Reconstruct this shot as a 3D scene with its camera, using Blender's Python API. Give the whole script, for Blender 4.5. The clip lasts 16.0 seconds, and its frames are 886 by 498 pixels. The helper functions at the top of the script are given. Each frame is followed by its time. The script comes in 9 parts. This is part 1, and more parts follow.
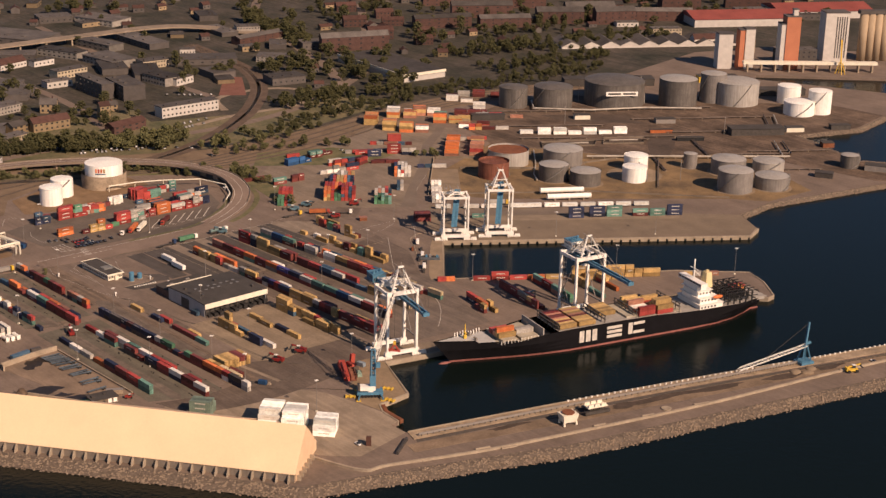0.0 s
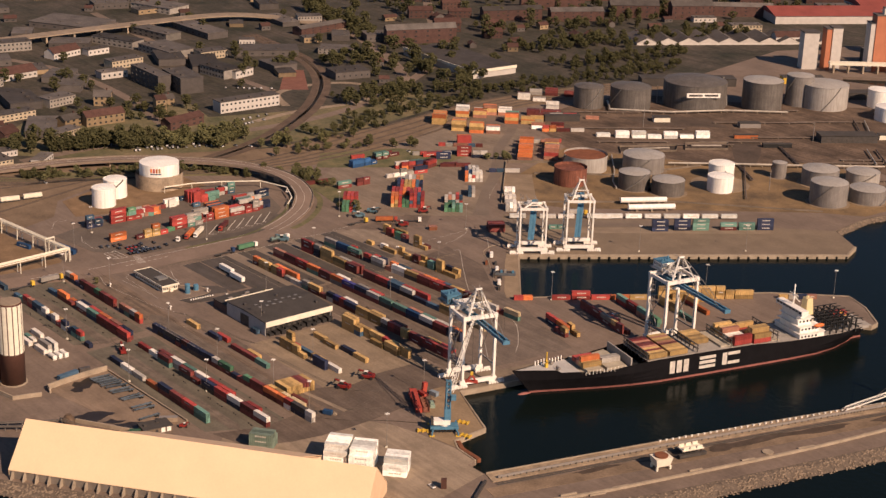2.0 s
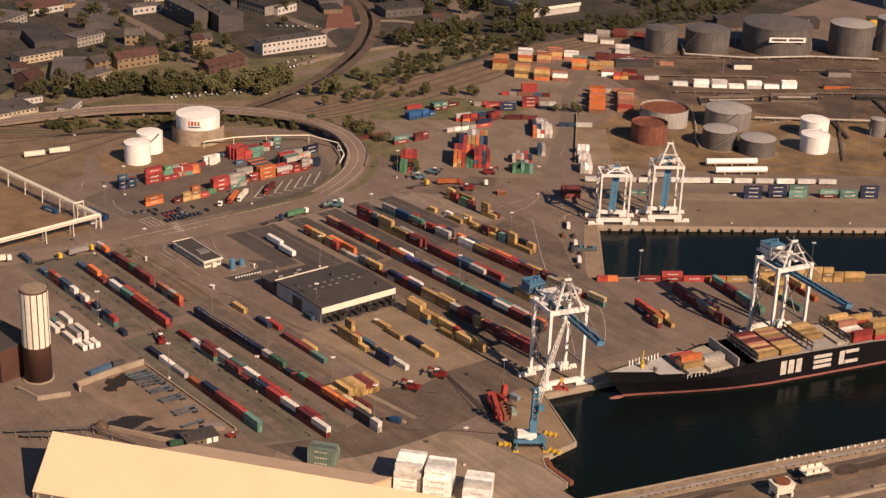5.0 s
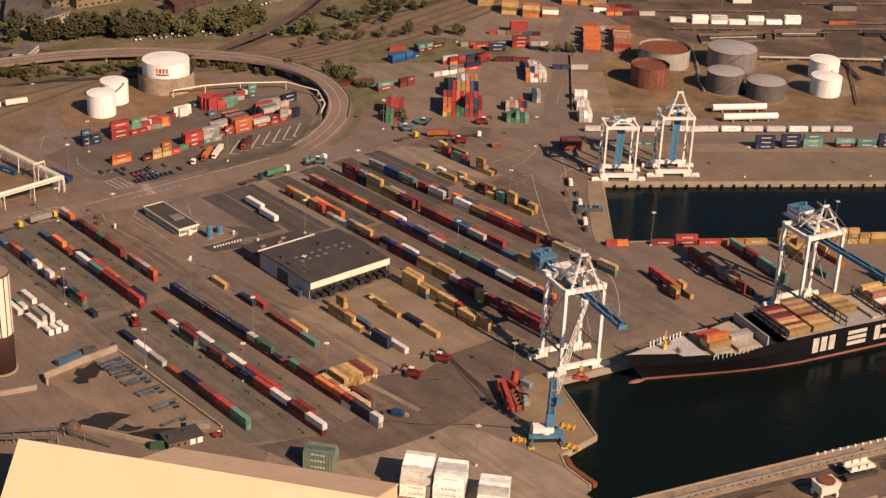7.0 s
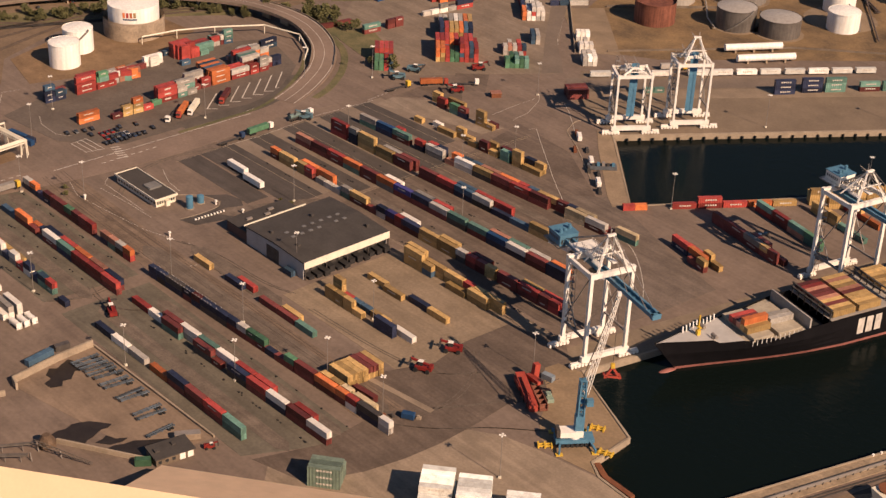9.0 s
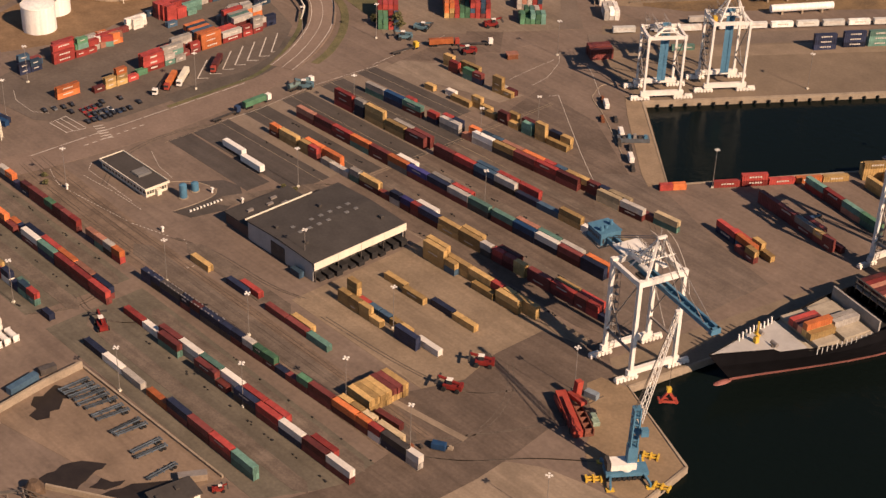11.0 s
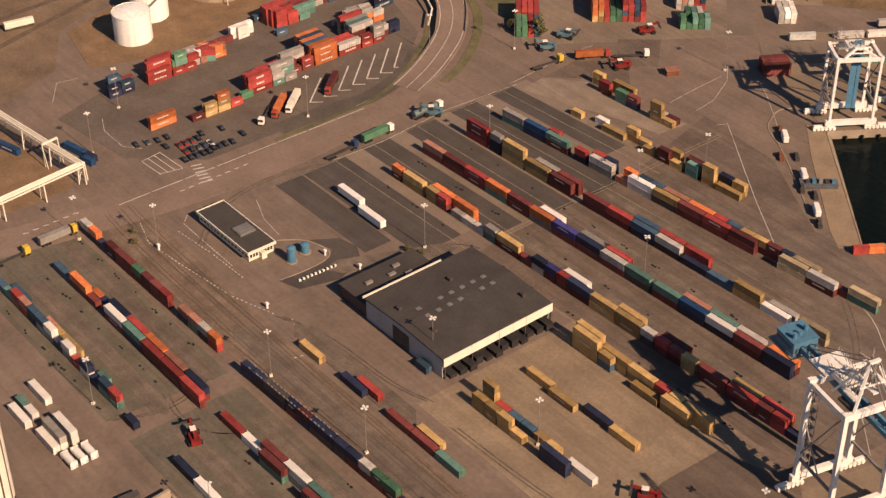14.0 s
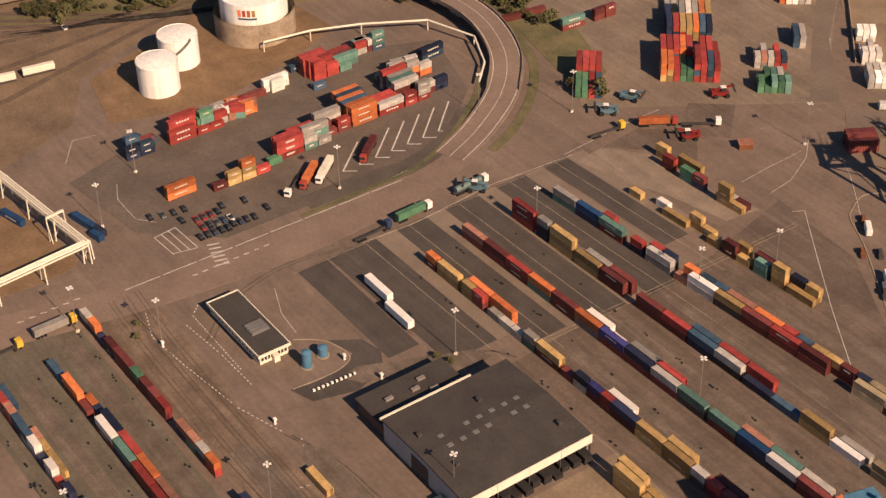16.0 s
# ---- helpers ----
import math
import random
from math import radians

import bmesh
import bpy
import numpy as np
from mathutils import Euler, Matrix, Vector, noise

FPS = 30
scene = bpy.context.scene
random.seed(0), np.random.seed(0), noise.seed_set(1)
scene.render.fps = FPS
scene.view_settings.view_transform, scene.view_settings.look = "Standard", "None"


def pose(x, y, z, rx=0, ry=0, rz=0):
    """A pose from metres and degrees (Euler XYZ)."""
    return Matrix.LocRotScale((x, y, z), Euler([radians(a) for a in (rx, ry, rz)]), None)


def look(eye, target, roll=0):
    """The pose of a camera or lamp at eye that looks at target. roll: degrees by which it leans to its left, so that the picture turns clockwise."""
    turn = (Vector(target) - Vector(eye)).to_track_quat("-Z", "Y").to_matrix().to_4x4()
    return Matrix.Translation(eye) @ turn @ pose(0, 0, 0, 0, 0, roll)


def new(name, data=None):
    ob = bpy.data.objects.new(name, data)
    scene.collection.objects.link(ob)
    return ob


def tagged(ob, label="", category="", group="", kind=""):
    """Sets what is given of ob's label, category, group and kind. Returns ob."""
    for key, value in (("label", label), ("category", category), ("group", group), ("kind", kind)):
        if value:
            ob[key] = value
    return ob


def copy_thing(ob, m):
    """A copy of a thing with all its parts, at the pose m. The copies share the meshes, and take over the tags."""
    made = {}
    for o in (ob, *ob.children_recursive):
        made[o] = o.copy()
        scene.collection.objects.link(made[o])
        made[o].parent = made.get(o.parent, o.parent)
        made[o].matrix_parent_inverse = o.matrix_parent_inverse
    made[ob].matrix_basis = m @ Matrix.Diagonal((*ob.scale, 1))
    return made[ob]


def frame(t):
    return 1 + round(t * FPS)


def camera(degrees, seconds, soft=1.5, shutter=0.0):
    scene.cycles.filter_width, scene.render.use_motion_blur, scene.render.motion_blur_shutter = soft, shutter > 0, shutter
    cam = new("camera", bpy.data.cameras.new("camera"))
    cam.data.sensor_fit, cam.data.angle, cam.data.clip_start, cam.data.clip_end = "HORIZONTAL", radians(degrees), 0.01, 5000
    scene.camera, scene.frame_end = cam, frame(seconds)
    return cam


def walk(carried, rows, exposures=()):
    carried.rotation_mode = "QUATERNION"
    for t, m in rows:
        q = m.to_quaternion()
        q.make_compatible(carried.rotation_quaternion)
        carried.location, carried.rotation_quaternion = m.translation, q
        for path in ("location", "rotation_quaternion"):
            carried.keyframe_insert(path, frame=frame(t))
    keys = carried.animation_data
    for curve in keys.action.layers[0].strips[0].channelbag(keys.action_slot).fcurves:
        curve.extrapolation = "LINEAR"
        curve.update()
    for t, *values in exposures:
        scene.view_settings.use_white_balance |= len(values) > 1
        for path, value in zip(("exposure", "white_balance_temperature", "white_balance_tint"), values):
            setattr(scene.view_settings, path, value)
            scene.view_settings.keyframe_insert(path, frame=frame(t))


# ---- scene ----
cam = camera(30.50, 16.0, 1.42)
PATH = [
    (0.0, look((776.27, -504.99, 359.30), (494.45, -252.15, 230.26), 1.323)),
    (0.5, look((759.81, -496.01, 358.08), (476.82, -244.69, 228.64), 1.523)),
    (1.0, look((743.19, -487.08, 356.83), (458.25, -238.37, 226.62), 1.653)),
    (1.5, look((726.47, -478.38, 355.53), (439.63, -232.62, 223.91), 1.804)),
    (2.0, look((709.58, -469.81, 354.27), (421.14, -226.78, 221.08), 1.893)),
    (2.5, look((692.69, -461.44, 352.96), (403.17, -220.90, 217.60), 1.963)),
    (3.0, look((675.66, -453.06, 351.68), (385.30, -215.07, 213.66), 2.012)),
    (3.5, look((658.63, -444.83, 350.40), (368.14, -208.78, 209.35), 2.077)),
    (4.0, look((641.41, -436.81, 349.14), (351.66, -201.94, 204.65), 2.153)),
    (4.5, look((624.16, -428.91, 347.87), (335.91, -194.57, 199.57), 2.232)),
    (5.0, look((606.87, -421.14, 346.60), (320.90, -186.68, 194.11), 2.311)),
    (5.5, look((589.54, -413.40, 345.35), (306.46, -178.40, 188.38), 2.383)),
    (6.0, look((572.18, -405.61, 344.17), (292.42, -169.81, 182.51), 2.439)),
    (6.5, look((554.78, -397.68, 343.06), (278.59, -161.02, 176.59), 2.469)),
    (7.0, look((537.34, -389.61, 342.04), (264.98, -152.03, 170.64), 2.474)),
    (7.5, look((519.88, -381.48, 341.10), (251.20, -143.55, 164.47), 2.551)),
    (8.0, look((502.39, -373.25, 340.26), (237.57, -135.03, 158.28), 2.526)),
    (8.5, look((485.05, -364.82, 339.42), (224.08, -126.31, 152.31), 2.542)),
    (9.0, look((467.89, -355.84, 338.58), (210.65, -117.45, 146.23), 2.448)),
    (9.5, look((450.87, -346.75, 337.68), (197.35, -108.58, 140.19), 2.363)),
    (10.0, look((433.99, -337.53, 336.74), (184.15, -99.70, 134.20), 2.287)),
    (10.5, look((417.23, -328.11, 335.80), (170.52, -91.20, 128.42), 2.184)),
    (11.0, look((400.60, -318.37, 334.91), (155.88, -83.41, 123.00), 2.015)),
    (11.5, look((384.08, -308.24, 334.11), (139.71, -76.67, 118.10), 1.743)),
    (12.0, look((367.67, -297.71, 333.41), (122.07, -70.97, 113.70), 1.368)),
    (12.5, look((351.84, -286.31, 332.97), (105.03, -64.73, 109.39), 0.968)),
    (13.0, look((336.53, -274.01, 332.75), (87.83, -58.20, 105.65), 0.493)),
    (13.5, look((322.06, -260.99, 332.75), (71.18, -51.20, 102.45), 0.038)),
    (14.0, look((308.29, -247.12, 333.04), (54.37, -43.53, 100.49), -0.425)),
    (14.5, look((295.44, -232.61, 333.64), (39.54, -34.04, 98.93), -0.744)),
    (15.0, look((283.21, -217.23, 334.38), (25.00, -23.79, 97.93), -1.032)),
    (15.5, look((271.70, -201.37, 335.19), (10.98, -13.89, 96.70), -1.215)),
    (16.0, look((260.48, -185.14, 336.06), (-2.77, -3.53, 95.82), -1.228)),
]
walk(cam, PATH, exposures=[(0, 0.35, 6200, 10), (8, 0.39, 6350, 10), (16, 0.45, 6500, 10)])

import itertools
from mathutils.geometry import tessellate_polygon

# ---- world, sun ----
SUN_DIR = Vector((1.0, 0.03, 0.0)).normalized()
SUN_EL = radians(35)
world = bpy.data.worlds.new("world")
scene.world = world
world.use_nodes = True
wn = world.node_tree.nodes
sky = wn.new("ShaderNodeTexSky")
sky.sky_type = "NISHITA"
sky.sun_disc = False
sky.sun_elevation = SUN_EL
sky.air_density = 0.55
sky.dust_density = 0.3
sky.sun_rotation = math.atan2(SUN_DIR.x, SUN_DIR.y)
world.node_tree.links.new(sky.outputs["Color"], wn["Background"].inputs["Color"])
wn["Background"].inputs["Strength"].default_value = 0.064
sun = new("sun", bpy.data.lights.new("sun", "SUN"))
sun.data.energy = 5.0
sun.data.angle = radians(0.5)
sun.data.color = (1.0, 0.70, 0.49)
sun.matrix_world = look(tuple(SUN_DIR * 800 * math.cos(SUN_EL) + Vector((0, 0, 800 * math.sin(SUN_EL)))), (0, 0, 0))

# ---- materials ----
MATS = {}


def mat(name, color, rough=0.8, metal=0.0, var=0.25, scale=0.15, fine=3.0, bump=0.0, obj_var=0.0, tint=None, spec=0.3, streak=0.0, island=0.0, drip=0.0):
    """Painted or mineral surface: patchy stains at a coarse and a fine scale, in metres."""
    if name in MATS:
        return MATS[name]
    m = bpy.data.materials.new(name)
    m.use_nodes = True
    nt = m.node_tree
    n, ln = nt.nodes, nt.links
    b = n["Principled BSDF"]
    b.inputs["Roughness"].default_value = rough
    b.inputs["Metallic"].default_value = metal
    b.inputs["Specular IOR Level"].default_value = spec
    co = n.new("ShaderNodeTexCoord")
    geo = n.new("ShaderNodeNewGeometry")
    n1 = n.new("ShaderNodeTexNoise")
    n1.inputs["Scale"].default_value = scale
    n1.inputs["Detail"].default_value = 6
    n1.inputs["Roughness"].default_value = 0.65
    n2 = n.new("ShaderNodeTexNoise")
    n2.inputs["Scale"].default_value = fine
    n2.inputs["Detail"].default_value = 4
    ln.new(geo.outputs["Position"], n1.inputs["Vector"])
    ln.new(geo.outputs["Position"], n2.inputs["Vector"])
    mix = n.new("ShaderNodeMix")
    mix.data_type = "RGBA"
    dark = tint if tint else tuple(c * (1 - var) for c in color)
    lite = tuple(min(1, c * (1 + var * 0.8)) for c in color)
    mix.inputs["A"].default_value = (*dark, 1)
    mix.inputs["B"].default_value = (*lite, 1)
    ramp = n.new("ShaderNodeMapRange")
    ramp.inputs["From Min"].default_value = 0.3
    ramp.inputs["From Max"].default_value = 0.7
    ln.new(n1.outputs["Fac"], ramp.inputs["Value"])
    ln.new(ramp.outputs["Result"], mix.inputs["Factor"])
    mul = n.new("ShaderNodeMapRange")
    mul.inputs["From Min"].default_value = 0.25
    mul.inputs["From Max"].default_value = 0.75
    mul.inputs["To Min"].default_value = 1 - var * 0.6
    mul.inputs["To Max"].default_value = 1 + var * 0.5
    ln.new(n2.outputs["Fac"], mul.inputs["Value"])
    sc = n.new("ShaderNodeVectorMath")
    sc.operation = "SCALE"
    ln.new(mix.outputs["Result"], sc.inputs[0])
    ln.new(mul.outputs["Result"], sc.inputs["Scale"])
    out = sc.outputs["Vector"]
    if drip:
        mp = n.new("ShaderNodeVectorMath")
        mp.operation = "MULTIPLY"
        mp.inputs[1].default_value = (0.8, 0.8, 0.05)
        ln.new(geo.outputs["Position"], mp.inputs[0])
        n3 = n.new("ShaderNodeTexNoise")
        n3.inputs["Scale"].default_value = 1.0
        n3.inputs["Detail"].default_value = 3
        ln.new(mp.outputs["Vector"], n3.inputs["Vector"])
        dr = n.new("ShaderNodeMapRange")
        dr.inputs["From Min"].default_value = 0.35
        dr.inputs["From Max"].default_value = 0.65
        dr.inputs["To Min"].default_value = 1 - drip
        dr.inputs["To Max"].default_value = 1 + drip * 0.6
        ln.new(n3.outputs["Fac"], dr.inputs["Value"])
        s3 = n.new("ShaderNodeVectorMath")
        s3.operation = "SCALE"
        ln.new(out, s3.inputs[0])
        ln.new(dr.outputs["Result"], s3.inputs["Scale"])
        out = s3.outputs["Vector"]
    if obj_var:
        info = n.new("ShaderNodeObjectInfo")
        r = n.new("ShaderNodeMapRange")
        r.inputs["To Min"].default_value = 1 - obj_var
        r.inputs["To Max"].default_value = 1 + obj_var
        ln.new(info.outputs["Random"], r.inputs["Value"])
        s2 = n.new("ShaderNodeVectorMath")
        s2.operation = "SCALE"
        ln.new(out, s2.inputs[0])
        ln.new(r.outputs["Result"], s2.inputs["Scale"])
        out = s2.outputs["Vector"]
    if island:
        r = n.new("ShaderNodeMapRange")
        r.inputs["To Min"].default_value = 1 - island
        r.inputs["To Max"].default_value = 1 + island
        ln.new(geo.outputs["Random Per Island"], r.inputs["Value"])
        s2 = n.new("ShaderNodeVectorMath")
        s2.operation = "SCALE"
        ln.new(out, s2.inputs[0])
        ln.new(r.outputs["Result"], s2.inputs["Scale"])
        out = s2.outputs["Vector"]
    if streak:
        mp = n.new("ShaderNodeMapping")
        mp.inputs["Scale"].default_value = (0.012, 0.22, 1)
        n3 = n.new("ShaderNodeTexNoise")
        n3.inputs["Scale"].default_value = 1.0
        n3.inputs["Detail"].default_value = 5
        n3.inputs["Distortion"].default_value = 1.5
        n4 = n.new("ShaderNodeTexNoise")
        n4.inputs["Scale"].default_value = 0.09
        n4.inputs["Detail"].default_value = 8
        n4.inputs["Roughness"].default_value = 0.75
        ln.new(geo.outputs["Position"], mp.inputs["Vector"])
        ln.new(mp.outputs["Vector"], n3.inputs["Vector"])
        ln.new(geo.outputs["Position"], n4.inputs["Vector"])
        for src in (n3, n4):
            r = n.new("ShaderNodeMapRange")
            r.inputs["From Min"].default_value = 0.35
            r.inputs["From Max"].default_value = 0.65
            r.inputs["To Min"].default_value = 1 - streak
            r.inputs["To Max"].default_value = 1 + streak
            ln.new(src.outputs["Fac"], r.inputs["Value"])
            s2 = n.new("ShaderNodeVectorMath")
            s2.operation = "SCALE"
            ln.new(out, s2.inputs[0])
            ln.new(r.outputs["Result"], s2.inputs["Scale"])
            out = s2.outputs["Vector"]
    ln.new(out, b.inputs["Base Color"])
    if bump:
        bp = n.new("ShaderNodeBump")
        bp.inputs["Strength"].default_value = bump
        bp.inputs["Distance"].default_value = 0.3
        ln.new(n2.outputs["Fac"], bp.inputs["Height"])
        ln.new(bp.outputs["Normal"], b.inputs["Normal"])
    MATS[name] = m
    return m


ASPHALT = mat("asphalt", (0.178, 0.134, 0.103), 0.9, var=0.22, scale=0.03, fine=0.6, streak=0.08)
DARKPAVE = mat("dark_paving", (0.079, 0.067, 0.058), 0.9, streak=0.1, var=0.2, scale=0.08, fine=1.0)
WORN = mat("worn_paving", (0.145, 0.114, 0.088), 0.9, var=0.3, scale=0.12, fine=1.2, streak=0.16)
LIGHTPAVE = mat("light_concrete", (0.265, 0.205, 0.145), 0.9, streak=0.12, var=0.2, scale=0.06, fine=1.0)
SANDY = mat("sandy_gravel", (0.235, 0.175, 0.115), 0.95, var=0.25, scale=0.06, fine=1.5)
GRASS = mat("dry_grass", (0.150, 0.122, 0.062), 1.0, var=0.45, scale=0.06, fine=1.5, tint=(0.062, 0.072, 0.034))
DRYGRASS = mat("parched_grass", (0.205, 0.135, 0.066), 1.0, var=0.4, scale=0.04, fine=0.8, tint=(0.095, 0.068, 0.042))
# Darkened so that the town ground carries the shade of a cloud.
EARTH = mat("cloud_shaded_earth", (0.062, 0.050, 0.039), 1.0, var=0.5, scale=0.022, fine=0.25, tint=(0.024, 0.026, 0.016), streak=0.2)
CONC = mat("concrete", (0.33, 0.265, 0.19), 0.85, var=0.25, scale=0.15, fine=1.5)
PAINT = mat("road_paint", (0.55, 0.50, 0.43), 0.8, var=0.3, scale=0.4, fine=3)
WHITE = mat("white_paint", (0.80, 0.76, 0.68), 0.5, var=0.12, scale=0.3, fine=2)
CREAM = mat("cream_panel", (0.72, 0.66, 0.52), 0.6, var=0.1, scale=0.3, fine=2)
GREYSTEEL = mat("grey_steel", (0.27, 0.24, 0.21), 0.5, 0.2, var=0.2, scale=0.3, fine=2)
DARKSTEEL = mat("dark_steel", (0.075, 0.066, 0.058), 0.6, 0.2, var=0.3, scale=0.4, fine=2)
BLACK = mat("black_rubber", (0.02, 0.02, 0.02), 0.8, var=0.3)
RUST = mat("rusty_steel", (0.20, 0.075, 0.035), 0.8, var=0.35, scale=0.2, fine=1.5)
CRANEBLUE = mat("crane_blue", (0.082, 0.195, 0.285), 0.5, var=0.2, scale=0.3, fine=2)
CRANEWHITE = mat("crane_white", (0.78, 0.74, 0.66), 0.5, var=0.12, scale=0.2, fine=1.5)
ROOFDARK = mat("dark_roof_felt", (0.060, 0.053, 0.047), 0.9, var=0.2, scale=0.1, fine=1.0)
SHEDROOF = mat("pale_yellow_roof_sheet", (0.80, 0.585, 0.36), 0.6, var=0.05, scale=0.05, fine=1.0)
SHEDWALL = mat("shed_gable_sheet", (0.72, 0.50, 0.31), 0.7, var=0.1, scale=0.1)
RED = mat("red_paint", (0.34, 0.058, 0.038), 0.55, var=0.2, scale=0.3, fine=2)
YELLOW = mat("yellow_paint", (0.62, 0.40, 0.05), 0.55, var=0.2, scale=0.3, fine=2)
GLASS = mat("window_glass", (0.035, 0.038, 0.040), 0.12, var=0.3, spec=0.6)


def water_material():
    m = bpy.data.materials.new("harbour_water")
    m.use_nodes = True
    n, ln = m.node_tree.nodes, m.node_tree.links
    b = n["Principled BSDF"]
    b.inputs["Base Color"].default_value = (0.0040, 0.0072, 0.0064, 1)
    b.inputs["Roughness"].default_value = 0.16
    b.inputs["Specular IOR Level"].default_value = 0.12
    b.inputs["IOR"].default_value = 1.33
    geo = n.new("ShaderNodeNewGeometry")
    big = n.new("ShaderNodeTexNoise")
    big.inputs["Scale"].default_value = 0.35
    big.inputs["Detail"].default_value = 5
    ln.new(geo.outputs["Position"], big.inputs["Vector"])
    bp = n.new("ShaderNodeBump")
    bp.inputs["Strength"].default_value = 0.5
    bp.inputs["Distance"].default_value = 0.35
    ln.new(big.outputs["Fac"], bp.inputs["Height"])
    ln.new(bp.outputs["Normal"], b.inputs["Normal"])
    return m


# ---- builders ----
def add_box(bm, x0, y0, z0, x1, y1, z1):
    r = bmesh.ops.create_cube(bm, size=1.0)
    for v in r["verts"]:
        v.co = Vector(((x0 + x1) / 2 + v.co.x * (x1 - x0), (y0 + y1) / 2 + v.co.y * (y1 - y0), (z0 + z1) / 2 + v.co.z * (z1 - z0)))
    return r["verts"]


def add_cyl(bm, x, y, z0, z1, r0, r1=None, seg=32, caps=True):
    r1 = r0 if r1 is None else r1
    r = bmesh.ops.create_cone(bm, cap_ends=caps, segments=seg, radius1=r0, radius2=max(r1, 0.001), depth=z1 - z0)
    for v in r["verts"]:
        v.co += Vector((x, y, (z0 + z1) / 2))
    return r["verts"]


def add_beam(bm, p, q, w=0.4, h=None):
    """A square bar from p to q."""
    p, q = Vector(p), Vector(q)
    h = w if h is None else h
    d = q - p
    m = Matrix.Translation((p + q) / 2) @ d.to_track_quat("Z", "Y").to_matrix().to_4x4()
    r = bmesh.ops.create_cube(bm, size=1.0)
    for v in r["verts"]:
        v.co = m @ Vector((v.co.x * w, v.co.y * h, v.co.z * d.length))
    return r["verts"]


def add_rod(bm, p, q, r=0.1, seg=8):
    p, q = Vector(p), Vector(q)
    d = q - p
    m = Matrix.Translation((p + q) / 2) @ d.to_track_quat("Z", "Y").to_matrix().to_4x4()
    c = bmesh.ops.create_cone(bm, cap_ends=True, segments=seg, radius1=r, radius2=r, depth=d.length)
    for v in c["verts"]:
        v.co = m @ v.co
    return c["verts"]


def add_prism(bm, poly, z0, z1):
    """An upright block over a plan outline."""
    lo = [bm.verts.new((x, y, z0)) for x, y in poly]
    hi = [bm.verts.new((x, y, z1)) for x, y in poly]
    k = len(poly)
    for tri in tessellate_polygon([[Vector((x, y, 0)) for x, y in poly]]):
        a, b, c = (poly[i] for i in tri)
        turn = (b[0] - a[0]) * (c[1] - a[1]) - (b[1] - a[1]) * (c[0] - a[0])
        if abs(turn) < 1e-9:
            continue
        t = tri if turn > 0 else tri[::-1]
        bm.faces.new([hi[i] for i in t])
        bm.faces.new([lo[i] for i in t[::-1]])
    area = sum(poly[i][0] * poly[(i + 1) % k][1] - poly[(i + 1) % k][0] * poly[i][1] for i in range(k))
    for i in range(k):
        f = (lo[i], lo[(i + 1) % k], hi[(i + 1) % k], hi[i])
        bm.faces.new(f if area > 0 else f[::-1])


def to_mesh(name, bm, material):
    me = bpy.data.meshes.new(name)
    bm.normal_update()
    bm.to_mesh(me)
    bm.free()
    for m in material if isinstance(material, (list, tuple)) else [material]:
        me.materials.append(m)
    return me


def part(name, bm, material, parent, label=""):
    ob = new(name, to_mesh(name, bm, material))
    ob.parent = parent
    return tagged(ob, label)


def solo(name, bm, material, label, category, group="", kind="", at=None):
    ob = new(name, to_mesh(name, bm, material))
    if at is not None:
        ob.matrix_basis = at
    return tagged(ob, label, category, group, kind)


def thing(name, label, category, group="", at=None, kind=""):
    ob = new(name)
    if at is not None:
        ob.matrix_basis = at
    return tagged(ob, label, category, group, kind)


def smooth_sides(me):
    for p in me.polygons:
        p.use_smooth = abs(p.normal.z) < 0.5


def strip(name, pts, width, z0, z1, material, label, category="road", kind="structure", curve=True):
    """A flat ribbon of constant width along a smooth line."""
    line = []
    for i in range(len(pts) - 1):
        p0, p1, p2, p3 = (Vector(pts[min(max(i + k, 0), len(pts) - 1)]) for k in (-1, 0, 1, 2))
        for s in range(6 if curve else 1):
            u = s / 6
            line.append(0.5 * (2 * p1 + (p2 - p0) * u + (2 * p0 - 5 * p1 + 4 * p2 - p3) * u * u + (3 * p1 - p0 - 3 * p2 + p3) * u ** 3))
    line.append(Vector(pts[-1]))
    bm = bmesh.new()
    rows_ = []
    for i, p in enumerate(line):
        d = (line[min(i + 1, len(line) - 1)] - line[max(i - 1, 0)]).to_2d().normalized()
        s = Vector((-d.y, d.x)) * width / 2
        z = p.z if len(p) > 2 else 0
        rows_.append([bm.verts.new((p.x + s.x, p.y + s.y, z + z1)), bm.verts.new((p.x - s.x, p.y - s.y, z + z1)),
                      bm.verts.new((p.x - s.x, p.y - s.y, z + z0)), bm.verts.new((p.x + s.x, p.y + s.y, z + z0))])
    for a, b in zip(rows_, rows_[1:]):
        for k in range(4):
            bm.faces.new((a[k], a[(k + 1) % 4], b[(k + 1) % 4], b[k]))
    bm.faces.new(rows_[0])
    bm.faces.new(list(reversed(rows_[-1])))
    bmesh.ops.recalc_face_normals(bm, faces=bm.faces[:])
    return solo(name, bm, material, label, category, kind=kind)


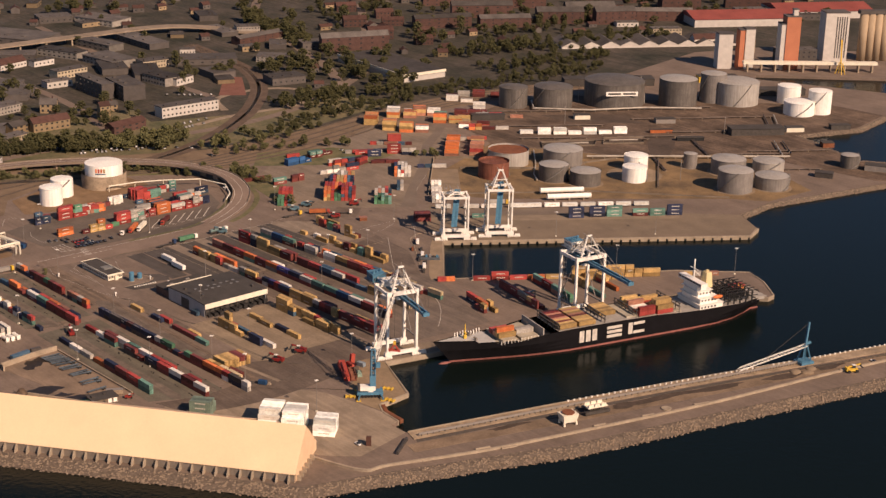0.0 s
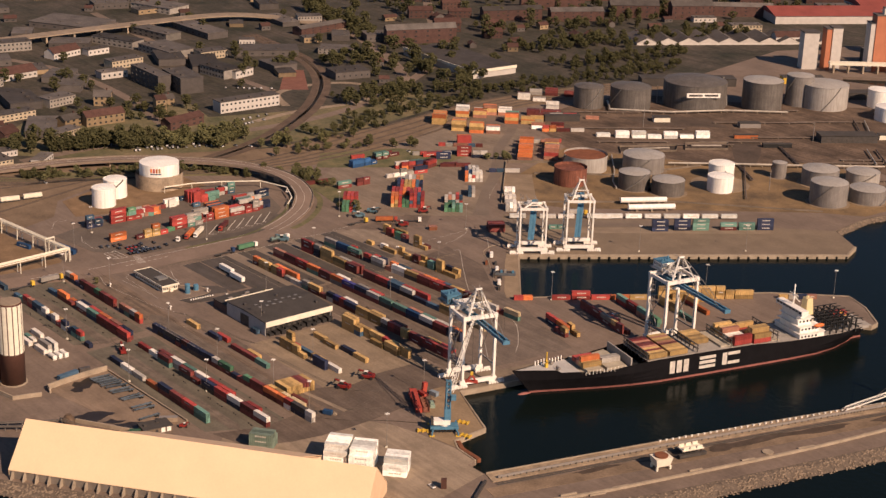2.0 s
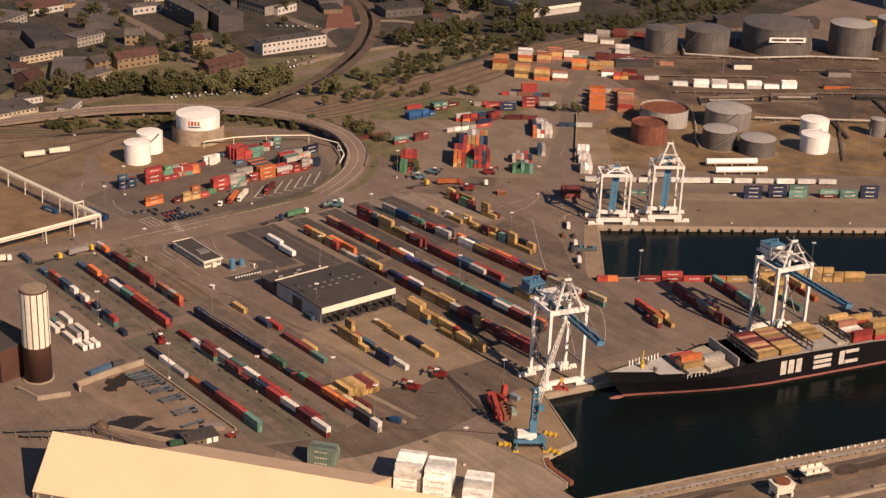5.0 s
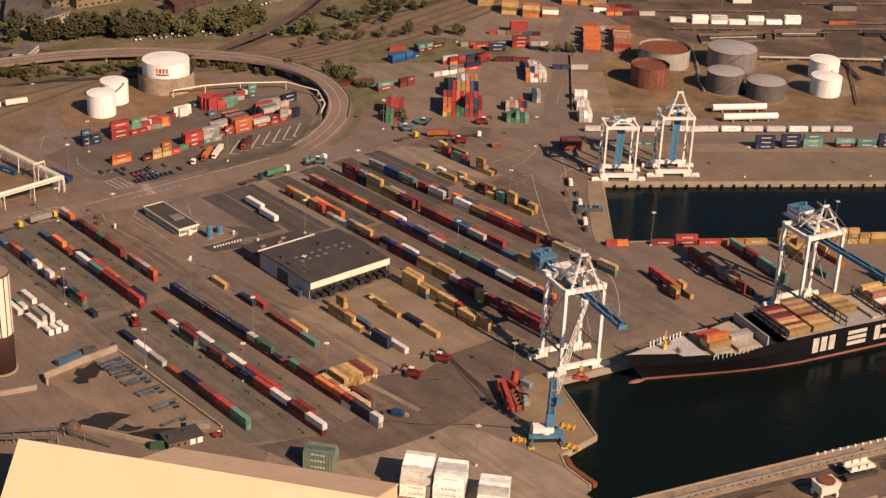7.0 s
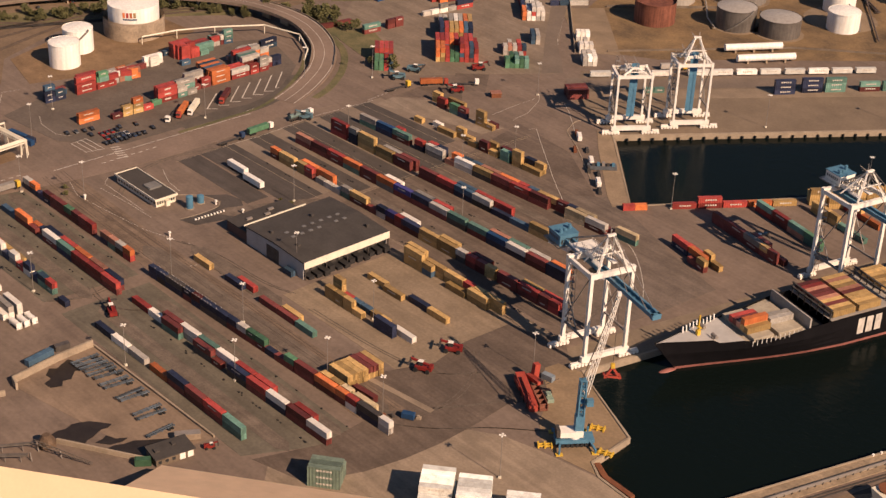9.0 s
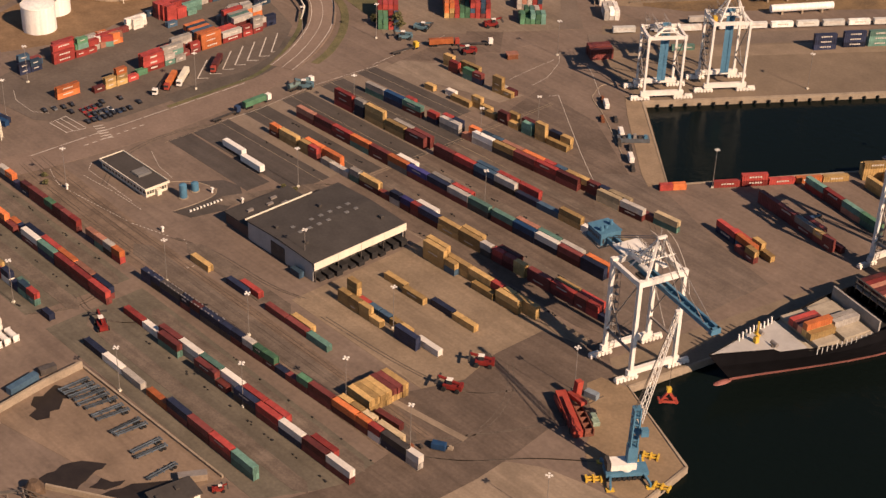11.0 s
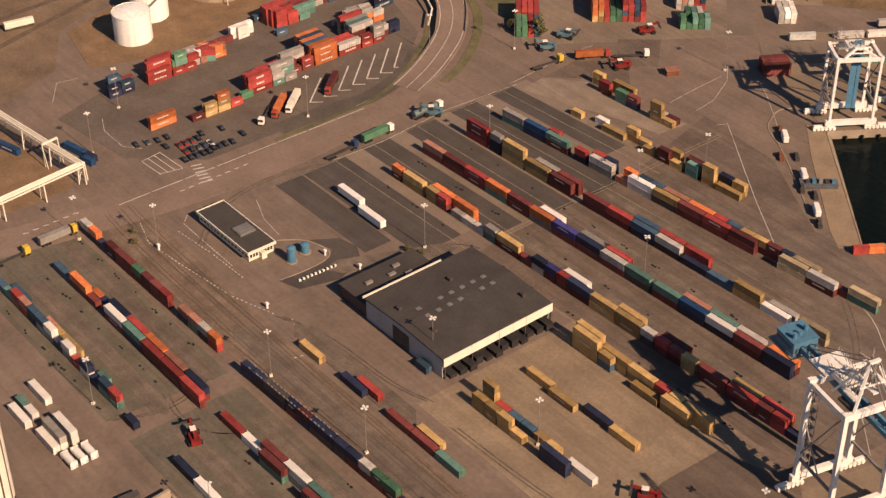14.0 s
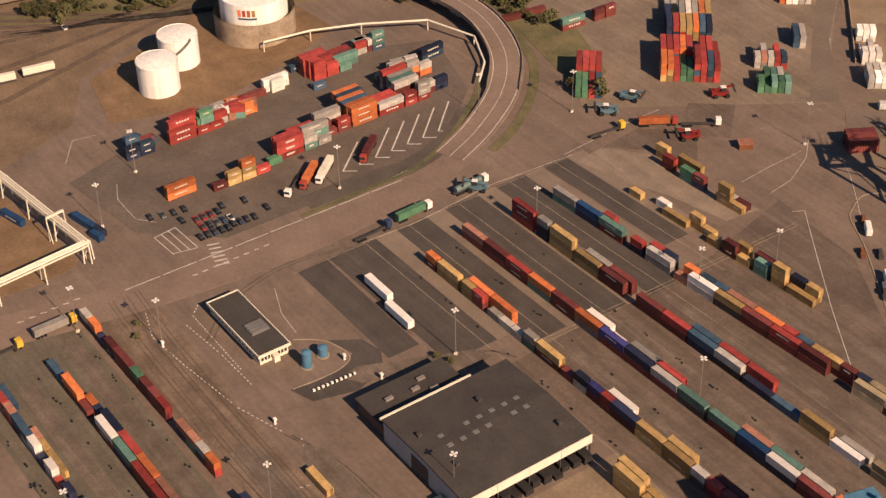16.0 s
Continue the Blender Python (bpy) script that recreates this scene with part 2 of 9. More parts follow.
# ---- ground and water ----
LAND = [(-3500, -1500), (-900, -830), (-300, -455), (90, -181), (121, -157.5), (214, -88), (246, 2.6), (262, 44), (283, 128.6), (313.6, 248.5), (352, 400), (392, 560),
        (366, 566), (324, 425), (286, 289.5), (249, 170), (224, 81.7), (199.4, -9.5), (187.5, -9.5), (186, -4), (171.5, -2.8), (164, 1.5), (162, 23), (121, 41), (174, 290), (184, 293.5), (191.5, 299), (190.5, 306), (171, 321), (153, 328.5),
        (120, 292), (37.5, 159.3), (-20.5, 209.5), (104.2, 391), (97, 409), (67.5, 426), (62.6, 466), (87, 584), (99, 640), (70, 650), (34, 624),
        (-49, 650), (-30, 715), (-43, 777), (20, 850), (0, 880), (-96, 856), (-212, 800), (-224, 815), (-133, 912), (20, 1010), (500, 1300), (2200, 2600), (-3500, 3600)]
bm = bmesh.new()
add_prism(bm, LAND, -6.0, 0.0)
ground = solo("ground", bm, ASPHALT, "worn brown-grey asphalt and gravel of the harbour land", "ground", kind="structure")
bm = bmesh.new()
bmesh.ops.create_grid(bm, x_segments=2, y_segments=2, size=4500)
for v in bm.verts:
    v.co.z = -2.5
solo("water", bm, water_material(), "dark calm harbour water with faint ripples", "water", kind="structure")


LAYERS = itertools.count()


def patch(name, poly, material, label, z=0.05, category="ground"):
    """A paved area, each one a hair above the last."""
    bm = bmesh.new()
    add_prism(bm, poly, -0.3, z + 0.0007 * next(LAYERS))
    return solo(name, bm, material, label, category, kind="structure")

# ---- tanks ----
def tank(x, y, r, h, material, label, roof="dome", z=0.0, roof_mat=None, sunken=0.0):
    t = thing("storage_tank", label, "tank", "storage tanks of the oil depot", pose(x, y, z))
    bm = bmesh.new()
    add_cyl(bm, 0, 0, 0, h, r, seg=48, caps=False)
    ob = part("shell", bm, material, t)
    smooth_sides(ob.data)
    bm = bmesh.new()
    rises = (0.0, 0.10, 0.16, 0.19) if roof == "dome" else (0, 0, 0, 0)
    rad = (1.0, 0.72, 0.4, 0.0)
    zz = h - sunken
    for i in range(3):
        bmesh.ops.create_cone(bm, cap_ends=False, segments=48, radius1=r * rad[i], radius2=max(r * rad[i + 1], 0.01), depth=0.001,
                              matrix=Matrix.Translation((0, 0, zz)))
    for v in bm.verts:
        q = math.hypot(v.co.x, v.co.y) / r
        v.co.z = zz + (r * 0.13 * (1 - q * q) if roof == "dome" else 0)
    bmesh.ops.remove_doubles(bm, verts=bm.verts[:], dist=0.005)
    bmesh.ops.recalc_face_normals(bm, faces=bm.faces[:])
    ob = part("roof", bm, roof_mat or material, t)
    for p in ob.data.polygons:
        p.use_smooth = True
    # stiffening ring, roof rail and winding stair
    bm = bmesh.new()
    add_cyl(bm, 0, 0, h - 0.35, h + 0.12, r + 0.22, seg=48, caps=False)
    add_cyl(bm, 0, 0, h - 0.35, h + 0.12, r - 0.1, seg=48, caps=False)
    part("rim", bm, material, t)
    bm = bmesh.new()
    a0 = (x * 0.37 + y * 0.11) % 6.28
    k = 16
    for i in range(k):
        a, b = a0 + 1.3 * i / k * 12 / r, a0 + 1.3 * (i + 1) / k * 12 / r
        z0, z1 = h * i / k, h * (i + 1) / k
        v = [bm.verts.new((q * math.cos(w), q * math.sin(w), zz2)) for zz2 in (0.0, 0.9) for q, w in ((r + 0.02, a), (r + 0.95, a), (r + 0.95, b), (r + 0.02, b))]
        for j, p in enumerate(v):
            p.co.z += z0 if j % 4 < 2 else z1
        for f in ((0, 1, 2, 3), (4, 5, 6, 7), (0, 1, 5, 4), (1, 2, 6, 5), (2, 3, 7, 6)):
            bm.faces.new([v[j] for j in f])
    bmesh.ops.remove_doubles(bm, verts=bm.verts[:], dist=0.02)
    part("outer_stair", bm, TANKSTAIR, t, "winding steel stair")
    return t


TANKSTAIR = mat("stair_galvanised", (0.20, 0.185, 0.165), 0.6, 0.3, var=0.3, scale=0.5, fine=2.0)


TANKGREY = mat("tank_grey", (0.215, 0.195, 0.175), 0.55, 0.1, var=0.2, scale=0.12, fine=1.0, drip=0.14)
TANKDARK = mat("tank_dark_grey", (0.13, 0.115, 0.10), 0.6, 0.1, var=0.25, scale=0.12, fine=1.0, drip=0.2)
TANKPALE = mat("tank_pale_grey", (0.38, 0.35, 0.31), 0.55, 0.1, var=0.12, scale=0.12, fine=1.0, drip=0.15)
TANKWHITE = mat("tank_white", (0.86, 0.82, 0.74), 0.5, var=0.1, scale=0.12, fine=1.0, drip=0.1)
TANKRUST = mat("tank_rust_red", (0.19, 0.072, 0.045), 0.75, var=0.3, scale=0.15, fine=1.0, drip=0.3)
for x, y, r, h, m, lab in [
    (-112, 421, 16.1, 12.5, TANKGREY, "grey steel storage tank with a pale domed roof"), (-83, 381, 11.8, 12.5, TANKDARK, "dark grey streaked steel storage tank"),
    (-60, 393, 12.2, 10.5, TANKDARK, "dark grey streaked steel storage tank"), (-42, 430, 9.6, 11.5, TANKWHITE, "white steel storage tank with outer stair"),
    (-63, 455, 9.7, 12.0, TANKWHITE, "white steel storage tank with outer stair"), (-39, 494, 5.6, 12.0, TANKGREY, "slim grey steel storage tank"),
    (24, 473, 13.7, 16.5, TANKGREY, "tall grey steel storage tank near the shore"), (-11, 508, 14.0, 12.0, TANKGREY, "grey steel storage tank with pale roof"),
    (37, 502, 13.4, 10.0, TANKGREY, "low grey steel storage tank near the shore"), (6, 538, 12.7, 9.0, TANKPALE, "low pale grey steel storage tank"),
    (-277, 523, 13.2, 18.5, TANKDARK, "dark grey steel storage tank"), (-255, 553, 18.0, 19, TANKDARK, "dark grey steel storage tank"),
    (-230, 609, 28.2, 22, TANKDARK, "very wide dark grey steel storage tank with a name board"), (-188, 651, 17.8, 25.5, TANKDARK, "tall dark grey steel storage tank"),
    (-178, 690, 12.2, 27, TANKGREY, "grey steel storage tank with pale roof"), (-161, 704, 21.0, 21, TANKPALE, "wide pale grey steel storage tank"),
    (-97, 716, 14.1, 12.0, TANKWHITE, "white steel storage tank with a dark square mark"), (-132, 747, 11.0, 16.0, TANKWHITE, "white steel storage tank"),
    (-88, 735, 10.7, 21.0, TANKWHITE, "tall white steel storage tank"), (40, 601, 7.6, 10.5, TANKDARK, "small dark storage tank on the point"),
    (-262, 40, 8.2, 13.0, TANKWHITE, "small white steel storage tank beside the rails"), (-276, 56.5, 8.2, 13.0, TANKWHITE, "small white steel storage tank beside the rails")]:
    # The westernmost dark tanks keep dark roofs in place of cloud shade.
    tank(x, y, r, h, m, lab, roof_mat=TANKPALE if m == TANKGREY or (m == TANKDARK and x > -200) else None)
tank(-118, 349, 12.2, 13.0, TANKRUST, "open-topped rust red steel storage tank", roof="flat", sunken=1.5)
tank(-139, 385, 16.7, 12.0, TANKPALE, "open-topped pale storage tank with rusty roof", roof="flat", roof_mat=RUST, sunken=1.2)

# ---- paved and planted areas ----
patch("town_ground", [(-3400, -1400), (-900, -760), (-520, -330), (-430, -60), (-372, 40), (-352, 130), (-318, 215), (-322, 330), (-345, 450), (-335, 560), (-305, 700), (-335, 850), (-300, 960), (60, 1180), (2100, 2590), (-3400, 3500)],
      EARTH, "built-up ground of the town, darkened for cloud shade", 0.04)
patch("town_verge", [(-356, 95), (-345, 140), (-322, 215), (-326, 325), (-352, 440), (-400, 420), (-402, 300), (-424, 225), (-470, 235), (-490, 90), (-430, 20)], mat("town_grass", (0.150, 0.118, 0.066), 1.0, var=0.5, scale=0.03, fine=0.4, tint=(0.066, 0.072, 0.034)), "dry grass and lots below the town", 0.05)
patch("rail_ground", [(-372, 40), (-352, 130), (-318, 215), (-322, 330), (-345, 450), (-335, 560), (-305, 690), (-275, 690), (-300, 560), (-306, 450), (-272, 335), (-262, 250), (-262, 190), (-300, 120), (-306, 60), (-288, 18), (-258, 0), (-240, -50), (-300, -150), (-420, -140), (-470, -120)],
      mat("rail_earth", (0.180, 0.128, 0.082), 1.0, var=0.3, scale=0.06, fine=0.8), "brown ballast and earth along the railway", 0.06)
patch("yard_paving", [(-152, -93), (-50, -93), (-46, -51), (-152, -51)], mat("green_grey_paving", (0.128, 0.111, 0.083), 0.9, var=0.25, scale=0.06, fine=0.8, streak=0.12), "grey-green stained paving of the reefer yard", 0.05)
patch("yard_paving", [(-38, -92), (84, -92), (104, -52), (-38, -51)], mat("green_grey_paving", (0.1, 0.1, 0.1)), "grey-green stained paving of the container yard", 0.05)
patch("stack_paving", [(-46, 52), (84, 54), (98, 60), (88, 90), (70, 118), (44, 140), (10, 160), (-20, 178), (-60, 182), (-50, 140)], mat("stack_asphalt", (0.132, 0.100, 0.077), 0.9, var=0.22, scale=0.05, fine=0.8, streak=0.14), "brown worn asphalt of the stacking lanes", 0.05)
for y0, y1, sl, x1 in ((21.9, 33.5, 0.0, -71), (34.5, 53.6, 0.02, -58), (62.2, 75, 0.025, -50), (83, 97.6, 0.03, -47), (106, 119, 0.045, -46), (127.6, 138.5, 0.06, -64)):
    patch("dark_lane", [(-127, y0), (x1, y0 + sl * (x1 + 127)), (x1, y1 + sl * (x1 + 127)), (-127, y1)], DARKPAVE, "dark newer asphalt lane between the container rows", 0.06)
    if y0 > 50:
        patch("row_strip", [(-127, y1), (x1, y1 + sl * (x1 + 127)), (x1, y1 + 8 + sl * (x1 + 127)), (-127, y1 + 8)], mat("row_concrete", (0.205, 0.160, 0.120), 0.9, var=0.2, scale=0.07, fine=0.9), "pale concrete strip under a container row", 0.055)
patch("row_strip", [(-127, 53.6), (-58, 55), (-58, 63.6), (-127, 62.2)], mat("row_concrete", (0.2, 0.2, 0.2)), "pale concrete strip under a container row", 0.055)
patch("trailer_yard", [(0, -131), (-5, -130.5), (-8.5, -110), (-9.2, -95), (69, -93.2), (66, -117)], mat("chassis_ground", (0.215, 0.157, 0.110), 0.95, var=0.2, scale=0.06, fine=0.8, streak=0.1), "bare sandy yard with parked chassis", 0.05)
patch("sandy_yard", [(4, -14), (108, -14), (112, 38), (92, 52), (4, 52)], mat("yard_sand", (0.235, 0.178, 0.120), 0.95, streak=0.1, var=0.2, scale=0.05, fine=0.8), "worn light brown concrete yard beside the warehouse", 0.05)
patch("light_apron", [(90, -84), (103, -60), (122, -19), (132, -12), (146, -8), (171, -3.4), (186, -4.6), (187.5, -10), (199, -10), (206, -45), (195, -58), (150, -92), (120, -112)], LIGHTPAVE, "pale worn concrete apron", 0.05)
patch("dark_apron", [(88, -90), (96, -66), (94, -43), (87, -16), (84, 2), (88, 24), (96, 56), (116, 40), (126, 20), (119, 3), (121, -14), (122, -32), (121, -48), (118, -64), (110, -84)], mat("apron_asphalt", (0.122, 0.092, 0.070), 0.9, var=0.22, scale=0.05, fine=0.8, streak=0.14), "dark asphalt lane across the apron", 0.056)
patch("dark_apron", [(70, -28), (76, -12), (81, 1), (77, 20), (78, 43), (93, 47), (99, 34), (101, 10), (97, -8), (92, -30)], mat("apron_asphalt", (0.1, 0.1, 0.1)), "dark asphalt of the straddle lane beside the block", 0.057)
patch("quay_asphalt", [(9, 141), (26.5, 159), (53, 150), (78, 140), (112, 131), (110, 103), (106, 72), (88, 63), (60, 96)], mat("quay_asphalt", (0.150, 0.117, 0.092), 0.9, var=0.2, scale=0.05, fine=0.8, streak=0.12), "greyer worn asphalt behind the quay cranes", 0.05)
patch("quay_apron", [(111, 38), (121, 40.6), (161, 22.4), (163, 1.5), (170, -2.6), (154, -5.4), (143, -3), (134, 5), (128, 15), (121, 22), (114, 27), (110, 32)], mat("quay_concrete", (0.245, 0.175, 0.105), 0.9, var=0.25, scale=0.07, fine=0.8), "sandy stained concrete of the quay corner", 0.06)
patch("crane_track", [(104, 41.5), (121, 41.3), (173.6, 288), (168, 290), (150, 260)], mat("crane_track_concrete", (0.20, 0.155, 0.108), 0.9, var=0.2, scale=0.08, fine=0.8), "concrete crane track along the quay", 0.05)
patch("far_pier", [(-20.5, 210), (104, 391), (97, 408), (68, 425), (-90, 258), (-62, 226)], mat("pier_concrete", (0.19, 0.145, 0.10), 0.9, var=0.2, scale=0.05, fine=0.7), "worn concrete deck of the far pier", 0.05)
patch("tank_bund", [(-155, 330), (-95, 292), (-75, 305), (36, 450), (60, 470), (62, 520), (-40, 560), (-95, 475), (-190, 412)], DRYGRASS, "parched yellow grass round the storage tanks", 0.05)
patch("pale_slab", [(-122.4, 140), (-123.7, 153), (-109, 165), (-84, 165), (-60, 172), (-62, 158), (-86, 152), (-103, 145)], mat("slab_concrete", (0.235, 0.185, 0.138), 0.9, var=0.2, scale=0.08, fine=0.9, streak=0.1), "pale concrete slab at the head of the lanes", 0.066)
patch("dark_slab", [(-124, 154), (-112, 166), (-96, 176), (-112, 190), (-126, 172)], mat("stack_asphalt", (0.1, 0.1, 0.1)), "darker asphalt bay north of the lanes", 0.064)
patch("dark_slab", [(-128, 200), (-112, 184), (-100, 196), (-116, 214)], mat("stack_asphalt", (0.1, 0.1, 0.1)), "darker asphalt bay before the stacks", 0.066)
patch("tank_lot", [(-165, 318), (-108, 278), (-92, 292), (-150, 340)], SANDY, "pale gravel lot beside the tank farm", 0.07)
patch("depot_ground", [(-262, 440), (-190, 414), (-95, 477), (-40, 562), (80, 585), (95, 640), (70, 648), (34, 622), (-50, 648), (-32, 715), (-45, 775), (-98, 770), (-220, 640), (-285, 590), (-290, 520)],
      mat("depot_earth", (0.118, 0.082, 0.057), 1.0, var=0.5, scale=0.035, fine=0.5, streak=0.2), "brown bare ground of the oil depot", 0.05)
patch("north_yard", [(-150, 165), (-96, 243), (-185, 345), (-250, 425), (-300, 380), (-268, 300), (-255, 235), (-225, 195), (-180, 182)], mat("north_paving", (0.205, 0.160, 0.118), 0.9, var=0.25, scale=0.04, fine=0.7, streak=0.1), "pale dusty paving of the empties yard", 0.05)
patch("rail_band", [(-148, -45), (-60, -45.6), (92, -45.4), (98, -28), (-60, -27.4), (-150, -24)], mat("rail_band_earth", (0.165, 0.120, 0.086), 0.95, var=0.3, scale=0.06, fine=0.9, streak=0.2), "brown dusty paving with sunk rails", 0.05)
patch("north_verge", [(-255, 215), (-205, 290), (-215, 330), (-262, 300), (-285, 240)], GRASS, "dry verge with scattered bushes", 0.07)
patch("ring_verge", [(-345, 60), (-322, 118), (-290, 150), (-268, 158), (-285, 132), (-318, 70), (-345, 10), (-372, -30)], GRASS, "green verge inside the ring road", 0.08)
patch("bush_verge", [(-262, 186), (-205, 205), (-165, 190), (-158, 172), (-182, 176), (-232, 186)], GRASS, "green verge beside the viaduct", 0.07)
patch("loop_yard", [(-222, -18), (-180, -12), (-158, 12), (-157, 80), (-165, 112), (-188, 138), (-228, 150), (-246, 106), (-236, 52), (-229, 4)], mat("loop_asphalt", (0.128, 0.103, 0.082), 0.9, var=0.25, scale=0.06, fine=0.7), "dark asphalt yard inside the road loop", 0.05)
patch("tank_knoll", [(-300, 60), (-285, 20), (-250, 12), (-238, 50), (-250, 95), (-262, 122), (-300, 118), (-312, 90)], mat("knoll_earth", (0.20, 0.13, 0.072), 1.0, var=0.3, scale=0.08, fine=0.8), "sandy ground round the white tanks", 0.07)
patch("west_yard", [(-260, -110), (-176, -92), (-173, -54), (-174, -38), (-178, -35), (-232, -41), (-330, -60)], mat("knoll_earth", (0.2, 0.2, 0.2)), "brown grass yard beside the pipe bridge", 0.082)
patch("road_north", [(-99.8, 237.7), (-93.1, 247.7), (-130, 280), (-166.1, 325.3), (-216.8, 371.5), (-245.8, 408.8), (-271, 437), (-290, 462), (-297, 458), (-275.2, 430.9), (-250.3, 401.8), (-222.5, 365), (-171.6, 316.8), (-134, 274)], mat("road_dark", (0.168, 0.132, 0.102), 0.9, var=0.18, scale=0.05, fine=0.8), "straight dark access road", 0.07)

patch("pier_track_bed", [(-87, 244), (-75.7, 233.5), (-5, 332.6), (40, 396), (32, 405), (-14, 343.7)], mat("road_dark", (0.1, 0.1, 0.1)), "dark track strip along the far pier", 0.09)
patch("pier_road", [(-72, 231), (-66, 225.5), (-53.5, 241.7), (3.6, 321.8), (46, 382), (40, 390), (-5, 331.6)], mat("pier_pale", (0.235, 0.18, 0.125), 0.9, var=0.2, scale=0.07, fine=0.9), "pale concrete road on the far pier", 0.08)
# Jagged patches, much darker than the bare yard around them.
for blot in ([(2, -122.4), (0.5, -118.6), (-2.6, -119), (-5.9, -115.8), (-4.2, -113.4), (-5.4, -111.1), (-7.2, -107), (-3, -105), (2, -102.4), (3.4, -105.8), (1.4, -109), (5.5, -113), (4.6, -116), (7.5, -117.9), (5.9, -121.8)],
             [(32, -136.7), (31.4, -133.4), (32.2, -131), (31, -127.8), (31.6, -125.4), (33.2, -121.8), (36, -119.4), (39.6, -116.6), (40.8, -119), (40.2, -121), (41.2, -123.6), (42.4, -126), (42.8, -128.4), (44.6, -131), (44.2, -132.4), (40, -134.6), (36.6, -136.5)],
             [(45.8, -127), (45.6, -124), (44.4, -121.7), (48.1, -120.3), (50.3, -116.6), (51.2, -119.2), (50, -123.8)],
             [(51.2, -126.2), (51.4, -122.6), (52.8, -119.5), (53, -116), (55, -113.2), (57.6, -109), (59.4, -106), (61.6, -105), (63.2, -106.4), (64.2, -109.9), (65.8, -112), (66.2, -115.6), (60.6, -119.6), (55, -123.8)]):
    patch("oil_stain", blot, mat("blot_earth", (0.030, 0.023, 0.018), 0.5, var=0.3, scale=0.2), "dark jagged patch on the bare yard", 0.09)
for i, (x0, y0, x1, y1, w) in enumerate(((-60, -36, 92, -36, 9), (-20, -56, 92, -57, 6), (-30, -77, 88, -77, 6), (-140, -57, -50, -56.5, 6), (-125, -77, -45, -76.5, 6), (-40, 70.5, 70, 72.5, 5), (-40, 92, 70, 95, 5), (-40, 113.5, 50, 119, 5), (-40, 137, 10, 139, 4), (-48, -20, 6, -20, 8), (-70, 10, -55, 44, 8))):
    d = Vector((x1 - x0, y1 - y0)).normalized() * 1.0
    n_ = Vector((-d.y, d.x)) * w / 2
    e = d * w * 0.7
    patch("worn_lane", [(x0 - e.x, y0 - e.y), (x0 - n_.x, y0 - n_.y), (x1 - n_.x, y1 - n_.y), (x1 + e.x, y1 + e.y), (x1 + n_.x, y1 + n_.y), (x0 + n_.x, y0 + n_.y)], WORN, "paving darkened by tyres along a driving lane", 0.062 + 0.0012 * i)

# main road along the yard and the loop viaduct
strip("road_main", [(-185, -200), (-168, -120), (-156, -70), (-146, -20), (-142, 30), (-145, 75), (-153, 105)], 17, -0.3, 0.08, mat("road_grey", (0.208, 0.153, 0.117), 0.9, var=0.2, scale=0.05, fine=0.8), "two-lane asphalt road past the terminal gate")
RAMP = [(-153, 104, 0.1), (-162, 124, 0.5), (-177, 147, 2), (-197, 163, 4), (-225, 171, 6), (-256, 168, 6.5), (-282, 156, 6.5), (-308, 134, 6), (-334, 108, 5), (-356, 68, 4), (-368, 28, 3), (-385, -40, 1.5), (-420, -140, 0.3)]
strip("viaduct", RAMP, 13.5, -0.9, 0.1, mat("road_grey", (0.1, 0.1, 0.1)), "curved elevated concrete road on a ramp", "viaduct")
for off, nm in ((6.5, "parapet"), (-6.5, "parapet")):
    pts = []
    for i, p in enumerate(RAMP):
        a, b = Vector(RAMP[max(i - 1, 0)]), Vector(RAMP[min(i + 1, len(RAMP) - 1)])
        d = (b - a).to_2d().normalized()
        pts.append((p[0] - d.y * off, p[1] + d.x * off, p[2]))
    strip("parapet", pts[2:], 0.4, 0.0, 0.95, mat("parapet_concrete", (0.21, 0.165, 0.12), 0.9, var=0.25, scale=0.2), "low concrete parapet of the viaduct", "parapet")
for off, w in ((5.6, 0.3), (-5.6, 0.3), (0.0, 0.22)):
    pts = []
    for i, p in enumerate(RAMP):
        a, b = Vector(RAMP[max(i - 1, 0)]), Vector(RAMP[min(i + 1, len(RAMP) - 1)])
        d = (b - a).to_2d().normalized()
        pts.append((p[0] - d.y * off, p[1] + d.x * off, p[2]))
    ob = strip("road_line", pts, w, 0.0, 0.13, PAINT, "white painted line on the curved road", "marking")
strip("outer_verge", [(-147, 119), (-153.5, 134), (-169.5, 155.5), (-192, 173), (-222, 182)], 4, -0.2, 0.13, GRASS, "dry grass verge outside the curved road", "verge")
for i in range(3, 11):
    p, q = Vector(RAMP[i]), Vector(RAMP[i + 1])
    for u in (0.0, 0.5):
        c = p.lerp(q, u)
        bm = bmesh.new()
        add_box(bm, c.x - 3.5, c.y - 0.6, 0, c.x + 3.5, c.y + 0.6, c.z - 0.85)
        solo("viaduct_pier", bm, CONC, "concrete pier under the curved viaduct", "pier", "piers of the viaduct", "structure")
strip("road_ring", [(-146, 96), (-140, 120), (-138, 150), (-110, 190), (-98, 236)], 12, -0.3, 0.07, ASPHALT, "worn asphalt road to the north yards")


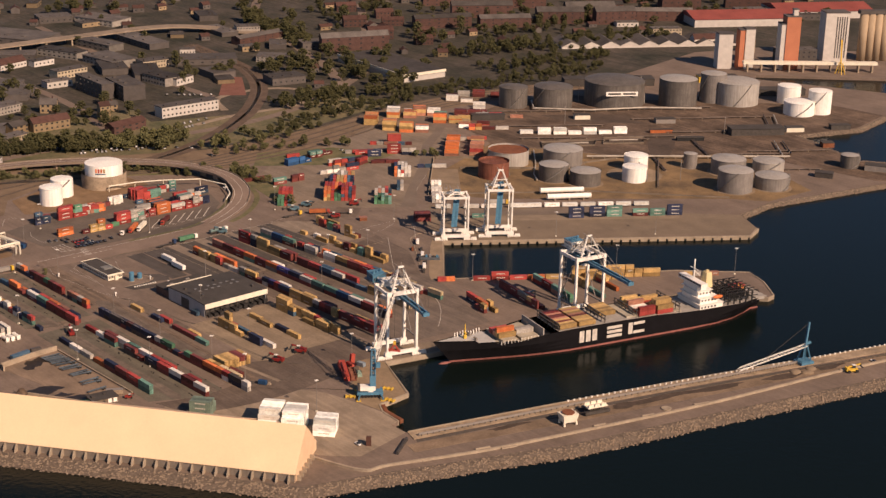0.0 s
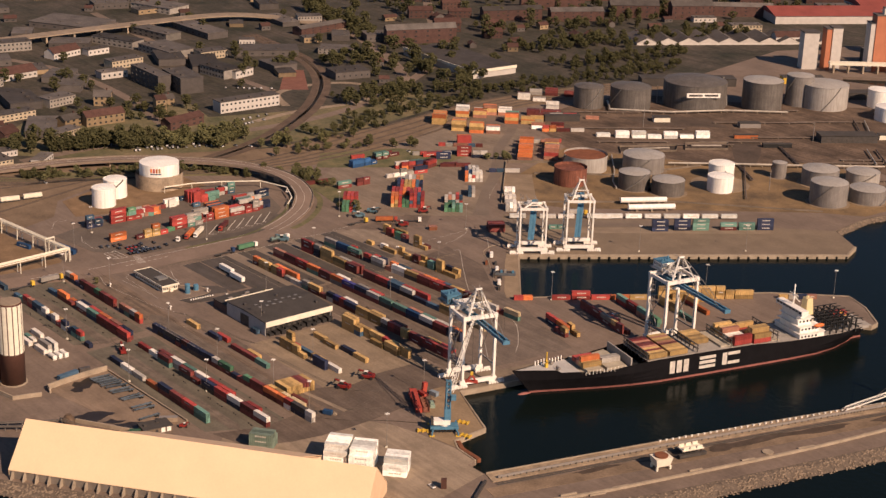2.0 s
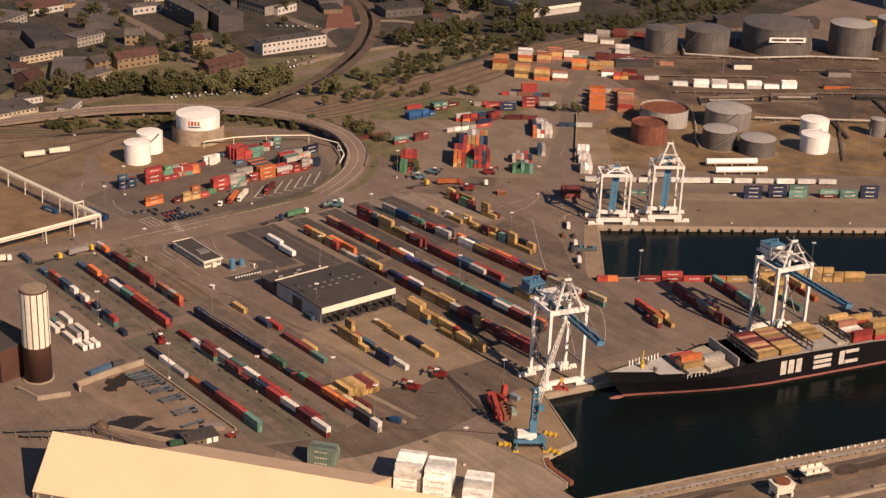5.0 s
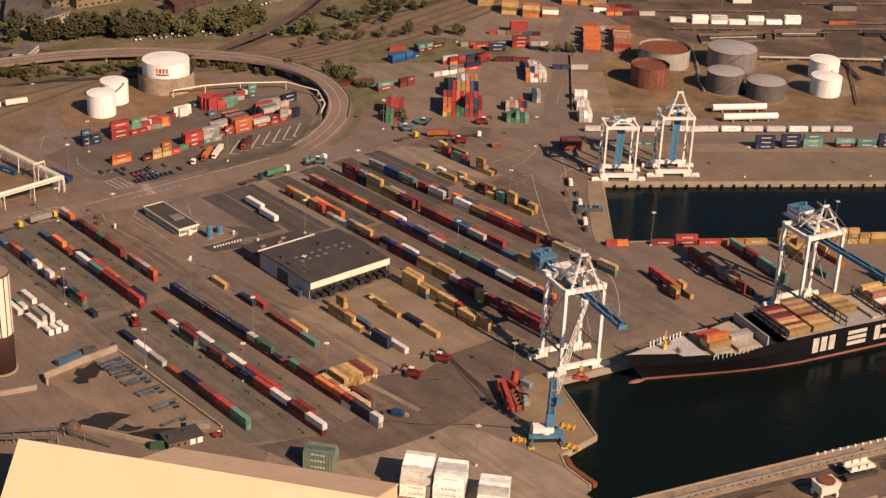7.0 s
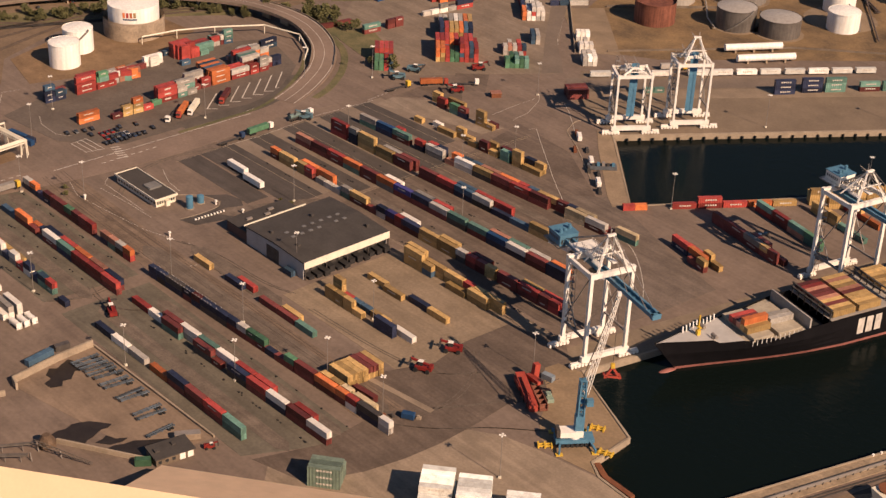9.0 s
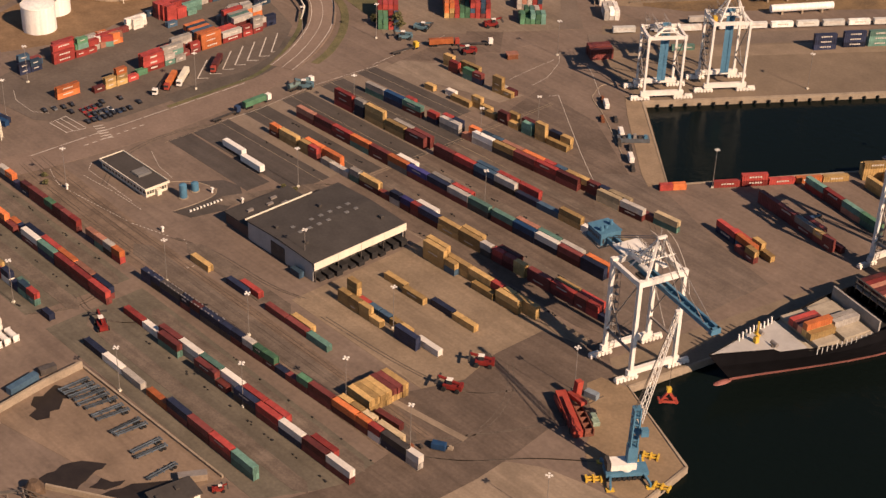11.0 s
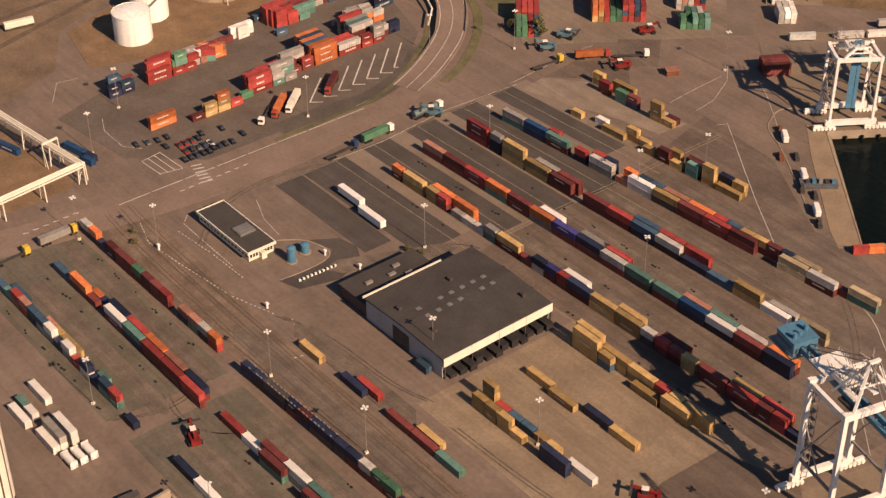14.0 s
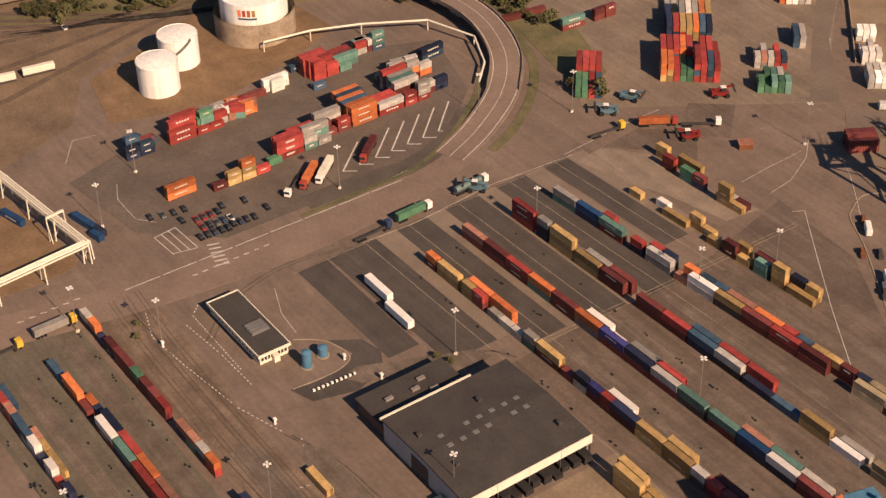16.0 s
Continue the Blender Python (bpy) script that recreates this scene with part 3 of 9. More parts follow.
def painted(name, segs, width, label, z=0.09, material=None):
    bm = bmesh.new()
    for x0, y0, x1, y1 in segs:
        d = Vector((x1 - x0, y1 - y0)).normalized()
        s = Vector((-d.y, d.x)) * width / 2
        vs = [bm.verts.new((x0 + s.x, y0 + s.y, z)), bm.verts.new((x0 - s.x, y0 - s.y, z)), bm.verts.new((x1 - s.x, y1 - s.y, z)), bm.verts.new((x1 + s.x, y1 + s.y, z))]
        f = bm.faces.new(vs)
        if f.normal.z < 0:
            f.normal_flip()
    bmesh.ops.recalc_face_normals(bm, faces=bm.faces[:])
    for f in bm.faces:
        if f.normal.z < 0:
            f.normal_flip()
    return solo(name, bm, material or PAINT, label, "marking", kind="structure")


painted("yard_line", [(-126, y, x1, y + sl * (x1 + 126)) for y, sl, x1 in ((49.2, 0.02, 76), (67.4, 0.025, 66), (89, 0.03, 60), (112, 0.05, 40), (133, 0.06, 0))] + [(-126.6, 20, -126.2, 139), (-49.5, 60, -46.5, 176), (-48, 60, -45, 176)], 0.2, "faded yellowish lines between container rows", 0.075, mat("faded_line", (0.33, 0.265, 0.175), 0.85, var=0.35, scale=0.2, fine=2))
painted("bay_line", [(-168.6 - 0.2 * k, 66.9 + 7.3 * k, -182 - 0.5 * k, 82 + 7.4 * k) for k in range(7)], 0.6, "white slanted lorry bay lines", 0.085)
painted("bay_foot", [(-168.6 - 0.2 * k, 66.9 + 7.3 * k, -165.6 - 0.2 * k, 71.2 + 7.3 * k) for k in range(7)], 0.5, "white feet of the lorry bays", 0.087)
painted("road_edge", [(-152.5 + 0.2 * k, -30 + 14 * k, -152.3 + 0.2 * k, -17 + 14 * k) for k in range(8)], 0.4, "white road edge line", 0.12)
painted("lane_dash", [(-158, -66 + 4 * k, -157.4, -64 + 4 * k) for k in range(6)] + [(-146, -8 + 4 * k, -145.8, -6 + 4 * k) for k in range(8)], 0.5, "white dashed lane marks", 0.12)
painted("hatching", [(-173.2 - 0.3 * k, -8.3 + 2.9 * k, -160.5 + 0.4 * k, -7.4 + 2.9 * k) for k in range(4)] + [(-173.2, -8.3, -174.3, 0.5), (-161, -7.4, -159, 1.2)], 0.35, "white hatched box on the yard entrance", 0.085)
painted("quay_line", [(-52, 180.4, -49.9, 184.4), (-49.9, 184.4, -28.1, 168.3), (-28.1, 168.3, -4.6, 151.2), (-4.6, 151.2, 7.9, 142.7), (7.9, 142.7, 26, 130.4)], 0.24, "thin white guide line across the terminal apron", 0.13)
painted("curve_line", [(-64.8, 182.4, -66.4, 194.3), (-66.4, 194.3, -73.5, 209.3), (-73.5, 209.3, -81.7, 218.6), (-76, 178.8, -77.2, 194.8), (-77.2, 194.8, -77.6, 210.5), (-63.8, 218.4, -55.4, 213.2), (-55.4, 213.2, -44.8, 205), (-44.8, 205, -30, 193), (-128.5, 139, -131.5, 175), (-131.5, 175, -131, 188), (-153.6, 68.1, -155.5, 92.7), (-127.2, 48.7, -126, 70), (-126, 70, -129, 105), (-129, 105, -126.6, 141), (-211, -4.2, -202, -8.2), (-202, -8.2, -187.5, -8.5), (-187.5, -8.5, -181, -3.4), (-248, -4.6, -235, -13.4), (-248, -4.6, -246, 4), (-123.5, 11, -110.7, 6), (-110.7, 6, -99.3, 4.7)], 0.2, "faint white curved guide lines", 0.1)
painted("shore_road_line", [(-99, 239, -134, 275), (-134, 275, -171, 317), (-94, 247, -131, 281), (-131, 281, -166, 325)], 0.4, "white edge lines of the access road", 0.09)
painted("apron_line", [(54.4, 132.4, 60.6, 131.5), (60.6, 131.5, 66, 129.2), (66, 129.2, 70.6, 126.4), (70.6, 126.4, 80.5, 118.7), (80.5, 118.7, 91, 109), (91, 109, 98, 101)], 0.25, "white guide line across the apron", 0.12)

painted("crossing", [(-158.2 + 2.4 * k, 4.3 - 0.6 * k, -156.9 + 2.4 * k, 8.3 - 0.5 * k) for k in range(6)], 0.7, "white pedestrian crossing bars", 0.125)
strip("loop_lane", [(-159.5, 45), (-159, 70), (-156.8, 88), (-163.6, 112), (-176, 130)], 9, -0.2, 0.095, mat("lane_dark", (0.098, 0.082, 0.066), 0.9, var=0.25, scale=0.08, fine=0.9), "dark asphalt lane round the lorry bays")
strip("road_verge", [(-153.5, 40), (-153.4, 66), (-154.6, 90), (-165, 113.5), (-182, 137), (-196, 150)], 2.2, -0.2, 0.14, GRASS, "narrow dry grass verge beside the road", "verge")
# rail tracks
def rails(pts, label, bed=True):
    for off in (-0.75, 0.75):
        q = []
        for i, p in enumerate(pts):
            a, b = Vector(pts[max(i - 1, 0)]), Vector(pts[min(i + 1, len(pts) - 1)])
            d = (b - a).normalized()
            q.append((p[0] - d.y * off, p[1] + d.x * off))
        strip("rail", q, 0.18, 0.0, 0.14 if bed is False else 0.22, DARKSTEEL if bed else mat("sunk_rail", (0.105, 0.082, 0.062), 0.7, var=0.3, scale=0.3), label, "rail")
    if not bed:
        return
    strip("track_bed", pts, 3.2, -0.2, 0.12, mat("ballast", (0.142, 0.100, 0.068), 1.0, var=0.3, scale=0.2, fine=1.5), "dark brown ballast of the railway track", "track")


for y in (-39.5, -34.5, -30):
    rails([(-150, y + 3), (-120, y + 1), (-60, y), (40, y), (96, y)], "worn steel rail sunk in the yard", False)
for k in range(5):
    rails([(-420, -95 + 9 * k), (-352, -18 + 10 * k), (-322 + 4 * k, 55 + 8 * k), (-296 - 3 * k, 120 + 4 * k), (-272 - 6 * k, 190), (-270 - 9 * k, 260), (-282 - 10 * k, 340), (-310 - 8 * k, 450), (-306 - 7 * k, 560), (-280 - 6 * k, 700)], "steel rail of the harbour railway")

for k in range(0, 6, 2):
    rails([(-372 + 22 * k, -120), (-345 + 15 * k, -40), (-332 + 8 * k, 20), (-326 + 3.6 * k, 62), (-322 + 2 * k, 92), (-308 + k, 132), (-290, 176)], "steel rail of the harbour sidings")
# branch line curving away through the town
BRANCH = [(-318, 160), (-326.6, 188.8), (-340.9, 223.9), (-369.9, 270.5), (-412.8, 323.2), (-473.1, 375.2), (-538.7, 409.1), (-601.3, 423.3), (-680, 432)]
strip("branch_bed", BRANCH, 17, -0.2, 0.1, mat("branch_earth", (0.112, 0.078, 0.055), 1.0, var=0.35, scale=0.08, fine=0.9), "broad brown earth bed of the curved branch line", "track")
for off in (-4.5, 0.0, 4.5):
    rails([(x + off * 0.6, y - off * 0.75) for x, y in BRANCH], "steel rail of the curved branch line")


def on_branch(x, y, gap):
    """Whether a place lies closer than the gap to the branch line."""
    for a, b in zip(BRANCH, BRANCH[1:]):
        a, b, p = Vector(a), Vector(b), Vector((x, y))
        u = max(0.0, min(1.0, (p - a).dot(b - a) / (b - a).length_squared))
        if (a.lerp(b, u) - p).length < gap:
            return True
    return False


# ---- shore ----
def shore(name, line, out, label):
    """A bank of broken rock along the water: slope and loose boulders in one mass."""
    rnd = random.Random(5)
    verts, faces = [], []
    seg_l = [(Vector(a), Vector(b)) for a, b in zip(line, line[1:])]
    base = bmesh.new()
    ring = []
    for i, p in enumerate(line):
        a, b = Vector(line[max(i - 1, 0)]), Vector(line[min(i + 1, len(line) - 1)])
        d = (b - a).normalized()
        o = Vector((d.y, -d.x))
        p = Vector(p)
        ring.append([base.verts.new((p.x, p.y, 0.25)), base.verts.new((p.x + o.x * out * 0.3, p.y + o.y * out * 0.3, -0.1)), base.verts.new((p.x + o.x * out, p.y + o.y * out, -3.2)), base.verts.new((p.x, p.y, -3.2))])
    for a, b in zip(ring, ring[1:]):
        for k in range(4):
            base.faces.new((a[k], a[(k + 1) % 4], b[(k + 1) % 4], b[k]))
    bmesh.ops.recalc_face_normals(base, faces=base.faces[:])
    ob = solo(name, base, mat("rock", (0.13, 0.10, 0.074), 0.9, var=0.4, scale=0.4, fine=1.5), label, "shore", kind="structure")
    for a, b in seg_l:
        d = b - a
        o = Vector((d.y, -d.x)).normalized()
        for _ in range(int(d.length * out * 0.5)):
            u, w = rnd.random(), rnd.random()
            c = a + d * u + o * (w * out * 0.95)
            z = -0.1 - 2.6 * max(0, w - 0.3) / 0.7
            r = rnd.uniform(0.35, 0.85)
            k0 = len(verts)
            for vx, vy, vz in ((1, 0, 0), (0, 1, 0), (-1, 0, 0), (0, -1, 0), (0, 0, 1), (0.6, 0.6, 0.6), (-0.6, 0.5, 0.6), (0, 0, -0.6)):
                s = r * rnd.uniform(0.7, 1.25)
                verts.append((c.x + vx * s, c.y + vy * s, z + vz * s * 0.8))
            faces += [(k0, k0 + 5, k0 + 4), (k0 + 5, k0 + 1, k0 + 4), (k0, k0 + 1, k0 + 5), (k0 + 1, k0 + 6, k0 + 4), (k0 + 1, k0 + 2, k0 + 6), (k0 + 2, k0 + 4, k0 + 6), (k0 + 2, k0 + 3, k0 + 4), (k0 + 3, k0, k0 + 4),
                      (k0, k0 + 7, k0 + 1), (k0 + 1, k0 + 7, k0 + 2), (k0 + 2, k0 + 7, k0 + 3), (k0 + 3, k0 + 7, k0)]
    me = bpy.data.meshes.new("boulders")
    me.from_pydata(verts, [], faces)
    m = mat("boulder", (0.235, 0.178, 0.125), 0.9, var=0.35, scale=0.8, fine=2.0)
    me.materials.append(m)
    tagged(new("boulders", me), "heap of pale brown armour rocks along the sea", "rocks", kind="stuff")
    return ob


OUTER = [(-300, -455), (-100, -313), (90, -181), (121, -157.5), (214, -88), (226, -52), (246, 2.6), (262, 44), (283, 128.6), (313.6, 248.5), (352, 400), (392, 560)]
shore("rock_bank", OUTER, 11.0, "sloping bank of armour rock on the sea side")
shore("rock_bank", [(67.5, 426), (62.6, 466), (87, 584), (99, 640)], 5.0, "sloping rock bank of the oil depot shore")
shore("rock_bank", [(70, 650), (34, 624), (-49, 650), (-30, 715), (-43, 777)], 5.0, "sloping rock bank of the depot inlet")

# breakwater deck, walls and kerbs
patch("breakwater_quay", [(199.4, -9.3), (224.2, 81.7), (249.2, 170), (286.2, 289.5), (324, 425), (332, 423), (294, 287), (257, 167.5), (232.5, 79), (208, -12)], mat("breakwater_concrete", (0.31, 0.235, 0.155), 0.9, var=0.4, scale=0.1, fine=1.0), "pale concrete quay of the breakwater", 0.35)
strip("quay_kerb", [(199.6, -9), (224.4, 81.7), (249.4, 170), (286.4, 289.5), (324, 425)], 0.7, -0.1, 0.75, CONC, "pale concrete kerb on the quay edge", "kerb")
strip("sea_wall", [(190, -66), (219, -55), (223.3, -40.6), (240, 4.7), (253, 52), (275, 142), (300, 268.5), (340, 410), (380, 560)], 1.2, -0.1, 1.3, CONC, "low concrete sea wall along the breakwater road", "wall")
strip("breakwater_road", [(215, -20), (236, 55), (262, 150), (295, 270), (335, 420)], 9, -0.2, 0.1, mat("breakwater_sand", (0.21, 0.150, 0.098), 0.95, var=0.4, scale=0.05, fine=1.0), "sandy road on the breakwater")
strip("quay_wall", [(186, -4), (171.5, -2.8), (164, 1.5), (162, 23), (121, 41), (174, 290), (184, 293.5), (191.5, 299), (190.5, 306), (171, 321), (153, 328.5), (120, 292)], 1.0, -4.0, 0.35, CONC, "concrete quay wall with kerb", "wall", curve=False)
strip("quay_wall", [(120, 292), (37.5, 159.3), (-20.5, 209.5)], 1.0, -4.0, 0.3, CONC, "concrete quay wall of the inner basin", "wall", curve=False)
strip("quay_wall", [(-20.5, 209.5), (104.2, 391), (97, 409)], 1.6, -4.0, 0.35, CONC, "concrete quay wall of the far pier", "wall", curve=False)
bm = bmesh.new()
for k in range(34):
    u = k / 33
    x, y = -20 + 123.5 * u, 209.4 + 181 * u
    add_box(bm, x + 0.5, y - 1.1, -2.4, x + 1.5, y - 0.1, -0.9)
solo("fender_row", bm, BLACK, "row of black rubber fenders under the pier edge", "fenders", kind="stuff")
patch("basin_apron", [(-18, 208.5), (37, 160.2), (33, 152), (24, 158), (-14, 192), (-30, 208)], mat("basin_concrete", (0.27, 0.2, 0.13), 0.9, var=0.2, scale=0.1, fine=1.0), "pale concrete strip at the basin head", 0.08)

strip("basin_kerb", [(-40.8, 214.4), (-43.4, 210.5), (-43.8, 206), (-41, 199.4), (-36.9, 193.7), (-24, 186.5), (-6.7, 174.4), (9.3, 163)], 0.35, -0.1, 0.2, CONC, "pale curved kerb at the basin head", "kerb")

# ---- shipping containers ----
CL, CW, CH = 11.55, 2.36, 2.7
PAINTS = {
    "r": ((0.32, 0.052, 0.042), "red"), "m": ((0.150, 0.040, 0.034), "maroon"), "o": ((0.53, 0.158, 0.052), "orange"), "y": ((0.42, 0.275, 0.108), "ochre yellow"),
    "b": ((0.048, 0.085, 0.125), "blue"), "n": ((0.026, 0.032, 0.062), "navy blue"), "g": ((0.085, 0.190, 0.105), "green"), "t": ((0.115, 0.215, 0.170), "grey-green"),
    "w": ((0.70, 0.65, 0.57), "white"), "k": ((0.35, 0.318, 0.275), "light grey"), "v": ((0.86, 0.82, 0.74), "clean white"), "s": ((0.34, 0.160, 0.105), "faded salmon"), "d": ((0.060, 0.052, 0.046), "dark"), "u": ((0.030, 0.088, 0.205), "bright blue"), "i": ((0.045, 0.042, 0.150), "indigo"), "q": ((0.46, 0.36, 0.215), "cream yellow"), "e": ((0.165, 0.215, 0.165), "dull green")}
BOXMAT = {k: mat("container_" + v[1].replace(" ", "_").replace("-", "_"), v[0], 0.55, 0.0, var=0.1 if k in "vw" else 0.28, scale=0.35, fine=2.2, obj_var=0.15 if k in "vw" else 0.46) for k, v in PAINTS.items()}


def box_mesh(length):
    """Corner posts and rails round recessed corrugated walls."""
    bm = bmesh.new()
    h, w = length / 2, CW / 2
    for sx in (-1, 1):
        for sy in (-1, 1):
            add_box(bm, sx * h - (0.2 if sx > 0 else 0), sy * w - (0.2 if sy > 0 else 0), 0, sx * h + (0.2 if sx < 0 else 0), sy * w + (0.2 if sy < 0 else 0), CH)
    for sy in (-1, 1):
        a, b = (w - 0.16, w) if sy > 0 else (-w, -w + 0.16)
        add_box(bm, -h + 0.2, a, 0.0, h - 0.2, b, 0.2)
        add_box(bm, -h + 0.2, a, CH - 0.16, h - 0.2, b, CH)
        k = int(length / 0.6)
        step = (length - 0.4) / k
        for i in range(k):
            x = -h + 0.2 + i * step
            y0, y1 = (w - 0.075, w - 0.03)
            lo, hi = (y0, y1) if sy > 0 else (-y1, -y0)
            y_in, y_out = (lo, hi) if sy > 0 else (hi, lo)
            v = [bm.verts.new(c) for c in ((x, y_in, 0.2), (x + step * 0.2, y_out, 0.2), (x + step * 0.6, y_out, 0.2), (x + step * 0.8, y_in, 0.2), (x + step, y_in, 0.2))]
            u = [bm.verts.new((q.co.x, q.co.y, CH - 0.16)) for q in v]
            for j in range(4):
                f = (v[j], v[j + 1], u[j + 1], u[j])
                bm.faces.new(f if sy < 0 else f[::-1])
    add_box(bm, -h + 0.2, -w + 0.16, 0.1, h - 0.2, w - 0.16, CH - 0.05)
    k = 8 if length > 8 else 4
    for i in range(k):
        x = -h + 0.3 + (length - 0.6) * i / k
        add_box(bm, x, -w + 0.16, CH - 0.05, x + (length - 0.6) / k * 0.82, w - 0.16, CH - 0.015)
    return to_mesh("shipping_container", bm, BOXMAT["r"])


def door_mesh():
    bm = bmesh.new()
    add_box(bm, -0.05, -0.50, 0.15, 0.0, 0.50, CH - 0.15)
    add_rod(bm, (0.03, -0.22, 0.2), (0.03, -0.22, CH - 0.2), 0.04, 6)
    add_rod(bm, (0.03, 0.22, 0.2), (0.03, 0.22, CH - 0.2), 0.04, 6)
    return to_mesh("door", bm, BOXMAT["r"])


BOX40, BOX20, DOOR = box_mesh(CL), box_mesh(CL / 2 - 0.1), door_mesh()
BOXCACHE = {}


def bars_mesh(length, two):
    bm = bmesh.new()
    if two:
        add_box(bm, -length * 0.16, -CW / 2 - 0.02, 1.0, length * 0.16, -CW / 2 + 0.02, 1.8)
    else:
        add_box(bm, -length * 0.24, -CW / 2 - 0.02, 1.4, length * 0.2, -CW / 2 + 0.02, 1.85)
    return to_mesh("lettering", bm, PAINT)


BARS = {(n, two): bars_mesh(n, two) for n in (CL, CL / 2 - 0.1) for two in (0, 1)}


BOXES = []


def container(x, y, z, colour, rz=0.0, twenty=False, group="containers in the stacking yard", bars=0, label=""):
    BOXES.append((x, y, z, colour, rz, twenty, group, bars, label))


def build_container(x, y, z, colour, rz, twenty, group, bars, label):
    key = (colour, twenty)
    if key not in BOXCACHE:
        a, b = (BOX20 if twenty else BOX40).copy(), DOOR.copy()
        for me in (a, b):
            me.materials.clear()
            me.materials.append(BOXMAT[colour])
        BOXCACHE[key] = (a, b)
    body, door = BOXCACHE[key]
    length = CL / 2 - 0.1 if twenty else CL
    size = "twenty-foot" if twenty else "forty-foot"
    where = "standing on the yard" if z < 0.3 else "stacked on another container"
    ob = new("short_container" if twenty else "shipping_container", body)
    ob.matrix_basis = pose(x, y, z, 0, 0, rz)
    tagged(ob, label or f"{PAINTS[colour][1]} corrugated steel {size} container {where}", "container", group)
    for s in (-0.53, 0.53):
        d = new("door", door)
        d.parent = ob
        d.matrix_basis = pose(length / 2 + 0.03, s, 0)
    if bars:
        d = new("lettering", BARS[(length, int(bars) - 1)])
        d.parent = ob
        tagged(d, "pale painted lettering bars")


def finish_boxes():
    """The boxes nearest to the yard's middle as things of their own, the far stacks as one mass."""
    near = {}
    order = sorted(range(len(BOXES)), key=lambda i: math.hypot(BOXES[i][0] + 40, BOXES[i][1] - 15))
    rest = []
    for i in order:
        tw = BOXES[i][5]
        if near.get(tw, 0) < 300:
            near[tw] = near.get(tw, 0) + 1
            build_container(*BOXES[i])
        else:
            rest.append(BOXES[i])
    keys = list(PAINTS)
    verts, faces, idx = [], [], []
    for x, y, z, colour, rz, tw, _, bars, _ in rest:
        length = CL / 2 - 0.1 if tw else CL
        h, w, k = length / 2, CW / 2, 10 if not tw else 5
        ring = []
        for sy in (-1, 1):
            for i in range(k):
                u0, u1 = (i + 0.1) / k, (i + 0.9) / k
                deep = 0.015 if colour == "v" else 0.1
                for u, d in ((u0, 0), (u0 + 0.15 / k, deep), (u1 - 0.15 / k, deep), (u1, 0)):
                    ring.append(((-h + 2 * h * u) * -sy, sy * (w - d)))
        c, s = math.cos(radians(rz)), math.sin(radians(rz))
        n, k0 = len(ring), len(verts)
        for zz in (0.0, CH):
            verts += [(x + px * c - py * s, y + px * s + py * c, z + zz) for px, py in ring]
        faces += [(k0 + (i + 1) % n, k0 + i, k0 + n + i, k0 + n + (i + 1) % n) for i in range(n)]
        faces.append(tuple(k0 + n + i for i in range(n))[::-1])
        idx += [keys.index(colour)] * (n + 1)
    me = bpy.data.meshes.new("container_stacks")
    me.from_pydata(verts, [], faces)
    for k in keys:
        me.materials.append(mat("far_" + BOXMAT[k].name, PAINTS[k][0], 0.55, var=0.28, scale=0.35, fine=2.2, island=0.46))
    for p, i in zip(me.polygons, idx):
        p.material_index = i
    tagged(new("container_stacks", me), "mixed stacks of coloured shipping containers", "containers", kind="stuff")
    bm = bmesh.new()
    for x, y, z, colour, rz, tw, _, bars, _ in rest:
        if not bars:
            continue
        length = CL / 2 - 0.1 if tw else CL
        m = pose(x, y, z, 0, 0, rz)
        for i in range(5):
            for v in add_box(bm, -length * 0.22 + i * length * 0.1, -CW / 2 - 0.02, 1.25, -length * 0.22 + i * length * 0.1 + length * 0.075, -CW / 2 + 0.02, 1.95):
                v.co = m @ v.co
    solo("stack_lettering", bm, PAINT, "pale lettering bars on the container stacks", "lettering", kind="stuff")


JIT = random.Random(11)


def row(x0, y, spec, rz=0.0, group="containers in the stacking yard", bars=0, pitch=11.95, z0=0.08):
    """A lane of stacks: one token a bay, colours from the ground up; a slash parts two short boxes; a dot is an empty bay, a comma half of one."""
    d = Vector((math.cos(radians(rz)), math.sin(radians(rz))))
    n = Vector((-d.y, d.x))
    s = 0.0
    for tok in spec.split():
        if tok == ".":
            s += pitch
            continue
        if tok == ",":
            s += pitch / 2
            continue
        halves = tok.split("/")
        step = pitch / len(halves)
        for part_ in halves:
            for level, ch in enumerate(part_):
                if ch == "_":
                    continue
                j = JIT.uniform(-0.12, 0.12)
                c = Vector((x0, y)) + d * (s + step / 2 + j) + n * (CW / 2 + JIT.uniform(-0.06, 0.06))
                container(c.x, c.y, z0 + level * CH, ch, rz + (180 if JIT.random() < 0.3 and not bars else 0), len(halves) > 1, group, bars or (JIT.random() < 0.22 and ch not in "wvkd"))
            s += step


# reefer and import lanes beside the railway
row(-146, -49.1, "nk/no n/nm mm mg/mm mm/mr , ns/ts dk/ro", 0.4)
row(-132, -67.5, "b mo m/_ mw nt mr mr mr")
row(-110, -64.9, "o/n nn mr mo ms mn")
row(-160, -87.5, "b . b/t sr/rs nb/kb kw/n kw/r wn/n tb/tr")
row(-136, -84.9, ", b . s/y y . t/_")
row(-46.6, -88.6, "n/_")
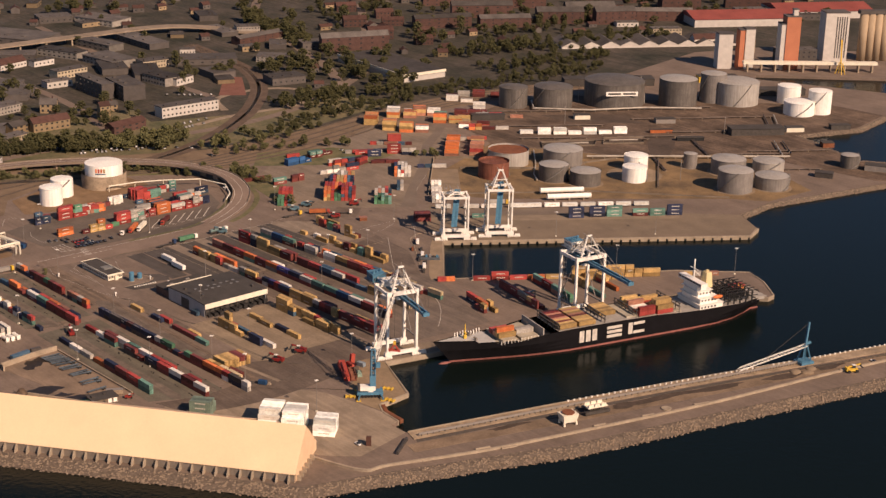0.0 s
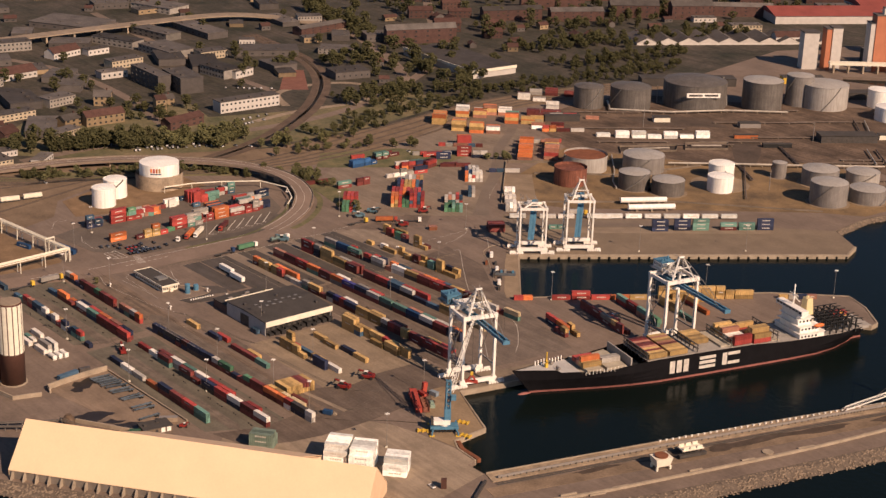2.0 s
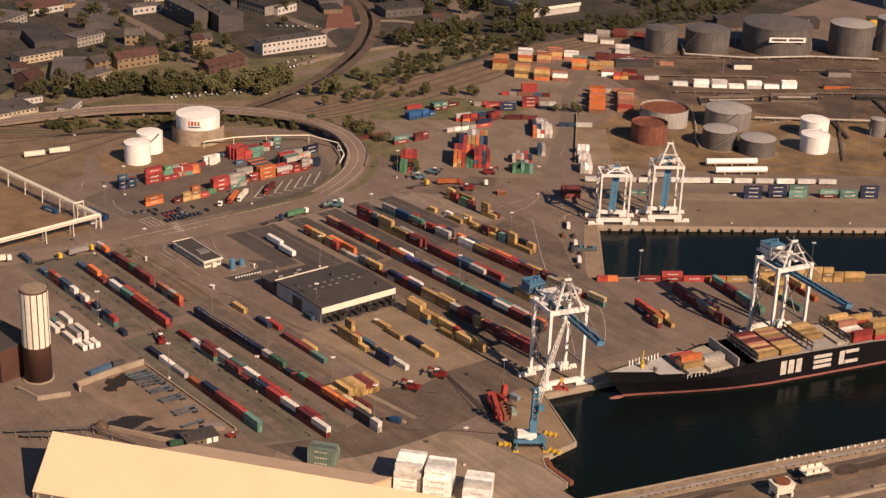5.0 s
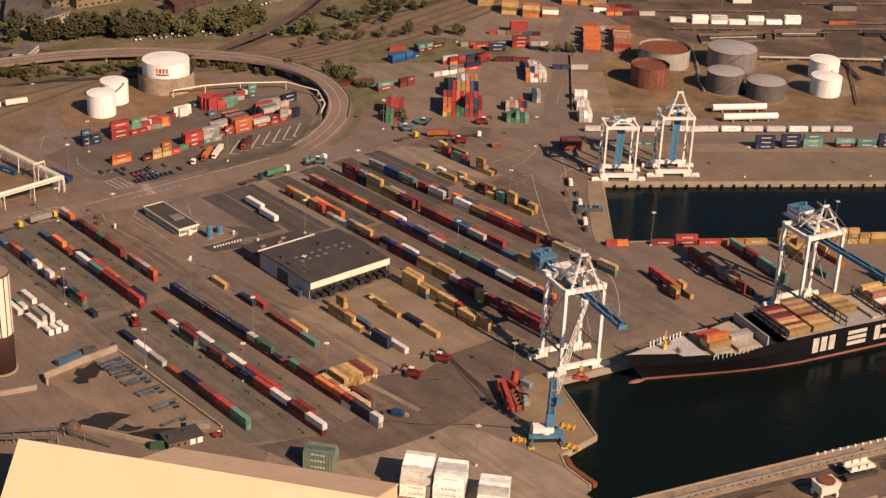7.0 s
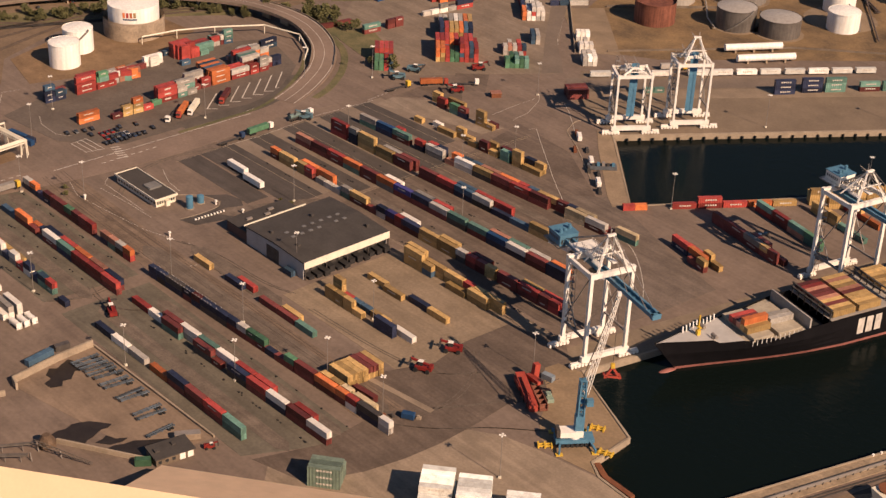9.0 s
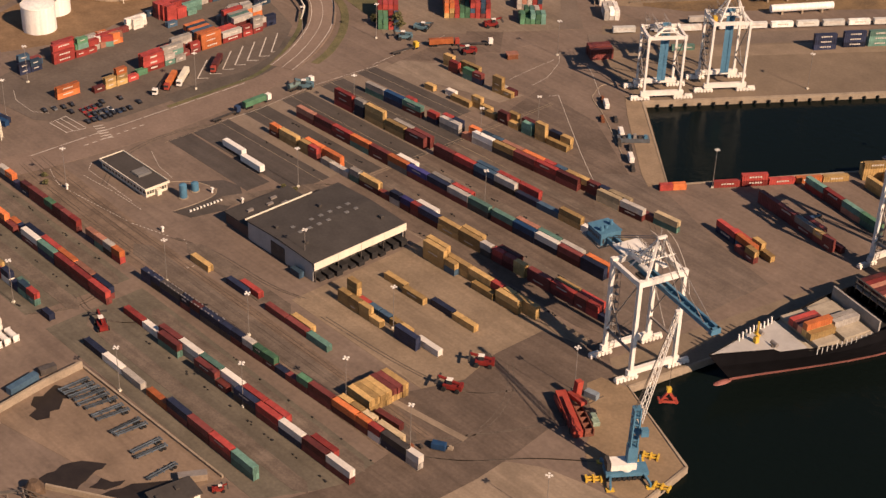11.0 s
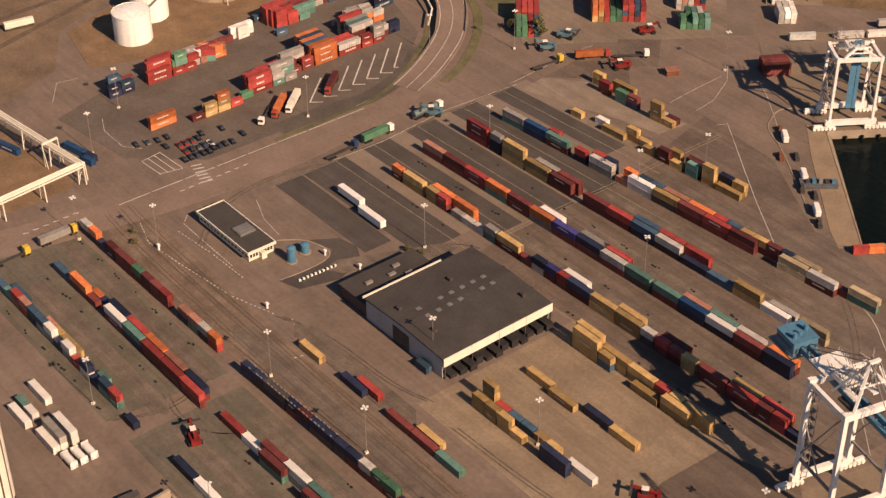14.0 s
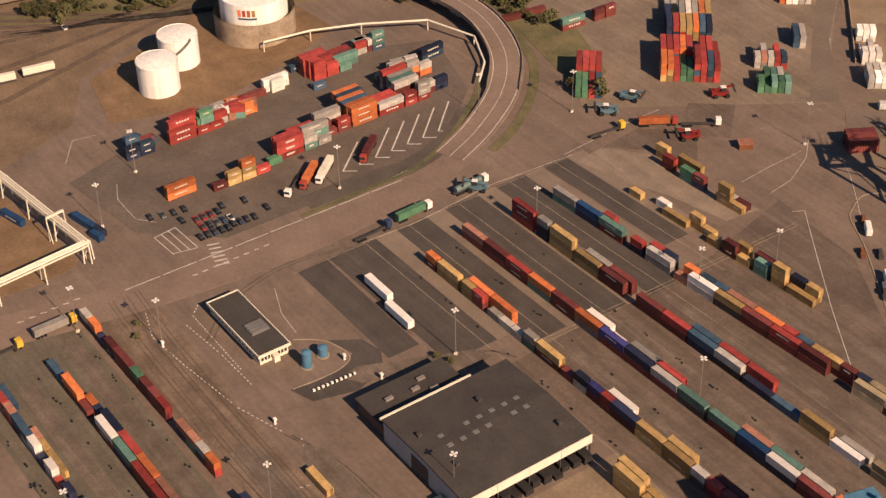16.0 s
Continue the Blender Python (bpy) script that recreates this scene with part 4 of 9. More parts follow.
# middle lanes
LANE_M, LANE_N = (-47.2, 0.03), (-67.0, 0.02)
bm = bmesh.new()
for k in sorted(JIT.sample(range(24), 19)):
    for s in (0.15, 2.1):
        x = -42.2 + 2 * k
        y = LANE_M[0] + LANE_M[1] * x + s
        add_box(bm, x, y, 5.48, x + JIT.uniform(0.5, 1.3), y + 0.3, 5.85)
solo("roof_fittings", bm, mat("fitting_grey", (0.30, 0.28, 0.26), 0.6, 0.2, var=0.3, scale=0.6), "pale steel fittings on the roofs of navy containers", "fittings", kind="stuff")
row(-28.6, -65.4, "r w")
row(-21, -87, "n w k"); row(17.5, -86.8, "o mn mm mr tt")
for k in range(7):
    for z in range(2):
        container(69.1 + JIT.uniform(-0.3, 0.3), -35.6 + 2.44 * k, 0.08 + z * CH, "m" if z and k in (4, 5) else "y", group="block of ochre containers")
row(76.4, -36.2, "m", 4)
row(-42.5, -26.4, "y")
row(-20.6, -25.7, "n"); row(-16, -22.9, "r")
row(2.5, -25.2, "m m t"); row(14, -22.4, "y")
row(-11, -3.2, "b/_")
# yard beside the warehouse
row(15.2, -1.4, "yy/yy yy/y"); row(46.2, -1, "nn"); row(15, 3.2, "yyy/r b/b y/_"); row(44, 3.2, "y/_"); row(54, 2.6, "w")
row(14.6, 21.6, "y"); row(26.4, 20.2, "y"); row(39, 23, "n"); row(51.2, 22.6, "y")
row(13.4, 42.6, "yyy by/_"); row(40.4, 42.2, "y"); row(53.2, 42.6, "yy"); row(12, 45.3, "yyy yy yy yr/yy yy")
# long lanes, each fanned out a little
def lane(y0, slope, spec, behind=0.0):
    """Pieces of one lane, each from its own start: "start: bays"."""
    rz = math.degrees(math.atan(slope))
    for piece in spec.split(";"):
        start, bays = piece.split(":")
        x = float(start)
        row(x, y0 + slope * x + behind, bays, rz, pitch=11.9)


lane(61.2, 0.02, "-104.2: mo/_; -97.6: yy; -84.2: yy/mr; -70: k/k k/_; -51.6: tk/_; -45.2: my; -32.8: m/kn; -20.6: mi/mr; -9.8: mn; 1.4: yy yy; 25.2: dk/_; 31.4: mr/mm; 43.2: yy/_; 50.4: mm mr mm/rr n/_")
lane(61.2, 0.02, "-84: so oo; -14: mw; 12: yy; 32: mm; 62: my mr", 2.65)
lane(81.6, 0.03, "-109.7: ms mm mr to mm ko mi mn mk dt; 10.4: mt nu nw mm nn")
lane(81.6, 0.03, "-48: mw w/_; -27: mk mr; 21: ms dt dk; 58: mo", 2.7)
lane(102.8, 0.035, "-108.4: rrr; -95: nnk/_; -88: yyy; -75: yy; -62.4: mm; -44.6: mm mr nb dk; 3.2: n b yy v; 54.4: qq")
lane(102.8, 0.035, "-73: mk mm; -22: nb mr rr; 40: k", 2.7)
lane(124.6, 0.066, "-108.6: tk nu mt; -69.5: nr/_; -61.8: kk; -48.4: s/_; -42.4: kv dy mm mr mm; 26.8: qq mk")
lane(124.6, 0.066, "-104: o/_; -86: mr/_; -63: mr/nn; -47: oo/_; -40: nb/nb ks no mr/tb dy/my mm/dn; 30: kq m tq", 2.7)
lane(147.4, 0.062, "-94.6: y/_; -78.4: y; -57: y/_; -49.4: mm/_; -43: y/_; -35.4: tt/_; -27.6: yyy/_; -21: y")
lane(147.4, 0.062, "-84: w/_; -68: yy/_; -62: y/_; -46: yy/_; -38: tm m; -22: nn/_; -15.6: yy/_", 2.65)
row(-108, 165.6, "yy/_", 4); row(-101, 162.6, "mr/_", 4); row(-97.4, 166.6, "yy", 4); row(-91.4, 162.6, "tg/nm", 4); row(-72.8, 163.6, "yyy/y", 4); row(-73, 166.3, "k/m", 4)
# lanes beside the sidings
lane(*LANE_M, "-42.5: nn/dn nd mn/nm dn dn/mn; 17.4: mk/mg mg/n; 41: m/mg; 53: mm mo mo/_; 83: wr/_; 89.2: nd kw/_")
lane(*LANE_M, "65: yy/yy yq/_; 84: yq", 2.7)
lane(*LANE_N, "-4.4: tm; 16.8: dm m/_; 38.8: dn mr nw mm mw")
lane(*LANE_N, "-7.7: mm kw mt kw mr mr . mr", 2.7)
# trailers parked between the lanes
for x, y, h in ((-100.4, 37.6, 0), (-84.6, 35.2, 0)):
    t = thing("box_trailer", "plain white box trailer parked on dark asphalt", "trailer", "white trailers", pose(x, y, 0.06))
    bm = bmesh.new()
    add_box(bm, -6.8, -1.28, 1.15, 6.8, 1.28, 4.0)
    bmesh.ops.bevel(bm, geom=bm.edges[:], offset=0.08, segments=1, affect="EDGES")
    part("box_body", bm, WHITE, t)
    bm = bmesh.new()
    add_box(bm, -6.6, -0.6, 0.75, 6.6, 0.6, 1.15)
    part("frame", bm, DARKSTEEL, t)
    for wx in (-5.4, -4.2, -3.0, 5.2):
        for wy in (-1.0, 1.0):
            bm = bmesh.new()
            add_rod(bm, (wx, wy - 0.2, 0.5), (wx, wy + 0.2, 0.5), 0.5, 10)
            part("wheel", bm, BLACK, t)
# pier lanes, square to the quay
PA = -12.5
row(74, 145.5, "nr bo", PA); row(88, 139.8, "m/my", PA); row(80, 148.2, "r yy/y", PA)
row(71, 177, "mm mm mk my/mm", PA, pitch=11.0); row(74, 179.2, ". w mm m", PA, pitch=11.0)
row(76, 202, "rt mr st tg", PA, pitch=11.0); row(84, 203.5, "g s t", PA, pitch=11.0)
row(92, 222, "yy yy/t t", PA); row(100, 236, "ry o", PA)
row(38.5, 152.6, "r/o", 56); row(51.5, 172, "r rr r o y", 56, bars=1)
row(88, 226, "yyy yy/yyy yyy yyy/yy yy", 56); row(85, 229, "yy y r", 56); row(131, 288, "y/k n/s", 56)
row(96, 230, "yy yyy/yyy", 56)
# container yard inside the road loop
LG = "containers in the yard inside the road loop"
row(-190, 5.8, "oo", 90, LG, 1); row(-185, 22, "m/yy yyo/r", 90, LG, 1); row(-187.5, 46.5, "g/_", 90, LG)
row(-188.5, 50.8, "rrr tk/k", 90, LG, 2); row(-191, 51.2, "rrr ttk", 90, LG, 1); row(-196.2, 60, "rr rkk", 90, LG); row(-193.6, 66, "rm", 90, LG)
row(-191.5, 73, "m/mr ooo rw rr/rkk", 90, LG, 1, pitch=12.4); row(-194.2, 85, "ooo mr m mk/nn", 90, LG); row(-197, 85, "nob mr mmk", 90, LG)
row(-199.6, 85, "ooo . kkt", 90, LG); row(-202.2, 86, "nob . mkk", 90, LG); row(-204.8, 86, "obo", 90, LG); row(-207, 110, "kkr mok/ok", 90, LG)
row(-222, 5.5, "nn/nb , rr r/r", 90, LG, 1); row(-224.6, 7, "nnb/nm , rrr rg/_", 90, LG, 1); row(-227.2, 9, "nb/b , rrr", 90, LG); row(-224, 38, "ktg/kr s/oo", 90, LG); row(-226.6, 38, "tg/kk or", 90, LG)
row(-229.2, 46, "ok/ro", 90, LG); row(-231.8, 74, "ww/_", 90, LG, 1); row(-232, 60, "m", 90, LG); row(-229, 92, "rrr/rr t/_", 90, LG); row(-231.6, 91, "rrr/rrr tt", 90, LG); row(-234.2, 90, "mrr rm", 90, LG); row(-236.8, 90, "mmr rr", 90, LG)
row(-236, 116, "kr/mk", 90, LG); row(-238.6, 118, "rk/rt", 90, LG); row(-214, 112, "k/kk", 90, LG); row(-223, 88, "b/_", 90, LG)
row(-233.6, 71.2, "ww", 90, LG, 1); row(-240.4, 87.6, "b/_", 90, LG); row(-238.4, 116.6, "gt/_", 90, LG); row(-235.4, 124, "btt/_", 85, LG, 1); row(-215.6, 120, "rk/rk", 80, LG); row(-215.5, 134.7, "bn", 95, LG, 1); row(-231, 41, "rk/kw tr/_", 60, LG); row(-229, 52, "kw/os", 62, LG)
# empties north of the terminal
NG = "stacks of empty containers north of the terminal"


def heap(x, y, cols, rz=140, step=2.62, deep=12.2, short=False):
    """Stacks set end-on side by side: a bar parts the rows behind one another."""
    c, s_ = math.cos(radians(rz - 90)), math.sin(radians(rz - 90))
    for i, col in enumerate(cols.split()):
        for j, pile in enumerate(col.split("|")):
            for z, ch in enumerate(pile):
                if ch != "_":
                    u, v = step * (i + 0.5) + JIT.uniform(-0.05, 0.05), deep * (j + 0.5) + JIT.uniform(-0.3, 0.3)
                    container(x + c * u - s_ * v, y + s_ * u + c * v, 0.08 + z * CH, ch, rz, short, NG)


heap(-157, 167, "gg|rrr gg|orr rr|bbr bb|mrr")
heap(-146.5, 202, "yoo|rrr yyo|rrr rr|bbr gg|yyo gg|yrr rbrr|bb rrr|rrr mbb|rbr rrr|mr")
heap(-168, 224, "nnn|nn|k nnr|ny|w rry|yyk yyy|kyw yyo|mkk bbb|yyo bbn|mry", step=2.7)
heap(-117, 226.5, "gg|g|_|kk|k g|gg|_|ks|kk gt|gt|_|kk|k gg|gk|_|rr|kr tt|g|_|rb|b", deep=6.2, short=True)
heap(-136, 264.5, "bb kk", deep=6)
heap(-93.5, 263, "ww|wk|_|ww|w|_|vw wv|wk|_|ww|ww|_|ww ww|vw|_|ww|w|_|wv", step=2.7, deep=6.2, short=True)
heap(-164, 285, "oo|nn|r ww|ok|w wrw|ww|w www|wk|k ww|w", step=2.7)
row(-201, 196, "mt", 85, NG, 1); row(-199.5, 212, "mm/mm", 88, NG); row(-203, 242, "w/w wk/k rn", 82, NG); row(-214, 265, "or/mr mn", 78, NG); row(-218, 262, "rk bt n/k", 78, NG)
row(-205, 283, "mr", 105, NG); row(-208, 283, "mm", 105, NG); row(-204, 297, "m", 60, NG); row(-245, 264, "mt/mt", 85, NG, 1); row(-248, 264, "mt m", 85, NG); 
row(-209, 331, "nk/nw", 56, NG); row(-222, 178, "m m", 82, NG); row(-258, 250, "r . k/m", 80, NG); row(-232, 300, "r s/k", 70, NG)
row(-240, 296, "k/r m b", 62, NG); row(-250, 330, "r/k s b/m", 50, NG); 


def block(x, y, piles, rz=47, step=2.62):
    """Piles of long boxes standing one behind the other, broadside on: a bar parts them."""
    c, s_ = math.cos(radians(rz)), math.sin(radians(rz))
    for j, pile in enumerate(piles.split("|")):
        slip = JIT.uniform(-0.35, 0.35)
        for z, ch in enumerate(pile):
            if ch != "_":
                u, v = CL / 2 + slip + JIT.uniform(-0.1, 0.1), step * (j + 0.5)
                container(x + c * u - s_ * v, y + s_ * u + c * v, 0.08 + z * CH, ch, rz, False, NG)


block(-304, 367.6, "yyo|yyo|yyy|yyo|yoy|yyo|yyy"); block(-279.6, 368.6, "yyy|yyy|yyo|yyy|yys"); block(-266, 376.5, "oyy|oyo|yyo|yyy|_|ys"); block(-257.4, 386.8, "sw|sk|ss|so")
block(-312, 400, "yow|yyw|yow|wyw|yww"); block(-302, 411, "sy|so|ys|_|so|sk"); block(-304, 424, "sy|oss|yso|ss|_|kw"); block(-296, 434, "sw|sk|_|ww")
block(-272.6, 421, "oyo|syo|oys|bk|oyt|oy"); block(-264, 431.5, "y|_|oy|o"); block(-263, 441, "q|yy|_|s"); block(-247, 428, "v|_|_|_|s"); block(-236, 439, "s|_|rm")
row(-282.4, 454.3, "mm mm mm/_", 47, NG); row(-284.4, 456.2, "mm mm mm/_", 47, NG); row(-262, 472, "w/k . s", 47, NG)
block(-328.6, 485.7, "ww|mk|mm"); block(-316, 493, "w|_|k"); block(-335.2, 506.1, "kk|k"); block(-325, 516, "mm|m|_|mm"); block(-313, 528, "mm|_|m"); block(-288, 483, "w|k|_|ww")
block(-184.5, 356, "so|syo|os|sk|_|syo|ss|ow|sy|yo|_|kso|so|sk|os|y|_|so|s", 46, 2.9); block(-174.6, 375, "sr|kks|sy|ys|_|sys|rk|oy|so|sk|_|oys|sk|k|oy|s", 46, 2.9)
row(-242, 343, "rrr", 58, NG); row(-244.6, 344.6, "ooo", 58, NG); row(-219, 323.5, "rrr", 58, NG, 1); row(-222, 305, "nn", 58, NG, 1); row(-204, 294, "m m", 58, NG)
row(-237.5, 236, "uu uu/u", 91, NG); row(-240, 236, "uu u", 91, NG)
row(-236, 430, "or/yo m w", 56, NG); row(-268, 452, "rm kk rr", 56, NG); row(-172, 316, "n/b w", 56, NG); row(-214, 400, "k/s r", 62, NG)
# white swap bodies at the depot
for x, y, k in ((-197, 462.5, 1), (-186, 473.5, 2), (-177.6, 484.5, 2), (-169.6, 494.6, 1), (-162, 505.6, 2), (-155, 517.6, 1), (-148, 529.4, 2)):
    for lev in range(k):
        container(x, y, 0.12 + 2.65 * lev, "v", 54, False, "white boxes at the oil depot")
        container(x - 2.1, y + 1.55, 0.12 + 2.65 * lev, "v", 54, False, "white boxes at the oil depot")
row(-80, 253.5, "v , . . , v v v v v v v v", 55.4, "white boxes along the far pier", 1, pitch=13.6, z0=0.9); row(-68, 271, "w w . w", 55.4, "white boxes along the far pier", pitch=13.2, z0=0.6)
row(-5, 316, "nnn", 56.4, "dark boxes on the far pier", 2, 15); row(3, 331, "nnn ttt , mt tt nnn", 56.4, "dark boxes on the far pier", 2, 13)
row(-48, 262, "t/t", 56.4, "dark boxes on the far pier", 2)
row(-66, 223, "mm", 60, "dark boxes on the far pier"); row(-69, 225, "mm", 60, "dark boxes on the far pier"); row(-71.5, 226.5, "mm", 60, "dark boxes on the far pier")
# white and green groups beside the shed
WG = "white containers beside the long shed"
for i, (bx, by, hi) in enumerate(((150.0, -59.9, 4), (161.2, -53.4, 4), (174.0, -43.0, 3))):
    for j in range(-1, 5 if i < 2 else 4):
        for z in range(hi - 1 if j < 0 else hi):
            container(bx - 1.66 * j, by + 1.86 * j, 0.08 + z * CH, "v", 41, False, WG, 1 if j == -1 or (j == 0 and z == hi - 1) else 0)
for j in range(4):
    for z in range(3 if j < 3 else 2):
        container(115.8 - 1.54 * j, -80.0 + 1.97 * j, 0.08 + z * CH, "e", 38, False, "green containers beside the long shed", 1 if j == 0 else 0)
TG = "white boxes by the silo"
row(-58.3, -112.6, "w", 0, TG); row(-58.3, -110.1, "wk", 0, TG); row(-58.3, -106.4, "ww", 0, TG); row(-74, -114, "w", 0, TG); row(-76, -110.5, "t/w", 0, TG); row(-80, -104, "w", 0, TG)
for k in range(3):
    t = thing("tank_container", "white round-ended tank container on the yard", "tank", "tank containers by the silo", pose(-40.6, -110.6 + 3.4 * k, 0.08))
    bm = bmesh.new()
    add_rod(bm, (-2.9, 0, 1.5), (2.9, 0, 1.5), 1.2, 16)
    part("barrel", bm, WHITE, t)
    for e in (-3.0, 3.0):
        bm = bmesh.new()
        add_box(bm, e - 0.1, -1.2, 0, e + 0.1, 1.2, 0.3)
        add_box(bm, e - 0.1, -1.2, 2.5, e + 0.1, 1.2, 2.7)
        add_box(bm, e - 0.1, -1.2, 0.3, e + 0.1, -1.0, 2.5)
        add_box(bm, e - 0.1, 1.0, 0.3, e + 0.1, 1.2, 2.5)
        part("end_frame", bm, WHITE, t)
row(66.5, -124, "g/_", 56, "boxes behind the wall")
row(-201, -27, "u n/_", 12, "blue boxes by the pipe bridge"); row(-187.4, -26.4, "u/_", 12, "blue boxes by the pipe bridge"); row(-218, -46.5, "u", 15, "blue boxes by the pipe bridge")

# ---- quay cranes ----
def quay_crane(x, y, rz, label, span=17.0, gauge=18.5, h=38.0, out=33.0, back=36.0, apex=14.0, boom_mat=None, house=True, raised=False, drop=3.6, house_back=0.0, house_mat=None, house_roof=None):
    """Local x runs along the quay, local y towards the water."""
    t = thing("quay_crane", label, "crane", "quay cranes", pose(x, y, 0.05, 0, 0, rz + 180))
    half = span / 2
    hb = h - drop
    m = CRANEWHITE
    for sx in (-half, half):
        for sy in (0, -gauge):
            bm = bmesh.new()
            lw = 0.5 if raised else 0.7
            add_box(bm, sx - lw, sy - lw, 2.6, sx + lw, sy + lw, h)
            add_box(bm, sx - lw - 0.15, sy - lw - 0.15, h - 2.2, sx + lw + 0.15, sy + lw + 0.15, h + 0.2)
            part("leg", bm, m, t)
    for sy in (0, -gauge):
        bm = bmesh.new()
        add_box(bm, -half - 1.6, sy - 0.8, 2.1, half + 1.6, sy + 0.8, 4.2)
        sill = part("sill_beam", bm, m, t)
        for sx in (-half - 0.5, half + 0.5):
            for k in range(6):
                c = sx + (k - 2.5) * 1.55 + (1.2 if sx > 0 else -1.2)
                bm = bmesh.new()
                add_box(bm, c - 0.62, sy - 0.95, 0.35, c + 0.62, sy + 0.95, 1.25 + 0.2 * (k % 2))
                add_rod(bm, (c, sy - 1.0, 0.45), (c, sy + 1.0, 0.45), 0.45, 10)
                part("bogie", bm, m, sill, "white wheel bogie on the crane rail")
            for k in (-2.6, 2.6):
                c = sx + k + (1.2 if sx > 0 else -1.2)
                bm = bmesh.new()
                add_box(bm, c - 1.7, sy - 0.5, 1.2, c + 1.7, sy + 0.5, 2.15)
                part("equaliser_beam", bm, m, sill)
        bm = bmesh.new()
        add_box(bm, -half, sy - (0.5 if raised else 0.75), h - (1.7 if raised else 2.2), half, sy + (0.5 if raised else 0.75), h - 0.1)
        part("portal_beam", bm, m, t)
    for sx in (-half, half):
        bm = bmesh.new()
        add_box(bm, sx - 0.6, -gauge, h - 2.2, sx + 0.6, 0, h - 0.4)
        part("tie_beam", bm, m, t)
        bm = bmesh.new()
        add_box(bm, sx - 0.35, -gauge, 10.5, sx + 0.35, 0, 11.3)
        part("lower_tie", bm, GREYSTEEL, t)
        bm = bmesh.new()
        add_rod(bm, (sx, -gauge, 12), (sx, -1, h - 2), 0.26)
        part("brace", bm, GREYSTEEL, t)
        bm = bmesh.new()
        add_rod(bm, (sx, -gauge + 0.5, h * 0.62), (sx, -gauge * 0.45, 12), 0.25)
        part("brace", bm, GREYSTEEL, t)
    # stair tower on a rear leg
    bm = bmesh.new()
    for k in range(11):
        z = 3 + k * 3.1
        add_box(bm, half - 3.2, -gauge - 1.0, z, half - 1.2, -gauge + 1.0, z + 0.15)
        add_beam(bm, (half - 3.1, -gauge - 0.8, z), (half - 1.3, -gauge + 0.8, z + 3.1), 0.35, 0.12)
    for sx, sy in ((-3.2, -1), (-1.2, -1), (-3.2, 1), (-1.2, 1)):
        add_rod(bm, (half + sx, -gauge + sy, 2), (half + sx, -gauge + sy, 37), 0.09, 6)
    part("stair_tower", bm, GREYSTEEL, t, "grey open stair tower")
    # boom with twin girders
    bmt = boom_mat or CRANEBLUE
    if not raised:
        for sx in (-1.4, 1.4):
            bm = bmesh.new()
            add_box(bm, sx - 0.45, -gauge - back * 0.55, hb - 0.6, sx + 0.45, 0, hb + 1.2)
            part("girder", bm, bmt, t, "blue boom girder")
            bm = bmesh.new()
            add_box(bm, sx - 0.45, 0, hb - 0.6, sx + 0.45, out, hb + 1.0)
            part("boom", bm, bmt, t, "blue boom over the water")
        bm = bmesh.new()
        for k in range(9):
            yy = out * (k + 0.5) / 9
            add_box(bm, -1.7, yy - 0.2, hb - 0.4, 1.7, yy + 0.2, hb + 0.1)
        add_box(bm, -1.9, out - 1.2, hb - 1.0, 1.9, out + 0.4, hb + 1.0)
        add_box(bm, -1.7, 1.0, hb - 0.65, 1.7, out - 1.2, hb - 0.45)
        part("boom_crosspiece", bm, bmt, t, "blue boom cross members")
    else:
        bm = bmesh.new()
        for sx in (-1.3, 1.3):
            add_beam(bm, (sx - 1.5, -8, h + 3), (sx + 1.5, 0.8, 10), 1.3, 1.6)
        add_beam(bm, (-1.5, -8, h + 3), (1.5, 0.8, 10), 2.4, 0.4)
        for k in range(8):
            u = k / 7
            add_beam(bm, (-2.8 + 3 * u, -8 + 8.8 * u, h + 3 - (h - 7) * u), (-0.2 + 3 * u, -8 + 8.8 * u, h + 3 - (h - 7) * u), 0.3)
        part("boom", bm, bmt, t, "blue boom hanging between the legs")
    # A-frame
    bm = bmesh.new()
    ay = -3.0
    for sx in (-half * 0.72, half * 0.72):
        add_beam(bm, (sx, 0, h), (sx * 0.16, ay, h + apex), 0.75)
        add_beam(bm, (sx, -gauge * 0.6, h), (sx * 0.16, ay, h + apex), 0.55)
    add_box(bm, -1.8, ay - 0.5, h + apex - 0.5, 1.8, ay + 0.5, h + apex + 0.4)
    add_beam(bm, (-half * 0.55, -1.2, h + apex * 0.5), (half * 0.55, -1.2, h + apex * 0.5), 0.4)
    part("a_frame", bm, m, t)
    bm = bmesh.new()
    for k in range(7):
        a = k * 0.9
        add_rod(bm, (math.cos(a) * 2, ay - 1, h + apex - 3 + k * 0.4), (math.cos(a + 2) * 2.6, ay - 3.5, h + apex - 1 + (k % 3) * 1.2), 0.12, 6)
    for k in range(16):
        u, w = (k % 8) / 7, -1 if k < 8 else 1
        add_rod(bm, (w * 2.8, ay - 2 - 12 * u, h + 0.8), (w * (2.8 - 1.6 * u), ay - 1 - 9 * u, h + 2.2 + (apex - 4) * (1 - u)), 0.12, 5)
        add_rod(bm, (w * 2.8, ay - 2 - 12 * u, h + 2.0), (w * 2.8, ay - 3.6 - 12 * u, h + 3.4), 0.09, 5)
    part("rope_gear", bm, GREYSTEEL, t)
    bm = bmesh.new()
    add_box(bm, -3.4, -gauge + 1.5, h + 0.3, 3.4, -gauge + 8, h + 1.7)
    add_box(bm, -4.4, -gauge * 0.5, h + 0.3, -2.2, -3.5, h + 0.8)
    add_box(bm, 2.2, -gauge * 0.5, h + 0.3, 4.4, -3.5, h + 0.8)
